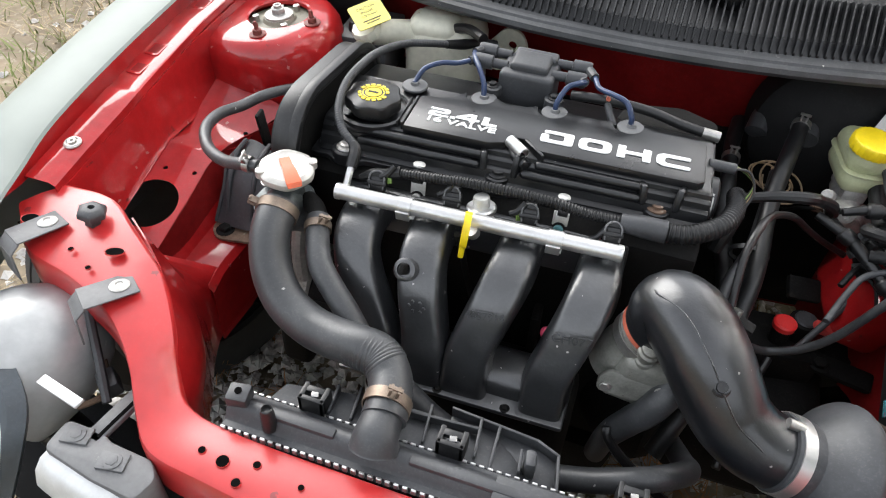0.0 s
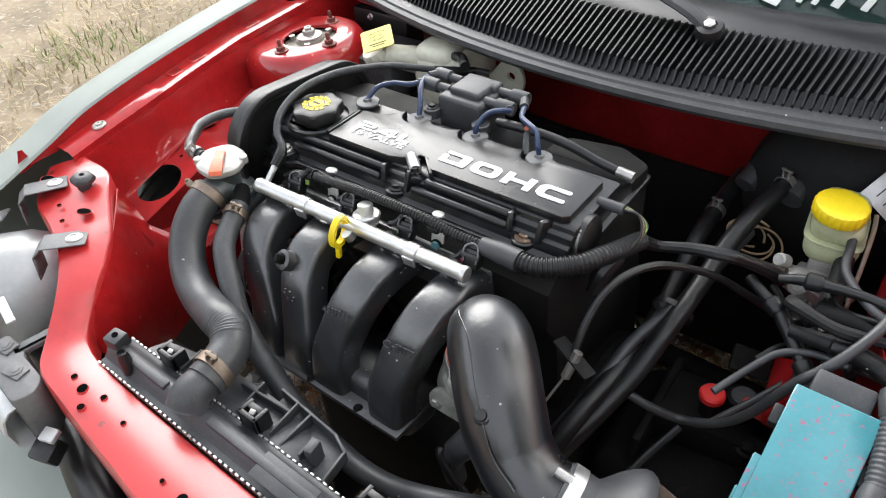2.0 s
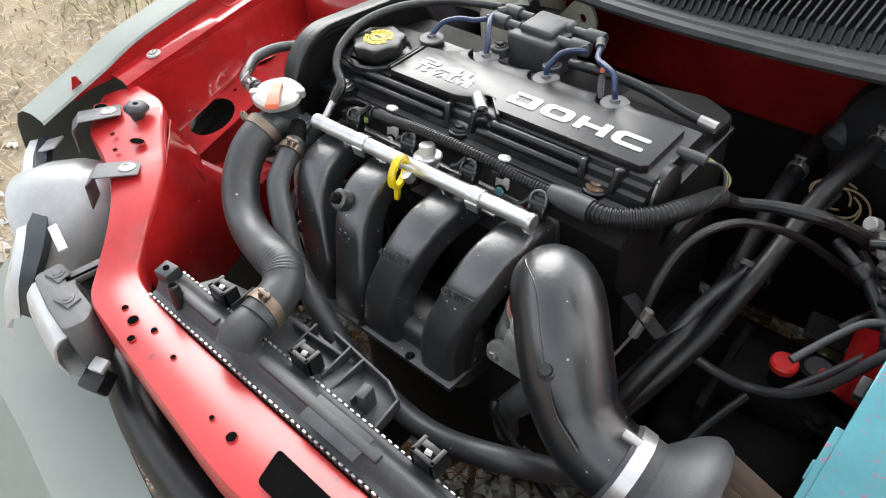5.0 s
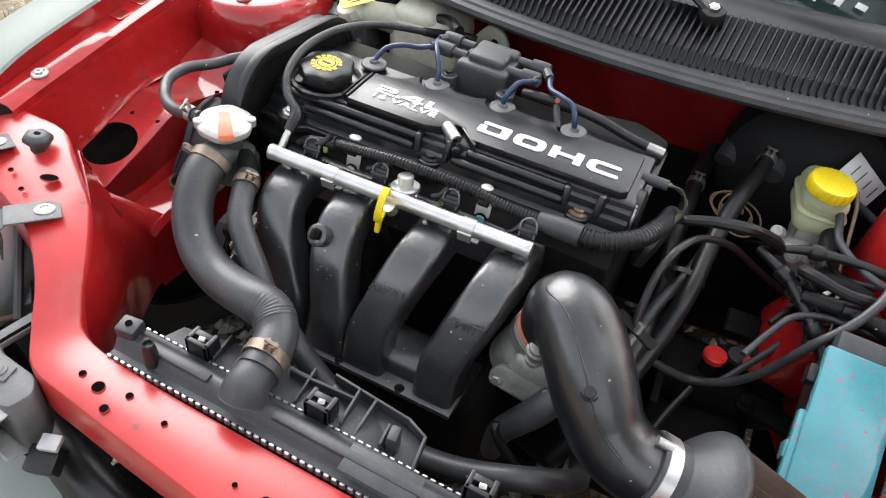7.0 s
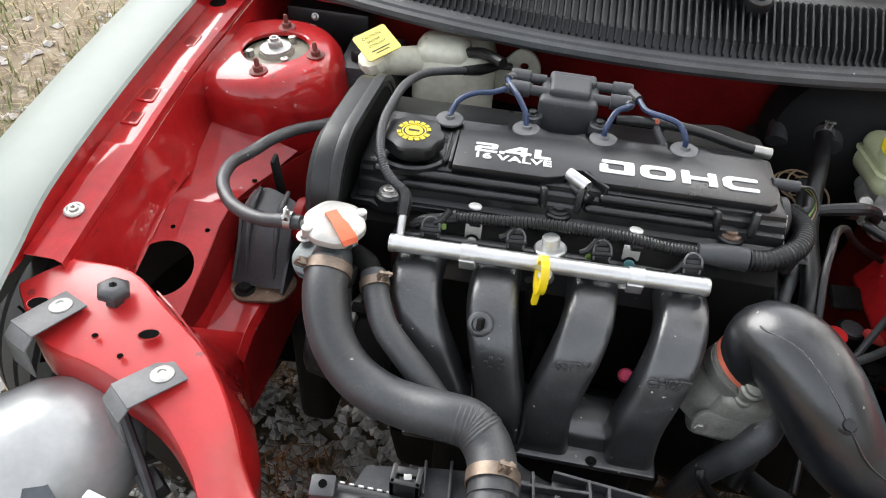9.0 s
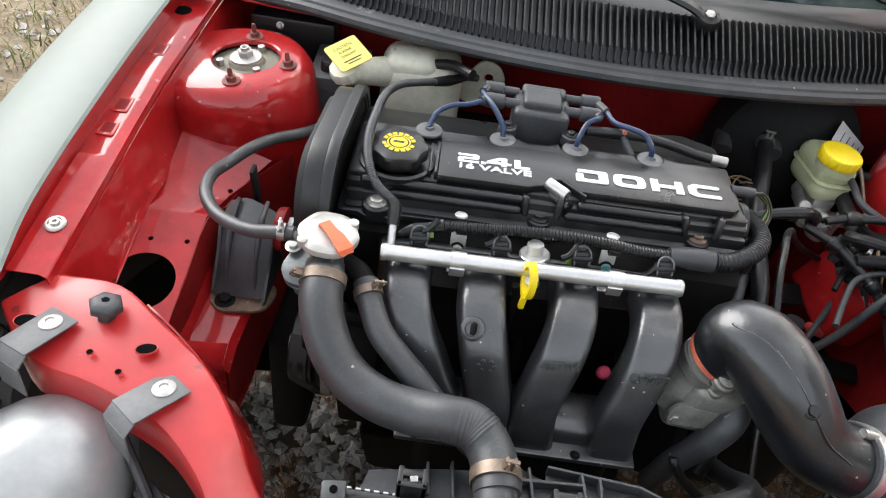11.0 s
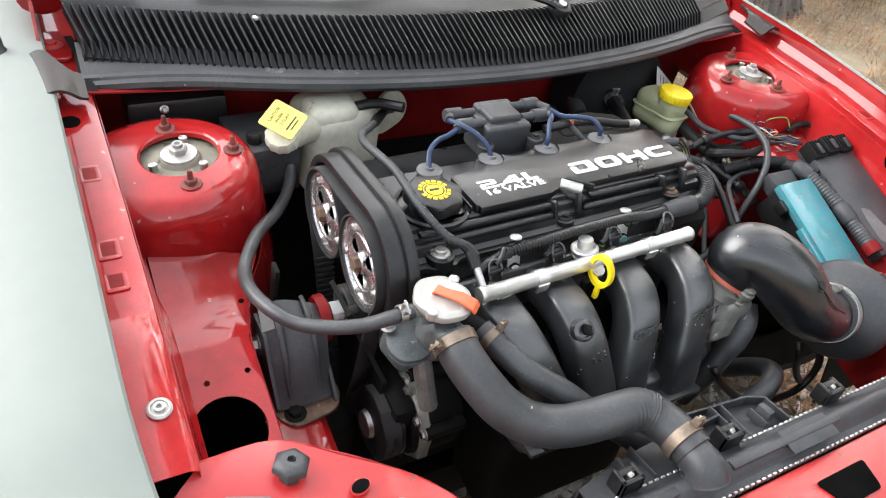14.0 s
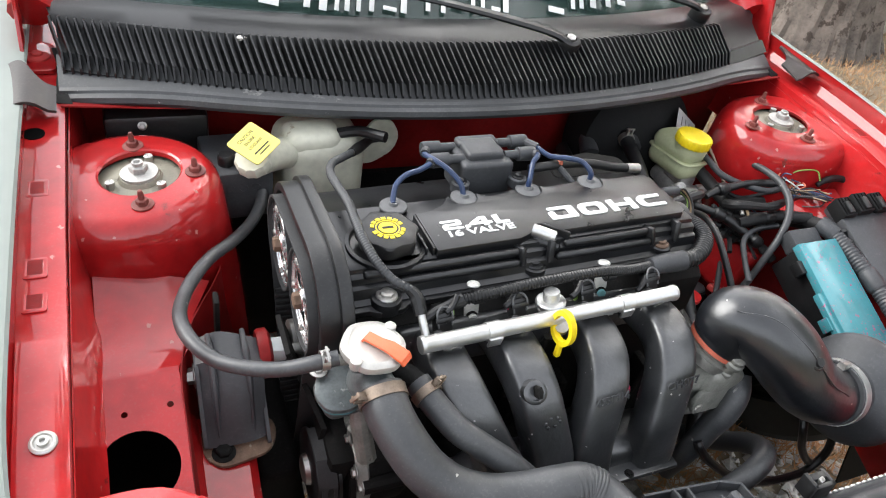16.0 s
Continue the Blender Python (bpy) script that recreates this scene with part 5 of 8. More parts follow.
for tag, pts, px in (("lf", [(-0.182, -0.090, 0.884), (-0.189, -0.098, 0.884), (-0.205, -0.104, 0.880), (-0.225, -0.112, 0.880), (-0.243, -0.126, 0.875), (-0.2505, -0.141, 0.862), (-0.251, -0.145, 0.861)], -0.251),
                    ("lb", [(-0.182, -0.064, 0.884), (-0.188, -0.075, 0.885), (-0.182, -0.095, 0.888), (-0.170, -0.115, 0.885), (-0.158, -0.132, 0.874), (-0.155, -0.140, 0.861)], -0.155),
                    ("rf", [(-0.036, -0.092, 0.884), (-0.032, -0.098, 0.886), (-0.038, -0.108, 0.889), (-0.050, -0.120, 0.887), (-0.058, -0.134, 0.874), (-0.060, -0.137, 0.861)], -0.060),
                    ("rb", [(-0.032, -0.062, 0.884), (-0.022, -0.078, 0.884), (-0.012, -0.098, 0.882), (0.008, -0.112, 0.885), (0.026, -0.122, 0.884), (0.036, -0.134, 0.874), (0.038, -0.134, 0.861)], 0.038)):
    w = thing("plug_lead", (px, -0.142, 0.85), "blue silicone spark plug lead with a grey grommet", "spark plug lead", group="spark plug leads")
    part("wire", hose(pts, 0.0036, sides=10), BLUE_WIRE, w)
    part("lead_end", hose(pts[:2], 0.0062, sides=10), GREY_PLASTIC, w)
    part("grommet", turned([(0.0175, 0.0), (0.0175, 0.0022), (0.0165, 0.0032), (0.0065, 0.0042), (0.0050, 0.0075), (0, 0.0075)], moved((px + 0.001, -0.139 + 0.03 * (px + 0.1), 0.8555)), n=24), FADED, w, "grey rubber grommet")

# rear breather pipe and rear box
pipe = thing("rear_pipe", (0.08, -0.09, 0.84), "black bent pipe behind the cam cover with a bare metal end", "pipe")
part("pipe", hose([(-0.045, -0.105, 0.868), (-0.020, -0.108, 0.872), (0.02, -0.100, 0.868), (0.06, -0.096, 0.862), (0.10, -0.096, 0.853), (0.130, -0.096, 0.848)], 0.0065, sides=12), PLASTIC, pipe)
part("pipe_end", hose([(0.128, -0.096, 0.848), (0.150, -0.096, 0.846)], 0.0072, sides=12), STEEL, pipe, "bare metal pipe end")
part("side_branch", hose([(0.0, -0.103, 0.870), (0.008, -0.118, 0.862), (0.018, -0.132, 0.852)], 0.0048, sides=10), GREY_PLASTIC, pipe)
part("red_band", hose([(0.0005, -0.104, 0.874), (0.003, -0.110, 0.876)], 0.0030, sides=8), WIRE_RED, pipe)
single("rear_plenum_box", sheet_mesh([outline([(0.02, -0.085), (0.03, -0.045), (0.10, -0.03), (0.145, -0.05), (0.145, -0.085)], 0.008)], 0.03, moved((0, 0, 0.822)), 0.004), DARK, "matt black box behind the cam cover", "box")
sn = thing("cam_sensor", (0.15, -0.16, 0.82), "black sensor plug with taped wires beside the cam cover", "sensor")
part("plug", hose([(0.140, -0.165, 0.850), (0.172, -0.163, 0.849)], 0.0068, sides=12), GREY_PLASTIC, sn)
for k in range(5):
    part("wire", hose([(0.170, -0.163 + k * 0.002, 0.849), (0.190, -0.160 + 0.003 * k, 0.846 - 0.003 * k), (0.200, -0.175 + 0.004 * k, 0.828), (0.188, -0.20 + 0.006 * k, 0.806)], 0.0016, sides=6), (PLASTIC, WIRE_TAN, PLASTIC, WIRE_GREEN, PLASTIC)[k], sn)
part("tape", hose([(0.188, -0.196, 0.812), (0.178, -0.215, 0.795), (0.172, -0.225, 0.77)], [0.009, 0.012, 0.009], sides=10), PLASTIC, sn)

# timing end: cover shell, sprockets and belt
tc = thing("timing_cover", (-0.37, -0.18, 0.74), "open black timing cover shell round two cam sprockets", "timing cover")
FC, RC = (-0.236, 0.809), (-0.120, 0.799)


def strip(pts, width, thick, x):
    """A closed flat band in the y-z plane, centred on x."""
    bm, n, rings = bmesh.new(), len(pts), []
    for i, (y, z) in enumerate(pts):
        a, b = pts[i - 1], pts[(i + 1) % n]
        d = Vector((b[0] - a[0], b[1] - a[1])).normalized()
        ny, nz = d.y * thick, -d.x * thick
        rings.append([bm.verts.new((x + dx, y + k * ny, z + k * nz)) for dx, k in ((-width / 2, 0), (width / 2, 0), (width / 2, 1), (-width / 2, 1))])
    for i in range(n):
        p, q = rings[i], rings[(i + 1) % n]
        for k in range(4):
            bm.faces.new((p[k], p[(k + 1) % 4], q[(k + 1) % 4], q[k]))
    return bm


def hull(r, lo=0.0):
    pts = [(FC[0] - r * 0.92, 0.735 - lo), ]
    for k in range(13):
        a = radians(190 - k * 8.5)
        pts.append((FC[0] + r * math.cos(a), FC[1] + r * math.sin(a)))
    for k in range(15):
        a = radians(86 - k * 8.5)
        pts.append((RC[0] + r * math.cos(a), RC[1] + r * math.sin(a)))
    pts.append((RC[0] + r * 0.80, 0.745 - lo))
    return pts


out_, in_ = hull(0.0745), hull(0.0675)
XT = Matrix(((0, 0, 1, 0), (1, 0, 0, 0), (0, 1, 0, 0), (0, 0, 0, 1)))
part("shell", sheet_mesh([out_ + in_[::-1]], 0.034, Matrix.Translation((-0.3620, 0, 0)) @ XT, 0.002), PLASTIC, tc, "black plastic shell")
o2, i2_ = hull(0.0800), hull(0.0735)
part("shell_rim", sheet_mesh([o2 + i2_[::-1]], 0.014, Matrix.Translation((-0.3500, 0, 0)) @ XT, 0.002), PLASTIC, tc)
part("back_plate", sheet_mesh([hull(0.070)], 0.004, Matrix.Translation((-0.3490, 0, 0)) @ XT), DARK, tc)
for c in (FC, RC):
    s = thing("cam_sprocket", (-0.385, *c), "polished silver cam sprocket with a rusty centre bolt", "sprocket", group="cam sprockets")
    loops = [circle(0, 0, 0.0560, 56), ]
    for k in range(3):
        a0 = radians(120 * k + 25)
        loops.append(outline([(r * math.cos(a0 + d), r * math.sin(a0 + d)) for r, d in ((0.0135, -0.40), (0.0310, -0.36), (0.0335, 0.0), (0.0310, 0.36), (0.0135, 0.40))], 0.003))
    mm = Matrix.Translation((-0.3760, *c)) @ XT
    part("disc", sheet_mesh(loops, 0.010, mm, 0.0012), CHROME, s, "polished spoked disc")
    part("rim", turned([(0.0500, 0.004), (0.0508, 0.0062), (0.0560, 0.0066), (0.0575, 0.0050), (0.0575, -0.008), (0.0500, -0.008)], at((-0.3760, *c), (-1, 0, 0)), n=56), CHROME, s)
    part("inner_step", turned([(0.0340, 0.0045), (0.0345, 0.0065), (0.0365, 0.0068), (0.0375, 0.0045)], at((-0.3760, *c), (-1, 0, 0)), n=48), CHROME, s)
    part("toothed_ring", turned([(0.0575, -0.012), (0.0595, -0.012), (0.0595, 0.010), (0.0575, 0.010)], at((-0.3760, *c), (-1, 0, 0)), n=56), BELT, s)
    # added dark disc paints the shade seen through the sprocket windows
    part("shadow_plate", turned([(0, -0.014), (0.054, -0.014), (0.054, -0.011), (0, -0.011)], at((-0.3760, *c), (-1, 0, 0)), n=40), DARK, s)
    part("hub", turned([(0.0135, -0.004), (0.0135, 0.0075), (0.012, 0.009), (0, 0.009)], at((-0.3760, *c), (-1, 0, 0)), n=28), CHROME, s)
    part("centre_bolt", turned([(0.0098, 0.008), (0.0098, 0.015), (0.0085, 0.0165), (0, 0.0165)], at((-0.3760, *c), (-1, 0, 0)), n=6), RUST, s, "rusty hexagon bolt")
    for k in range(5):
        a = radians(72 * k + 54)
        part("rim_bolt", turned([(0.0042, 0.004), (0.0042, 0.008), (0.003, 0.009), (0, 0.0085)], at((-0.3760, c[0] + 0.0435 * math.cos(a), c[1] + 0.0435 * math.sin(a)), (-1, 0, 0)), n=10), STEEL, s)
belt = thing("timing_belt", (-0.385, -0.18, 0.60), "black toothed timing belt round the cam sprockets", "belt")
loop = []
for k in range(17):
    a = radians(215 - k * 8)
    loop.append((FC[0] + 0.0615 * math.cos(a), FC[1] + 0.0615 * math.sin(a)))
for k in range(18):
    a = radians(86 - k * 8)
    loop.append((RC[0] + 0.0615 * math.cos(a), RC[1] + 0.0615 * math.sin(a)))
loop += [(-0.105, 0.70), (-0.135, 0.62), (-0.16, 0.50), (-0.19, 0.45), (-0.225, 0.50), (-0.255, 0.62), (-0.270, 0.70)]
part("band", strip(loop, 0.025, 0.003, -0.3760), BELT, belt)
bm = bmesh.new()
for (y, z), (y2, z2), n in (((-0.105, 0.715), (-0.150, 0.54), 22),):
    for k in range(n):
        f = k / (n - 1)
        box(bm, (0.026, 0.004, 0.0042), pose(-0.376, y + (y2 - y) * f - 0.006, z + (z2 - z) * f, -14, 0, 0), bevel=0.0008, seg=1)
part("teeth", bm, BELT, belt, "row of belt teeth")
part("tensioner", turned([(0.0, -0.016), (0.026, -0.016), (0.028, -0.013), (0.028, 0.012), (0.024, 0.014), (0.012, 0.014), (0.010, 0.017), (0, 0.017)], at((-0.376, -0.205, 0.712), (-1, 0, 0)), n=28), STEEL, belt, "steel belt tensioner pulley")

# coolant filler, thermostat housing, hoses
fil = thing("coolant_filler", (-0.338, -0.345, 0.72), "cast thermostat housing with a filler neck on the engine", "coolant filler")
part("neck", turned([(0.020, -0.075), (0.0185, -0.04), (0.0195, -0.015), (0.026, -0.008), (0.026, 0.0)], moved((-0.337, -0.349, 0.835)), n=28), THERMO, fil)
part("overflow_nipple", hose([(-0.350, -0.351, 0.826), (-0.385, -0.355, 0.836)], 0.006, sides=12), CAST, fil)
part("outlet", hose([(-0.337, -0.345, 0.785), (-0.337, -0.365, 0.800), (-0.334, -0.385, 0.803), (-0.332, -0.40, 0.797)], [0.022, 0.0225, 0.0205, 0.0205], sides=20), THERMO, fil)
part("housing", block((0.060, 0.05, 0.045), pose(-0.352, -0.325, 0.752, 10, 8, 15), bevel=0.012, seg=3), THERMO, fil, "stained cast housing")
part("flange", sheet_mesh([outline([(-0.038, -0.016), (-0.02, -0.028), (0.022, -0.026), (0.036, -0.01), (0.034, 0.012), (0.012, 0.026), (-0.026, 0.022), (-0.040, 0.004)], 0.008)], 0.009, pose(-0.352, -0.335, 0.776, 12, -8, 20), 0.002), THERMO, fil, "stained cast flange")
part("gasket", sheet_mesh([outline([(-0.038, -0.016), (-0.02, -0.028), (0.022, -0.026), (0.036, -0.01), (0.034, 0.012), (0.012, 0.026), (-0.026, 0.022), (-0.040, 0.004)], 0.008)], 0.003, pose(-0.352, -0.335, 0.770, 12, -8, 20)), COLD_BLUE, fil, "teal gasket edge")
hex_bolt(fil, (-0.383, -0.322, 0.786), (0, -0.1, 1), r=0.0065, h=0.006)
part("side_outlet", hose([(-0.315, -0.345, 0.795), (-0.298, -0.358, 0.797), (-0.287, -0.372, 0.792)], 0.0115, sides=14), DARK, fil)
m = pose(-0.336, -0.350, 0.836, 3, 4, 0)
rc = part("filler_cap", turned([(0.030, -0.004), (0.0325, -0.002), (0.0335, 0.002), (0.0325, 0.006), (0.029, 0.0085), (0.026, 0.0092), (0.0235, 0.0080), (0.0, 0.0085)], m, n=60, wave=0.025, lobes=6), CAPMETAL, fil, "silver stamped pressure cap")
for a in (40, 220):
    part("cap_ear", turned([(0.006, 0.0), (0.006, 0.0095), (0.0045, 0.0105), (0, 0.0105)], m @ Matrix.Rotation(radians(a), 4, "Z") @ moved((0.031, 0, 0)), n=14), CAPMETAL, rc)
rows = [[(-0.012, -0.006, 0.0085), (-0.012, 0.006, 0.0085)], [(-0.010, -0.0065, 0.0135), (-0.010, 0.0065, 0.0135)], [(0.006, -0.0065, 0.0145), (0.006, 0.0065, 0.0145)], [(0.018, -0.008, 0.0165), (0.018, 0.008, 0.0165)], [(0.036, -0.009, 0.0135), (0.036, 0.009, 0.0135)], [(0.040, -0.008, 0.009), (0.040, 0.008, 0.009)]]
lm = m @ Matrix.Rotation(radians(-48), 4, "Z")
lev = rows_surface([[tuple(lm @ Vector(p)) for p in r] for r in rows], 1, 0.0025)
part("lever", lev, ORANGE, rc, "orange painted release lever")

uh = thing("radiator_hose", (-0.22, -0.49, 0.72), "thick grey-black upper radiator hose", "hose")
UH = [(-0.334, -0.378, 0.806), (-0.331, -0.408, 0.796), (-0.320, -0.436, 0.780), (-0.304, -0.457, 0.763), (-0.280, -0.474, 0.749), (-0.247, -0.487, 0.742), (-0.213, -0.496, 0.745), (-0.180, -0.504, 0.754), (-0.154, -0.508, 0.754), (-0.135, -0.525, 0.747), (-0.126, -0.550, 0.744), (-0.123, -0.572, 0.741)]
part("hose", hose(UH, 0.0238, sides=28, per=8), RUBBER, uh)
pts = smooth_path([(-0.187, -0.5025, 0.752), (-0.168, -0.506, 0.7545), (-0.152, -0.509, 0.7535), (-0.141, -0.517, 0.7505)], 4)
for a, b in zip(pts, pts[1:]):
    part("wrinkle", turned([(0.0233, -0.0022), (0.0243, -0.0006), (0.0243, 0.0006), (0.0233, 0.0022)], at((a + b) / 2, b - a), n=28), RUBBER, uh)
spring_clamp(uh, (-0.3335, -0.386, 0.8035), (0.05, -0.93, -0.35), 0.0242, 0.012, (-0.9, 0, 0.5))
spring_clamp(uh, (-0.1255, -0.556, 0.7435), (0.08, -1, -0.05), 0.0242, 0.013, (0.3, 0.1, 1))
bh = thing("bypass_hose", (-0.22, -0.45, 0.70), "thin grey-black coolant hose running down to the front", "hose")
BH = [(-0.289, -0.369, 0.793), (-0.277, -0.398, 0.785), (-0.262, -0.424, 0.775), (-0.240, -0.442, 0.763), (-0.216, -0.457, 0.748), (-0.185, -0.475, 0.722), (-0.135, -0.486, 0.675), (-0.088, -0.492, 0.638), (-0.03, -0.495, 0.614), (0.03, -0.498, 0.608), (0.085, -0.498, 0.622), (0.140, -0.492, 0.645), (0.180, -0.470, 0.640), (0.205, -0.43, 0.600), (0.210, -0.38, 0.540), (0.20, -0.31, 0.48)]
part("hose", hose(BH, 0.0145, sides=18, per=8), RUBBER, bh)
spring_clamp(bh, (-0.2835, -0.383, 0.790), (0.35, -0.88, -0.25), 0.015, 0.010, (0.3, 0.3, 0.9))
lh = thing("overflow_hose", (-0.49, -0.25, 0.78), "black rubber overflow hose looping beside the engine", "hose")
LH = [(-0.372, -0.354, 0.836), (-0.395, -0.352, 0.832), (-0.424, -0.342, 0.820), (-0.454, -0.326, 0.812), (-0.482, -0.302, 0.805), (-0.503, -0.270, 0.805), (-0.511, -0.226, 0.798), (-0.504, -0.180, 0.786), (-0.488, -0.147, 0.787), (-0.466, -0.111, 0.783), (-0.434, -0.072, 0.774), (-0.404, -0.024, 0.764), (-0.386, 0.010, 0.768), (-0.380, 0.030, 0.778), (-0.372, 0.045, 0.79)]
part("hose", hose(LH, 0.0080, sides=16, per=8), RUBBER, lh)
spring_clamp(lh, (-0.386, -0.354, 0.836), (-1, 0, 0), 0.0086, 0.008, (0, -0.4, 0.8), mat=STEEL, label="small steel hose clip")

# fuel rail, injectors, regulator, loom
rail = thing("fuel_rail", (-0.106, -0.331, 0.80), "bright aluminium fuel rail across the intake runners", "fuel rail")
ra, rb = V(-0.279, -0.3385, 0.815), V(0.067, -0.3245, 0.815)
rd = (rb - ra).normalized()
part("tube", turned([(0.0072, 0), (0.0098, 0.0008), (0.0102, 0.003), (0.0102, 0.006), (0.0094, 0.0075), (0.0094, (rb - ra).length - 0.008), (0.0102, (rb - ra).length - 0.0065), (0.0102, (rb - ra).length - 0.002), (0.0094, (rb - ra).length - 0.0005), (0.0078, (rb - ra).length)], at(ra, rd), n=24), ALU, rail)
for f in (0.255, 0.776):
    p = ra.lerp(rb, f)
    cl = turned([(0.0094, -0.0085), (0.0108, -0.0085), (0.0108, 0.0085), (0.0094, 0.0085)], at(p, rd), n=24)
    box(cl, (0.017, 0.0035, 0.014), at(p + V(0, -0.0098, -0.008), (0, -0.2, 1), rd), bevel=0.001)
    part("clip", cl, ALU, rail, "bright rail clip")
for x in PLUG_X:
    f = (x - ra.x) / (rb.x - ra.x)
    p = ra.lerp(rb, f)
    inj = part("injector", turned([(0.0065, -0.045), (0.0065, -0.030), (0.0095, -0.028), (0.0095, -0.006), (0.007, 0.0), (0, 0.0)], at(p + V(0, 0.010, -0.003), (0, -0.42, 1)), n=16), PLASTIC, rail, "black fuel injector")
    q = V(p.x + 0.012, p.y + 0.034, p.z - 0.006)
    qm = pose(q.x, q.y, q.z, -28, 0, 6)
    cb = block((0.020, 0.015, 0.024), qm, bevel=0.0025)
    box(cb, (0.024, 0.004, 0.006), qm @ moved((0, -0.008, 0.004)), bevel=0.001)
    box(cb, (0.014, 0.018, 0.010), qm @ moved((0, 0.004, 0.014)), bevel=0.002)
    pg = part("injector_plug", cb, PLASTIC, inj, "black injector plug")
    part("bail", hose([tuple(qm @ V(-0.0085, -0.008, -0.004)), tuple(qm @ V(-0.0095, -0.009, 0.012)), tuple(qm @ V(-0.003, -0.006, 0.018)), tuple(qm @ V(0.005, -0.006, 0.017)), tuple(qm @ V(0.0095, -0.009, 0.010)), tuple(qm @ V(0.0085, -0.008, -0.004))], 0.0013, sides=6, per=5), FADED, inj, "grey wire clip")
for (x, y, z), tint in (((-0.193, -0.286, 0.791), PLATED), ((-0.013, -0.282, 0.793), COLD_BLUE)):
    bm_ = pose(x, y, z, -14, 0, 2)
    bl = block((0.019, 0.0026, 0.044), bm_, bevel=0.0008)
    box(bl, (0.019, 0.024, 0.0026), bm_ @ moved((0, -0.011, -0.0215)), bevel=0.0008)
    b = part("bracket", bl, PLATED, rail, "plated steel rail bracket")
    part("clip_head", turned([(0.0, -0.0016), (0.0074, -0.0016), (0.0080, 0.0), (0.0070, 0.0014), (0.0030, 0.0024), (0, 0.0024)], at((x - 0.001, y + 0.008, 0.835), (0.04, 0.22, 0.95)), n=24), PLATED, b, "pale round clip head")
    part("loom_clip", turned([(0.0062, -0.006), (0.0086, -0.006), (0.0086, 0.006), (0.0062, 0.006)], at((x + 0.002, y - 0.004, 0.826), rd), n=18), PLASTIC, b, "black loom clip")
    washer = part("washer", turned([(0.0086, 0.0), (0.0086, 0.0014), (0.0060, 0.0020), (0, 0.0020)], at((x, y - 0.0014, z), (0, -1, 0.25)), n=22), DARK, b)
    part("bolt_head", turned([(0.0062, 0.001), (0.0062, 0.0045), (0.0052, 0.0055), (0, 0.0055)], at((x, y - 0.0016, z), (0, -1, 0.25)), n=20), tint, b, "round bolt head")
rg = thing("fuel_pressure_regulator", (-0.104, -0.310, 0.81), "bright round fuel pressure regulator on the rail", "regulator")
rgm = at((-0.104, -0.309, 0.817), (-0.1, 0.12, 1)) @ Matrix.Scale(0.84, 4)
part("drum", turned([(0.012, -0.016), (0.014, -0.008), (0.0165, -0.007), (0.0165, -0.004), (0.0205, -0.003), (0.0215, 0.0), (0.0215, 0.003), (0.0195, 0.005), (0.014, 0.0055), (0.0, 0.0055)], rgm, n=30), ALU, rg)
part("cap", turned([(0.0118, 0.005), (0.0118, 0.0185), (0.0108, 0.0200), (0, 0.0200)], rgm, n=24), PLATED, rg, "dull metal cap")
part("lower_ring", turned([(0.0155, -0.0135), (0.0175, -0.0125), (0.0175, -0.0095), (0.0155, -0.0085)], rgm, n=30), PLATED, rg)
loom = thing("injector_loom", (-0.05, -0.29, 0.82), "black corrugated wiring loom along the fuel rail", "wiring loom")
part("conduit", hose([(-0.215, -0.292, 0.826), (-0.173, -0.296, 0.834), (-0.122, -0.296, 0.840), (-0.073, -0.295, 0.841), (-0.026, -0.292, 0.838), (0.020, -0.286, 0.828), (0.062, -0.279, 0.823)], 0.0056, sides=12, ribs=0.0012, rib_len=0.0040), PLASTIC, loom)
part("splice", hose([(0.055, -0.280, 0.823), (0.078, -0.279, 0.823), (0.108, -0.280, 0.824)], [0.0105, 0.0135, 0.0135], sides=14), GREY_PLASTIC, loom, "smooth taped splice")
part("trunk_conduit", hose([(0.103, -0.280, 0.824), (0.128, -0.277, 0.824), (0.150, -0.265, 0.826), (0.168, -0.246, 0.826), (0.178, -0.222, 0.824), (0.184, -0.192, 0.815), (0.186, -0.165, 0.805), (0.188, -0.140, 0.795)], 0.0104, sides=16, ribs=0.0016, rib_len=0.0050), PLASTIC, loom, "thick corrugated conduit")
for k, (x, zz) in enumerate(((-0.24, 0.828), (-0.165, 0.822), (-0.075, 0.82), (0.022, 0.812))):
    part("drop_wire", hose([(x + 0.02, -0.293, zz + 0.008), (x + 0.012, -0.300, zz - 0.002), (x + 0.004, -0.303, zz - 0.006)], 0.0038, sides=8), PLASTIC, loom)
    part("tag", block((0.006, 0.004, 0.010), pose(x + 0.014, -0.297, zz - 0.012, -20, 0, 20), bevel=0.001), PINK if k % 2 else WIRE_GREEN, loom)
part("tape_end", hose([(-0.212, -0.292, 0.827), (-0.232, -0.294, 0.822), (-0.250, -0.300, 0.820), (-0.262, -0.305, 0.815)], [0.0085, 0.006, 0.007, 0.004], sides=10), PLASTIC, loom)
br = thing("braided_hose", (-0.31, -0.18, 0.88), "grey braided sleeve hose over the cam cover to the rail", "hose")
BR = [(-0.196, 0.082, 0.818), (-0.216, 0.070, 0.823), (-0.238, 0.047, 0.826), (-0.258, 0.017, 0.837), (-0.279, -0.011, 0.848), (-0.300, -0.036, 0.856), (-0.312, -0.073, 0.866), (-0.316, -0.121, 0.879), (-0.316, -0.167, 0.887), (-0.317, -0.205, 0.887), (-0.315, -0.234, 0.881), (-0.308, -0.260, 0.872), (-0.295, -0.278, 0.860), (-0.276, -0.288, 0.850)]
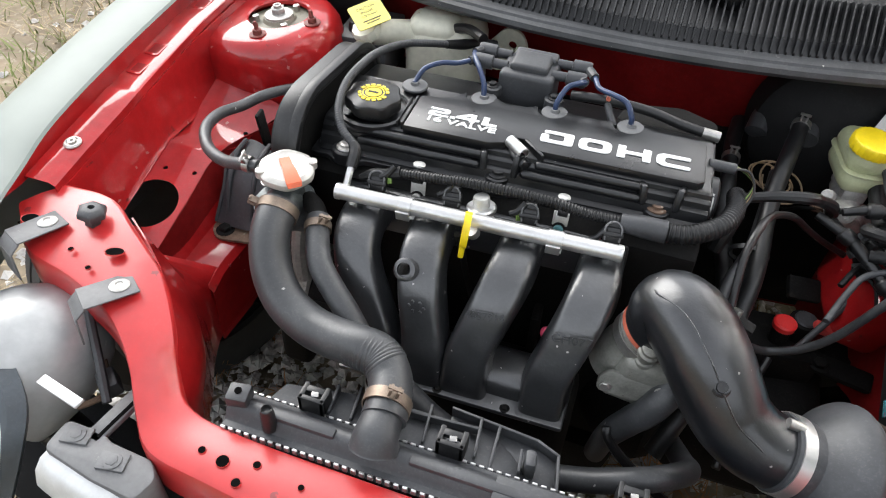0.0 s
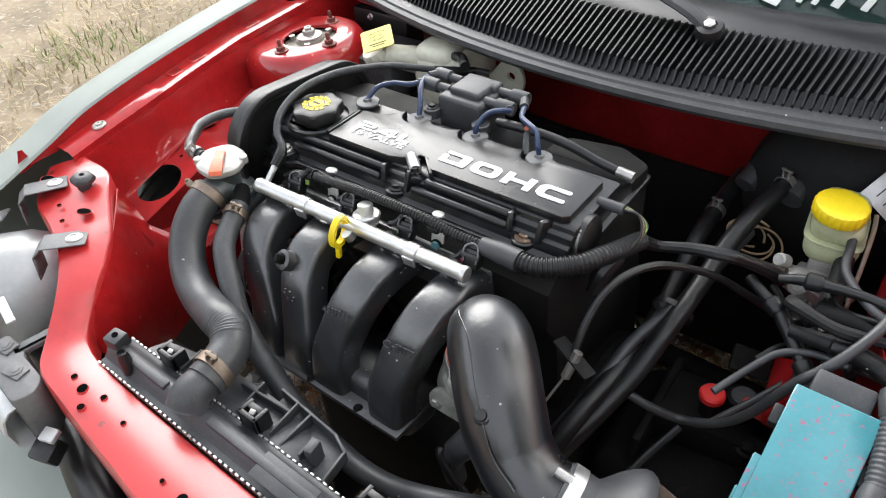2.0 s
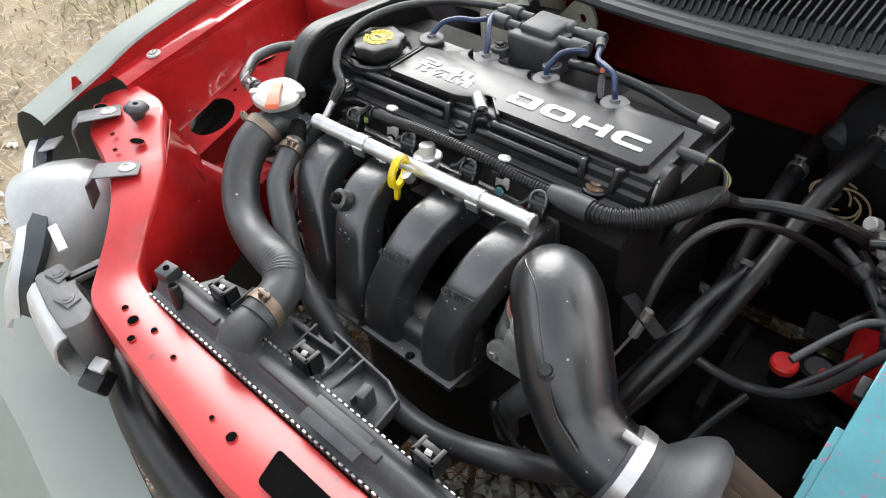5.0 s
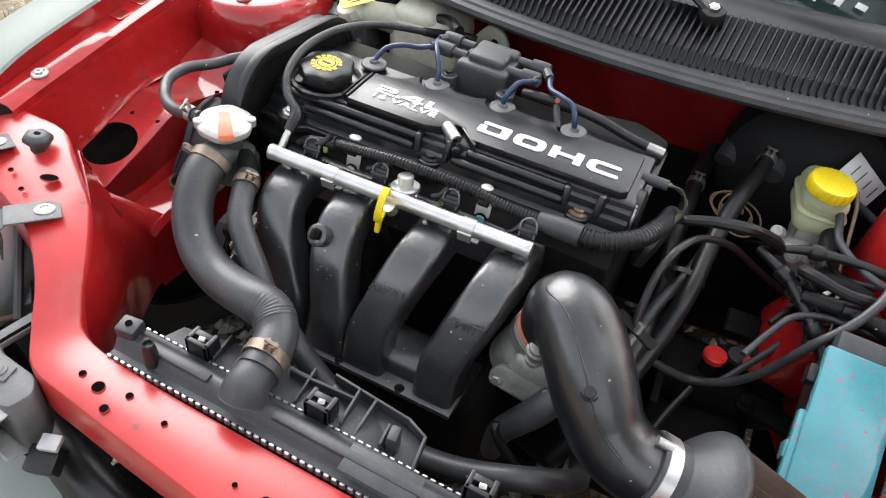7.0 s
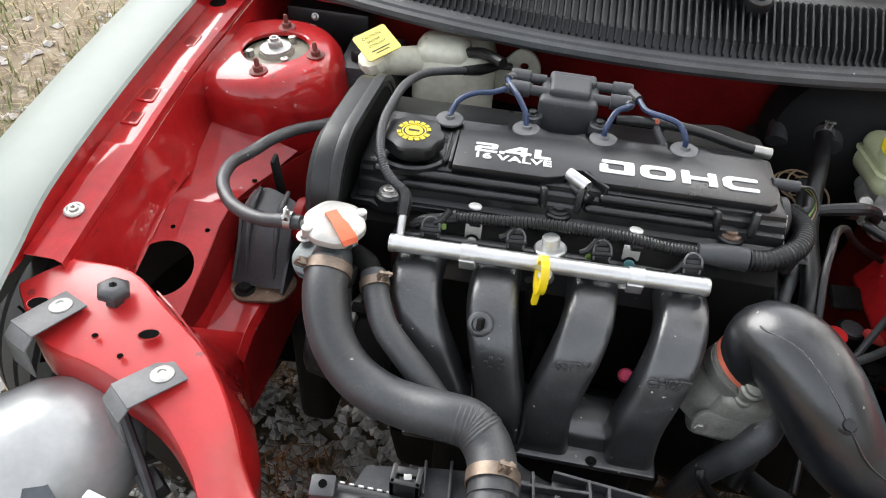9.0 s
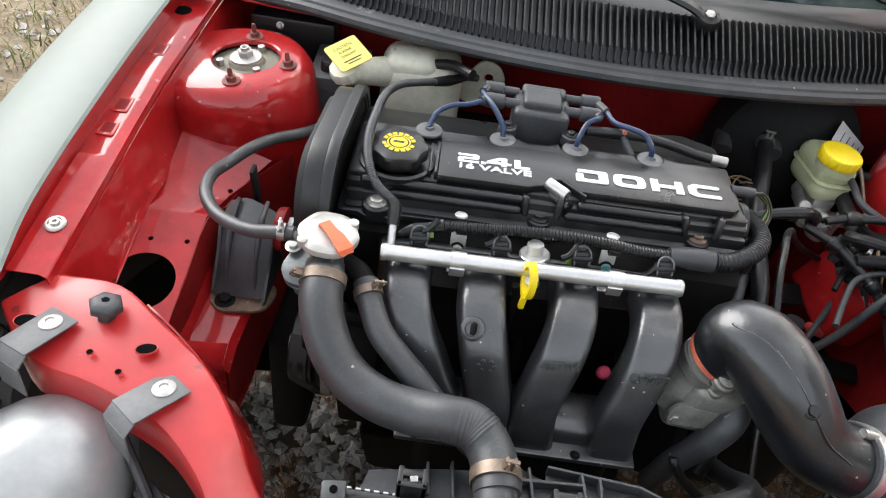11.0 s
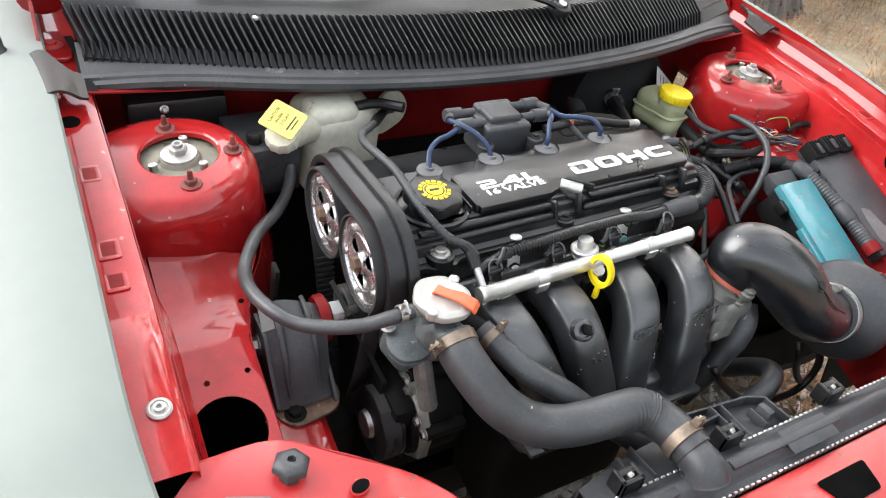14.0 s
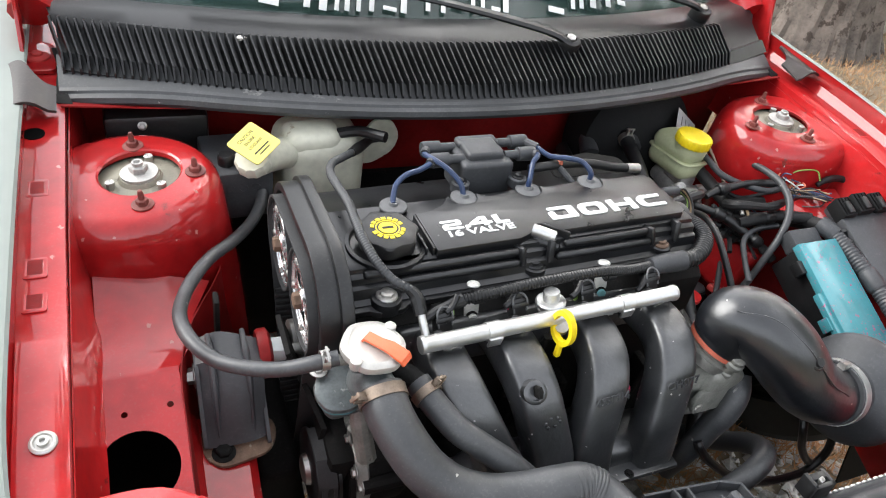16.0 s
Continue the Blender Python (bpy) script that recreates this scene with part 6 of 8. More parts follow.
part("sleeve", hose(BR, 0.0052, sides=12, ribs=0.0004, rib_len=0.003), GREY_PLASTIC, br)
part("heat_wrap", hose(BR[1:4], [0.0062, 0.0082, 0.0066], sides=12), PLASTIC, br, "black heat wrap")
part("connector", hose([(-0.277, -0.288, 0.851), (-0.271, -0.296, 0.845), (-0.270, -0.312, 0.833)], [0.0062, 0.0082, 0.0070], sides=10), PLASTIC, br, "black quick connector")
part("fitting", hose([(-0.270, -0.311, 0.834), (-0.269, -0.330, 0.819)], 0.0046, sides=12), ALU, br)
dp = thing("dipstick", (-0.115, -0.345, 0.80), "yellow ring-handled oil dipstick", "dipstick")
m = at((-0.110, -0.352, 0.8175), (-1, -0.20, 0.10), (0.1, 0.35, 1))
ring = turned([(0.0125, -0.004), (0.0175, -0.004), (0.0175, 0.004), (0.0125, 0.004)], m @ Matrix.Diagonal((1.25, 1, 1, 1)), n=28)
box(ring, (0.022, 0.007, 0.007), m @ moved((-0.028, 0.004, 0)) @ Matrix.Rotation(radians(-15), 4, "Z"), bevel=0.002)
part("handle", ring, YELLOW, dp)
part("tube", hose([(-0.122, -0.344, 0.800), (-0.118, -0.335, 0.770), (-0.115, -0.31, 0.70), (-0.11, -0.28, 0.62)], 0.0045, sides=10), DARK, dp)
part("tube_collar", hose([(-0.106, -0.344, 0.812), (-0.103, -0.340, 0.803)], 0.008, sides=12), STEEL, dp)

# intake manifold
man = thing("intake_manifold", (-0.08, -0.40, 0.60), "black painted cast intake manifold with four curved runners", "intake manifold")


def runner(x, xl, wid=0.056):
    """One curved runner of rounded oblong section, from the head to the plenum."""
    path = smooth_path([(x, -0.285, 0.770), (x, -0.315, 0.776), (x, -0.342, 0.778), (x + 0.10 * (xl - x), -0.370, 0.771), (x + 0.35 * (xl - x), -0.392, 0.750), (x + 0.70 * (xl - x), -0.408, 0.718), (xl, -0.420, 0.688), (xl, -0.427, 0.655), (xl, -0.428, 0.630)], 6)
    bm = bmesh.new()
    rings = []
    for i, p in enumerate(path):
        d = (path[min(i + 1, len(path) - 1)] - path[max(i - 1, 0)]).normalized()
        up = V(1, 0, 0).cross(d).normalized()
        f = i / (len(path) - 1)
        flare = max(0.0, (f - 0.66) / 0.34) ** 2
        w, h = wid / 2 * (0.96 + 0.10 * math.sin(f * math.pi) + (0.34 if xl < 0 else 0.10) * flare), 0.0215
        ring = []
        for k in range(24):
            a = 2 * math.pi * k / 24
            c, s = math.cos(a), math.sin(a)
            side, rise = math.copysign(abs(c) ** 0.38, c), math.copysign(abs(s) ** 0.42, s)
            ring.append(bm.verts.new(p + V(1, 0, 0) * w * side * (1.0 if rise > 0 else 0.9) + up * h * rise * (1.0 - 0.10 * side * side * (rise > 0))))
        rings.append(ring)
    for a, b in zip(rings, rings[1:]):
        for k in range(24):
            bm.faces.new((a[k], a[(k + 1) % 24], b[(k + 1) % 24], b[k]))
    bm.faces.new(rings[0][::-1])
    bm.faces.new(rings[-1])
    return bm


RUN = []
for x, xl in zip((-0.245, -0.157, -0.050, 0.047), (-0.195, -0.132, -0.077, 0.020)):
    RUN.append(part("runner", runner(x, xl), MANIFOLD, man, "black sprayed cast runner"))
part("head_flange", block((0.36, 0.016, 0.06), pose(-0.106, -0.289, 0.765, -8, 0, 2), bevel=0.005), MANIFOLD, man)
pb = block((0.280, 0.070, 0.070), pose(-0.092, -0.400, 0.628, -3, -1.5, 0), bevel=0.022, seg=4)
part("plenum", pb, MANIFOLD, man, "grimy black cast plenum chamber")
part("plenum_ledge", block((0.285, 0.094, 0.008), pose(-0.092, -0.409, 0.634, -2, -1.5, 0), bevel=0.003), MANIFOLD, man, "thin cast seam flange")
for x in (-0.21, -0.105, -0.02):
    hex_bolt(man, (x, -0.449, 0.6385 + 0.026 * (x + 0.086)), (0, 0, 1), r=0.0042, h=0.004, mat=DARK)
kn = turned([(0.0135, 0), (0.0135, 0.012), (0.010, 0.014), (0.0085, 0.014), (0.008, 0.010), (0, 0.010)], at((-0.163, -0.397, 0.776), (-0.15, -0.75, 0.65)), n=20)
part("vacuum_port", kn, MANIFOLD, RUN[1])
part("port_screw", block((0.006, 0.013, 0.016), at((-0.164, -0.409, 0.788), (-0.15, -0.75, 0.65)), bevel=0.002), DARK, RUN[1])
for k in range(6):
    a = k * 1.05
    part("raised_dot", turned([(0.0022, -0.001), (0.0020, 0.0012), (0, 0.0016)], at((-0.143 + 0.009 * math.cos(a), -0.4245, 0.748 + 0.009 * math.sin(a)), (0, -1, 0.35)), n=8), MANIFOLD, RUN[1])
cn = at((-0.085, -0.4205, 0.7500), (0, -0.93, 0.36), (1, 0.0, 0.12))
part("cast_number", lettering("4557914", 0.010, cn, 0.0016, wide=0.9, bold=0.01), GREY_PLASTIC, RUN[2], "raised cast numerals 4557914")
cn = at((0.014, -0.4205, 0.7510), (0, -0.93, 0.36), (1, 0.0, 0.10))
part("cast_letters", lettering("CH077", 0.010, cn, 0.0016, wide=1.1, bold=0.01), GREY_PLASTIC, RUN[3], "raised cast characters CH077")

# throttle body, intake tube and filter
th = part("throttle_body", block((0.062, 0.062, 0.090), pose(0.116, -0.378, 0.702, 10, 14, 5), bevel=0.012, seg=3), CAST, man, "grey cast throttle body")
AX = V(0.36, -0.06, 0.93).normalized()
tb0 = V(0.119, -0.374, 0.764)
part("bore", turned([(0.033, -0.085), (0.034, -0.05), (0.032, -0.03), (0.032, -0.018), (0.035, -0.016), (0.035, -0.010), (0.032, -0.008), (0.032, 0.006), (0, 0.006)], at(tb0, AX), n=32), CAST, th)
part("red_ring", turned([(0.0330, -0.003), (0.0372, -0.003), (0.0372, 0.003), (0.0330, 0.003)], at(tb0, AX) @ moved((0, 0, -0.001)), n=36), ORANGE_RING, th, "orange-red silicone ring")
part("hose_band", turned([(0.033, -0.006), (0.0362, -0.006), (0.0362, 0.006), (0.033, 0.006)], at(tb0, AX) @ moved((0, 0, -0.020)), n=36), STEEL, th, "steel band clamp")
vs = turned([(0.011, -0.03), (0.011, 0.0), (0.009, 0.002), (0.009, 0.012), (0.0125, 0.013), (0.0125, 0.019), (0.010, 0.021), (0.010, 0.026), (0.006, 0.028), (0, 0.028)], at((0.117, -0.405, 0.747), (0.1, -0.25, 1)), n=20)
part("idle_valve", vs, CAST, th, "stubby grey valve")
part("lower_elbow", hose([(0.158, -0.395, 0.715), (0.150, -0.412, 0.698), (0.136, -0.420, 0.672), (0.124, -0.420, 0.650), (0.105, -0.422, 0.612), (0.098, -0.41, 0.55)], [0.018, 0.018, 0.017, 0.016, 0.0145, 0.014], sides=14), RUBBER, th, "black rubber elbow")
part("cast_flange", sheet_mesh([outline([(-0.045, -0.020), (0.045, -0.020), (0.050, 0.0), (0.040, 0.016), (-0.040, 0.016), (-0.050, 0.0)], 0.006)], 0.008, pose(0.116, -0.410, 0.700, 80, 8, 5) @ Matrix.Scale(0.82, 4), 0.0015), CAST, th, "cast mounting flange")
for x, z in ((0.084, 0.696), (0.146, 0.708)):
    hex_bolt(th, (x, -0.4155, z), (0, -1, 0.2), r=0.006, h=0.005, mat=STEEL)

it = thing("intake_tube", (0.19, -0.43, 0.70), "glossy black moulded air intake tube", "intake tube")
TB = [tuple(tb0 + AX * 0.002), tuple(tb0 + AX * 0.014), (0.130, -0.374, 0.800), (0.149, -0.391, 0.802), (0.172, -0.415, 0.787), (0.193, -0.433, 0.763), (0.213, -0.445, 0.741), (0.237, -0.452, 0.725), (0.262, -0.453, 0.716), (0.282, -0.452, 0.712)]
part("tube", hose(TB, [0.0375, 0.042, 0.0455, 0.046, 0.0455, 0.0445, 0.042, 0.041, 0.0405, 0.040], sides=32, per=7), TUBE, it)
seam = smooth_path([(0.128, -0.370, 0.800), (0.149, -0.391, 0.802), (0.172, -0.415, 0.787), (0.193, -0.433, 0.763), (0.213, -0.445, 0.741), (0.237, -0.452, 0.725)], 6)
sb = []
for a, b in zip(seam, seam[1:]):
    d = (b - a).normalized()
    n_ = (V(-0.05, -0.70, 0.70) - d * V(-0.05, -0.70, 0.70).dot(d)).normalized()
    sb.append(tuple(a + n_ * 0.0450))
part("mould_seam", sweep(bmesh.new(), sb, 0.0011, sides=6, straight=True), TUBE, it)
part("rivet", turned([(0.0105, -0.004), (0.0105, 0.0025), (0.0085, 0.004), (0.0065, 0.003), (0.0055, 0.0075), (0, 0.0075)], at((0.1865, -0.4580, 0.7975), (0.02, -0.62, 0.78)), n=18), PLASTIC, it, "black round plug")

ft = thing("air_filter", (0.36, -0.40, 0.60), "cone air filter with a grey rubber collar and pleated element", "air filter")
FA = V(0.88, 0.12, -0.30).normalized()
f0 = V(0.284, -0.452, 0.712)
fm = at(f0, FA)
part("collar", turned([(0.0415, -0.024), (0.0425, -0.022), (0.0425, 0.006), (0.047, 0.010), (0.060, 0.020), (0.070, 0.030), (0.0755, 0.038), (0.0765, 0.044), (0.074, 0.050), (0.070, 0.052), (0, 0.052)], fm, n=48), GREY_PLASTIC, ft, "grey-black rubber collar")
cb = turned([(0.0425, -0.020), (0.0440, -0.020), (0.0440, -0.006), (0.0425, -0.006)], fm, n=44)
cl = part("clamp_band", cb, ALU, ft, "slotted stainless clamp band")
part("clamp_screw", hose([(0.262, -0.448, 0.7610), (0.279, -0.446, 0.7560)], 0.0055, sides=12), STEEL, cl)
part("clamp_slot", block((0.004, 0.022, 0.0012), fm @ Matrix.Rotation(radians(128), 4, "Z") @ moved((0.0442, 0, -0.013)) @ pose(0, 0, 0, 0, 90, 0), bevel=0.0004), HOLE, cl)
pleats = bmesh.new()
lathe(pleats, [(0.068, 0.050), (0.055, 0.150), (0.053, 0.152), (0, 0.152)], fm, n=240, wave=0.05, lobes=40)
part("pleats", pleats, PAPER, ft, "brown pleated element")
part("end_cap", turned([(0.056, 0.148), (0.058, 0.152), (0.057, 0.166), (0.052, 0.170), (0, 0.170)], fm, n=36), GREY_PLASTIC, ft)


# ---- radiator and front end ----
rad = thing("radiator", (0.02, -0.597, 0.30), "radiator with a black plastic top tank and crimped metal edge", "radiator")
X0, X1 = -0.288, 0.318
tank_prof = [(-0.6185, 0.706), (-0.6185, 0.7125), (-0.612, 0.7135), (-0.608, 0.718), (-0.604, 0.726), (-0.598, 0.7295), (-0.592, 0.7295), (-0.586, 0.725), (-0.582, 0.717), (-0.578, 0.7135), (-0.5735, 0.7125), (-0.5735, 0.706)]
tank = part("top_tank", extruded(tank_prof, X0, X1, bevel=0.004), GREY_PLASTIC, rad, "faded black plastic tank")
part("core", block((X1 - X0 - 0.01, 0.032, 0.38), moved(((X0 + X1) / 2, -0.596, 0.515)), bevel=0.002), DARK, rad, "dark finned core")
part("header_gasket", block((X1 - X0 + 0.004, 0.050, 0.005), moved(((X0 + X1) / 2, -0.596, 0.7035)), bevel=0.001), PLASTIC, rad)
n = 66
for yy in (-0.6200, -0.5722):
    for i in range(n):
        x = X0 + 0.004 + (X1 - X0 - 0.008) * i / (n - 1)
        part("crimp_tab", block((0.0058, 0.0028, 0.0085), pose(x, yy, 0.7095, 0, 0, 0), bevel=0.0007, seg=1), ALU, rad, smooth=False)
part("inlet_neck", hose([(-0.123, -0.598, 0.727), (-0.1235, -0.590, 0.738), (-0.1245, -0.573, 0.7405), (-0.1255, -0.548, 0.7435)], [0.026, 0.0225, 0.0210, 0.0210], sides=22), GREY_PLASTIC, tank)
for x0, x1 in ((-0.235, -0.165), (-0.085, 0.10)):
    part("tank_rib", block((x1 - x0, 0.012, 0.008), moved(((x0 + x1) / 2, -0.598, 0.7285)), bevel=0.003), GREY_PLASTIC, tank)
part("mount_pin", turned([(0.0085, -0.012), (0.0075, 0.012), (0.0062, 0.020), (0.005, 0.021), (0.004, 0.017), (0, 0.017)], moved((-0.236, -0.606, 0.728)), n=14), PLASTIC, tank, "black ribbed locating pin")
part("drain_block", block((0.024, 0.022, 0.018), pose(-0.277, -0.592, 0.732, 4, 0, 8), bevel=0.003), GREY_PLASTIC, tank)
part("drain_hole", turned([(0.0, 0), (0.004, 0), (0.004, 0.0012), (0, 0.0012)], pose(-0.277, -0.592, 0.7412, 4, 0, 0), n=10), HOLE, tank)
part("tank_label", block((0.080, 0.030, 0.0012), pose(0.042, -0.6015, 0.7305, 8, 0, 0), bevel=0.0004), GREY_PLASTIC, tank)


def shroud_clip(x, y=-0.571, z=0.722):
    c = block((0.030, 0.006, 0.026), moved((x, y, z)), bevel=0.0015)
    box(c, (0.006, 0.022, 0.026), moved((x - 0.012, y + 0.008, z)), bevel=0.0015)
    box(c, (0.006, 0.022, 0.026), moved((x + 0.012, y + 0.008, z)), bevel=0.0015)
    box(c, (0.020, 0.008, 0.006), moved((x, y + 0.012, z + 0.010)), bevel=0.001)
    k = part("shroud_clip", c, PLASTIC, tank, "black square retaining clip")
    part("clip_spring", block((0.008, 0.006, 0.014), pose(x + 0.001, y + 0.008, z + 0.006, 15, 0, 12), bevel=0.001), STEEL, k)


for x in (-0.205, -0.052, 0.130):
    shroud_clip(x)
fan = thing("fan_shroud", (-0.05, -0.54, 0.45), "faded black plastic fan shroud behind the radiator", "fan shroud")
part("upper_face", rows_surface([[(-0.255, -0.572, 0.712), (-0.15, -0.572, 0.712), (-0.02, -0.572, 0.712), (0.035, -0.572, 0.708)], [(-0.25, -0.545, 0.705), (-0.15, -0.528, 0.703), (-0.03, -0.526, 0.700), (0.030, -0.545, 0.690)], [(-0.24, -0.535, 0.66), (-0.15, -0.512, 0.64), (-0.03, -0.515, 0.62), (0.02, -0.535, 0.62)], [(-0.23, -0.535, 0.45), (-0.15, -0.515, 0.45), (-0.03, -0.520, 0.45), (0.01, -0.535, 0.45)]], 4, 0.003), GREY_PLASTIC, fan)
for x, y0, y1 in ((-0.190, -0.568, -0.532), (-0.165, -0.568, -0.527), (-0.085, -0.568, -0.521), (-0.030, -0.566, -0.518), (0.018, -0.566, -0.540)):
    part("rib", block((0.003, abs(y1 - y0), 0.014), pose(x, (y0 + y1) / 2, 0.709, 0, 0, 6), bevel=0.0008), GREY_PLASTIC, fan)
part("tray", sheet_mesh([outline([(-0.064, -0.571), (0.060, -0.571), (0.054, -0.532), (0.030, -0.522), (-0.066, -0.514)], 0.004)], 0.003, pose(0, 0, 0.695, 0, 0, 0), 0.0006), GREY_PLASTIC, fan, "flat tray of the shroud")
for a, b in (((0.060, -0.571), (0.054, -0.532)), ((0.054, -0.532), (0.030, -0.522)), ((0.030, -0.522), (-0.066, -0.514)), ((-0.010, -0.568), (-0.012, -0.520))):
    part("tray_rim", block((math.dist(a, b) + 0.002, 0.0032, 0.015), pose((a[0] + b[0]) / 2, (a[1] + b[1]) / 2, 0.7035, 0, 0, math.degrees(math.atan2(b[1] - a[1], b[0] - a[0]))), bevel=0.0008), GREY_PLASTIC, fan)
part("corner_post", block((0.012, 0.020, 0.050), pose(0.028, -0.552, 0.700, 0, 0, 10), bevel=0.004), GREY_PLASTIC, fan)
part("motor", turned([(0.0, -0.04), (0.05, -0.04), (0.055, -0.03), (0.055, 0.02), (0.03, 0.03), (0, 0.03)], at((-0.06, -0.50, 0.53), (0, 1, 0)), n=28), DARK, fan)
part("rail_seam", block((0.08, 0.0035, 0.012), pose(-0.07, -0.535, 0.710, 0, 0, 4), bevel=0.001), GREY_PLASTIC, fan)

rb = thing("radiator_bracket", (0.307, -0.590, 0.712), "black rubber radiator mount with a bright bolt", "bracket")
part("plate", sheet_mesh([outline([(0.285, -0.575), (0.33, -0.575), (0.345, -0.61), (0.325, -0.648), (0.305, -0.640), (0.300, -0.61), (0.283, -0.60)], 0.008)], 0.010, moved((0, 0, 0.733)), 0.002), PLASTIC, rb)
part("rubber", turned([(0.013, 0.0), (0.013, 0.014), (0.010, 0.016), (0, 0.016)], moved((0.309, -0.594, 0.735)), n=20), RUBBER, rb)
hex_bolt(rb, (0.309, -0.588, 0.750), (0, 0.2, 1), r=0.0095, h=0.007, mat=CLEAN_CAST, label="bright bolt")

# headlamp, corner lamp and bumper on the near side
hl = thing("headlamp", (-0.58, -0.58, 0.55), "loose headlamp with a silvered shell and clouded lens", "headlamp")
part("bowl", turned([(0.018, 0.115), (0.03, 0.110), (0.055, 0.090), (0.075, 0.060), (0.088, 0.02), (0.092, -0.01), (0.092, -0.03)], at((-0.585, -0.600, 0.655), (0.55, 0.75, 0.30)), n=40), REFLECTOR, hl, "silvered lamp shell")
RIM = [(-0.690, -0.552, 0.733), (-0.650, -0.572, 0.735), (-0.603, -0.596, 0.730), (-0.541, -0.628, 0.720), (-0.500, -0.662, 0.700), (-0.493, -0.698, 0.660), (-0.509, -0.725, 0.600)]
RIM_OUT = [(-0.705, -0.570, 0.733), (-0.665, -0.598, 0.737), (-0.618, -0.625, 0.732), (-0.572, -0.664, 0.714), (-0.528, -0.700, 0.692), (-0.516, -0.726, 0.655), (-0.525, -0.740, 0.600)]
EDGE = [tuple(Vector(a).lerp(Vector(b), 0.6)) for a, b in zip(RIM, RIM_OUT)]
part("housing", rows_surface([[(x - 0.010, y + 0.006, z - 0.018) for x, y, z in RIM], RIM, [((a[0] + b[0]) / 2 - 0.004, (a[1] + b[1]) / 2 - 0.002, (a[2] + b[2]) / 2 + 0.006) for a, b in zip(RIM, EDGE)], EDGE], 4, 0.003), SLATE, hl, "dark slate lamp rim")
part("lens", rows_surface([EDGE, [(x - 0.012, y - 0.010, z - 0.003) for x, y, z in EDGE], [(x - 0.026, y - 0.020, z - 0.022) for x, y, z in EDGE], [(x - 0.032, y - 0.024, z - 0.06) for x, y, z in EDGE]], 4, 0.003), LAMP_LENS, hl, "clouded plastic lens")
part("tab", block((0.060, 0.012, 0.004), pose(-0.455, -0.650, 0.729, 4, 0, -12), bevel=0.001), STICKER, hl, "silver tab")
part("tab", block((0.04, 0.03, 0.004), pose(-0.662, -0.560, 0.737, 10, -10, -40), bevel=0.001), STICKER, hl, "silver tab")
part("white_tag", block((0.022, 0.034, 0.002), pose(-0.558, -0.607, 0.732, -10, 20, -40), bevel=0.0006), LAMP_LENS, hl)
part("bulb_wire", hose([(-0.512, -0.545, 0.66), (-0.48, -0.575, 0.655), (-0.468, -0.60, 0.648), (-0.49, -0.62, 0.64)], 0.004, sides=8), RUST, hl)
part("adjuster_rod", hose([(-0.525, -0.525, 0.725), (-0.475, -0.580, 0.690), (-0.445, -0.615, 0.665)], 0.0055, sides=8), GREY_PLASTIC, hl, "grey plastic adjuster strip")
part("plug", block((0.03, 0.022, 0.022), pose(-0.462, -0.590, 0.662, 10, 0, -40), bevel=0.003), GREY_PLASTIC, hl, "grey wiring plug")

cl_ = thing("corner_lamp", (-0.43, -0.70, 0.58), "grey corner lamp with a silvered lens", "corner lamp")
part("case", sheet_mesh([outline([(-0.441, -0.667), (-0.398, -0.668), (-0.388, -0.674), (-0.335, -0.678), (-0.322, -0.692), (-0.328, -0.714), (-0.380, -0.709), (-0.442, -0.697)], 0.006)], 0.080, pose(0, 0, 0.664, 0, 0, 0), 0.004), FADED, cl_, "grey plastic lamp case")
LE = [(-0.446, -0.696, 0.694), (-0.430, -0.701, 0.698), (-0.395, -0.707, 0.699), (-0.355, -0.713, 0.698), (-0.328, -0.717, 0.690)]
part("case_ridge", rows_surface([[(x, y + 0.005, z + 0.004) for x, y, z in LE], LE, [(x, y - 0.002, z - 0.006) for x, y, z in LE]], 4, 0.002), FADED, cl_)
part("lens", rows_surface([LE, [(x - 0.002, y - 0.010, z - 0.002) for x, y, z in LE], [(x - 0.004, y - 0.020, z - 0.012) for x, y, z in LE], [(x - 0.005, y - 0.026, z - 0.032) for x, y, z in LE], [(x - 0.004, y - 0.022, z - 0.062) for x, y, z in LE], [(x, y, z - 0.072) for x, y, z in LE]], 5, 0.003), STICKER, cl_, "silvered lens")
for x, y in ((-0.421, -0.677), (-0.368, -0.690)):
    part("screw_pad", block((0.030, 0.020, 0.003), pose(x, y, 0.7055, 0, 0, 10), bevel=0.001), FADED, cl_)
    hex_bolt(cl_, (x, y, 0.707), r=0.0065, h=0.003, mat=FADED)
part("slot_bar", block((0.070, 0.020, 0.008), pose(-0.401, -0.642, 0.700, 0, 0, 80), bevel=0.002), FADED, cl_)
part("slot", block((0.062, 0.004, 0.001), pose(-0.395, -0.641, 0.7046, 0, 0, 80), bevel=0), HOLE, cl_, "dark slot", smooth=False)
part("clip_nut", block((0.022, 0.018, 0.008), pose(-0.292, -0.708, 0.655, 10, 0, 20), bevel=0.002), STICKER, cl_, "pale metal clip nut")
part("lower_bracket", block((0.034, 0.030, 0.024), pose(-0.296, -0.718, 0.632, 20, 0, 20), bevel=0.004), PLASTIC, cl_)

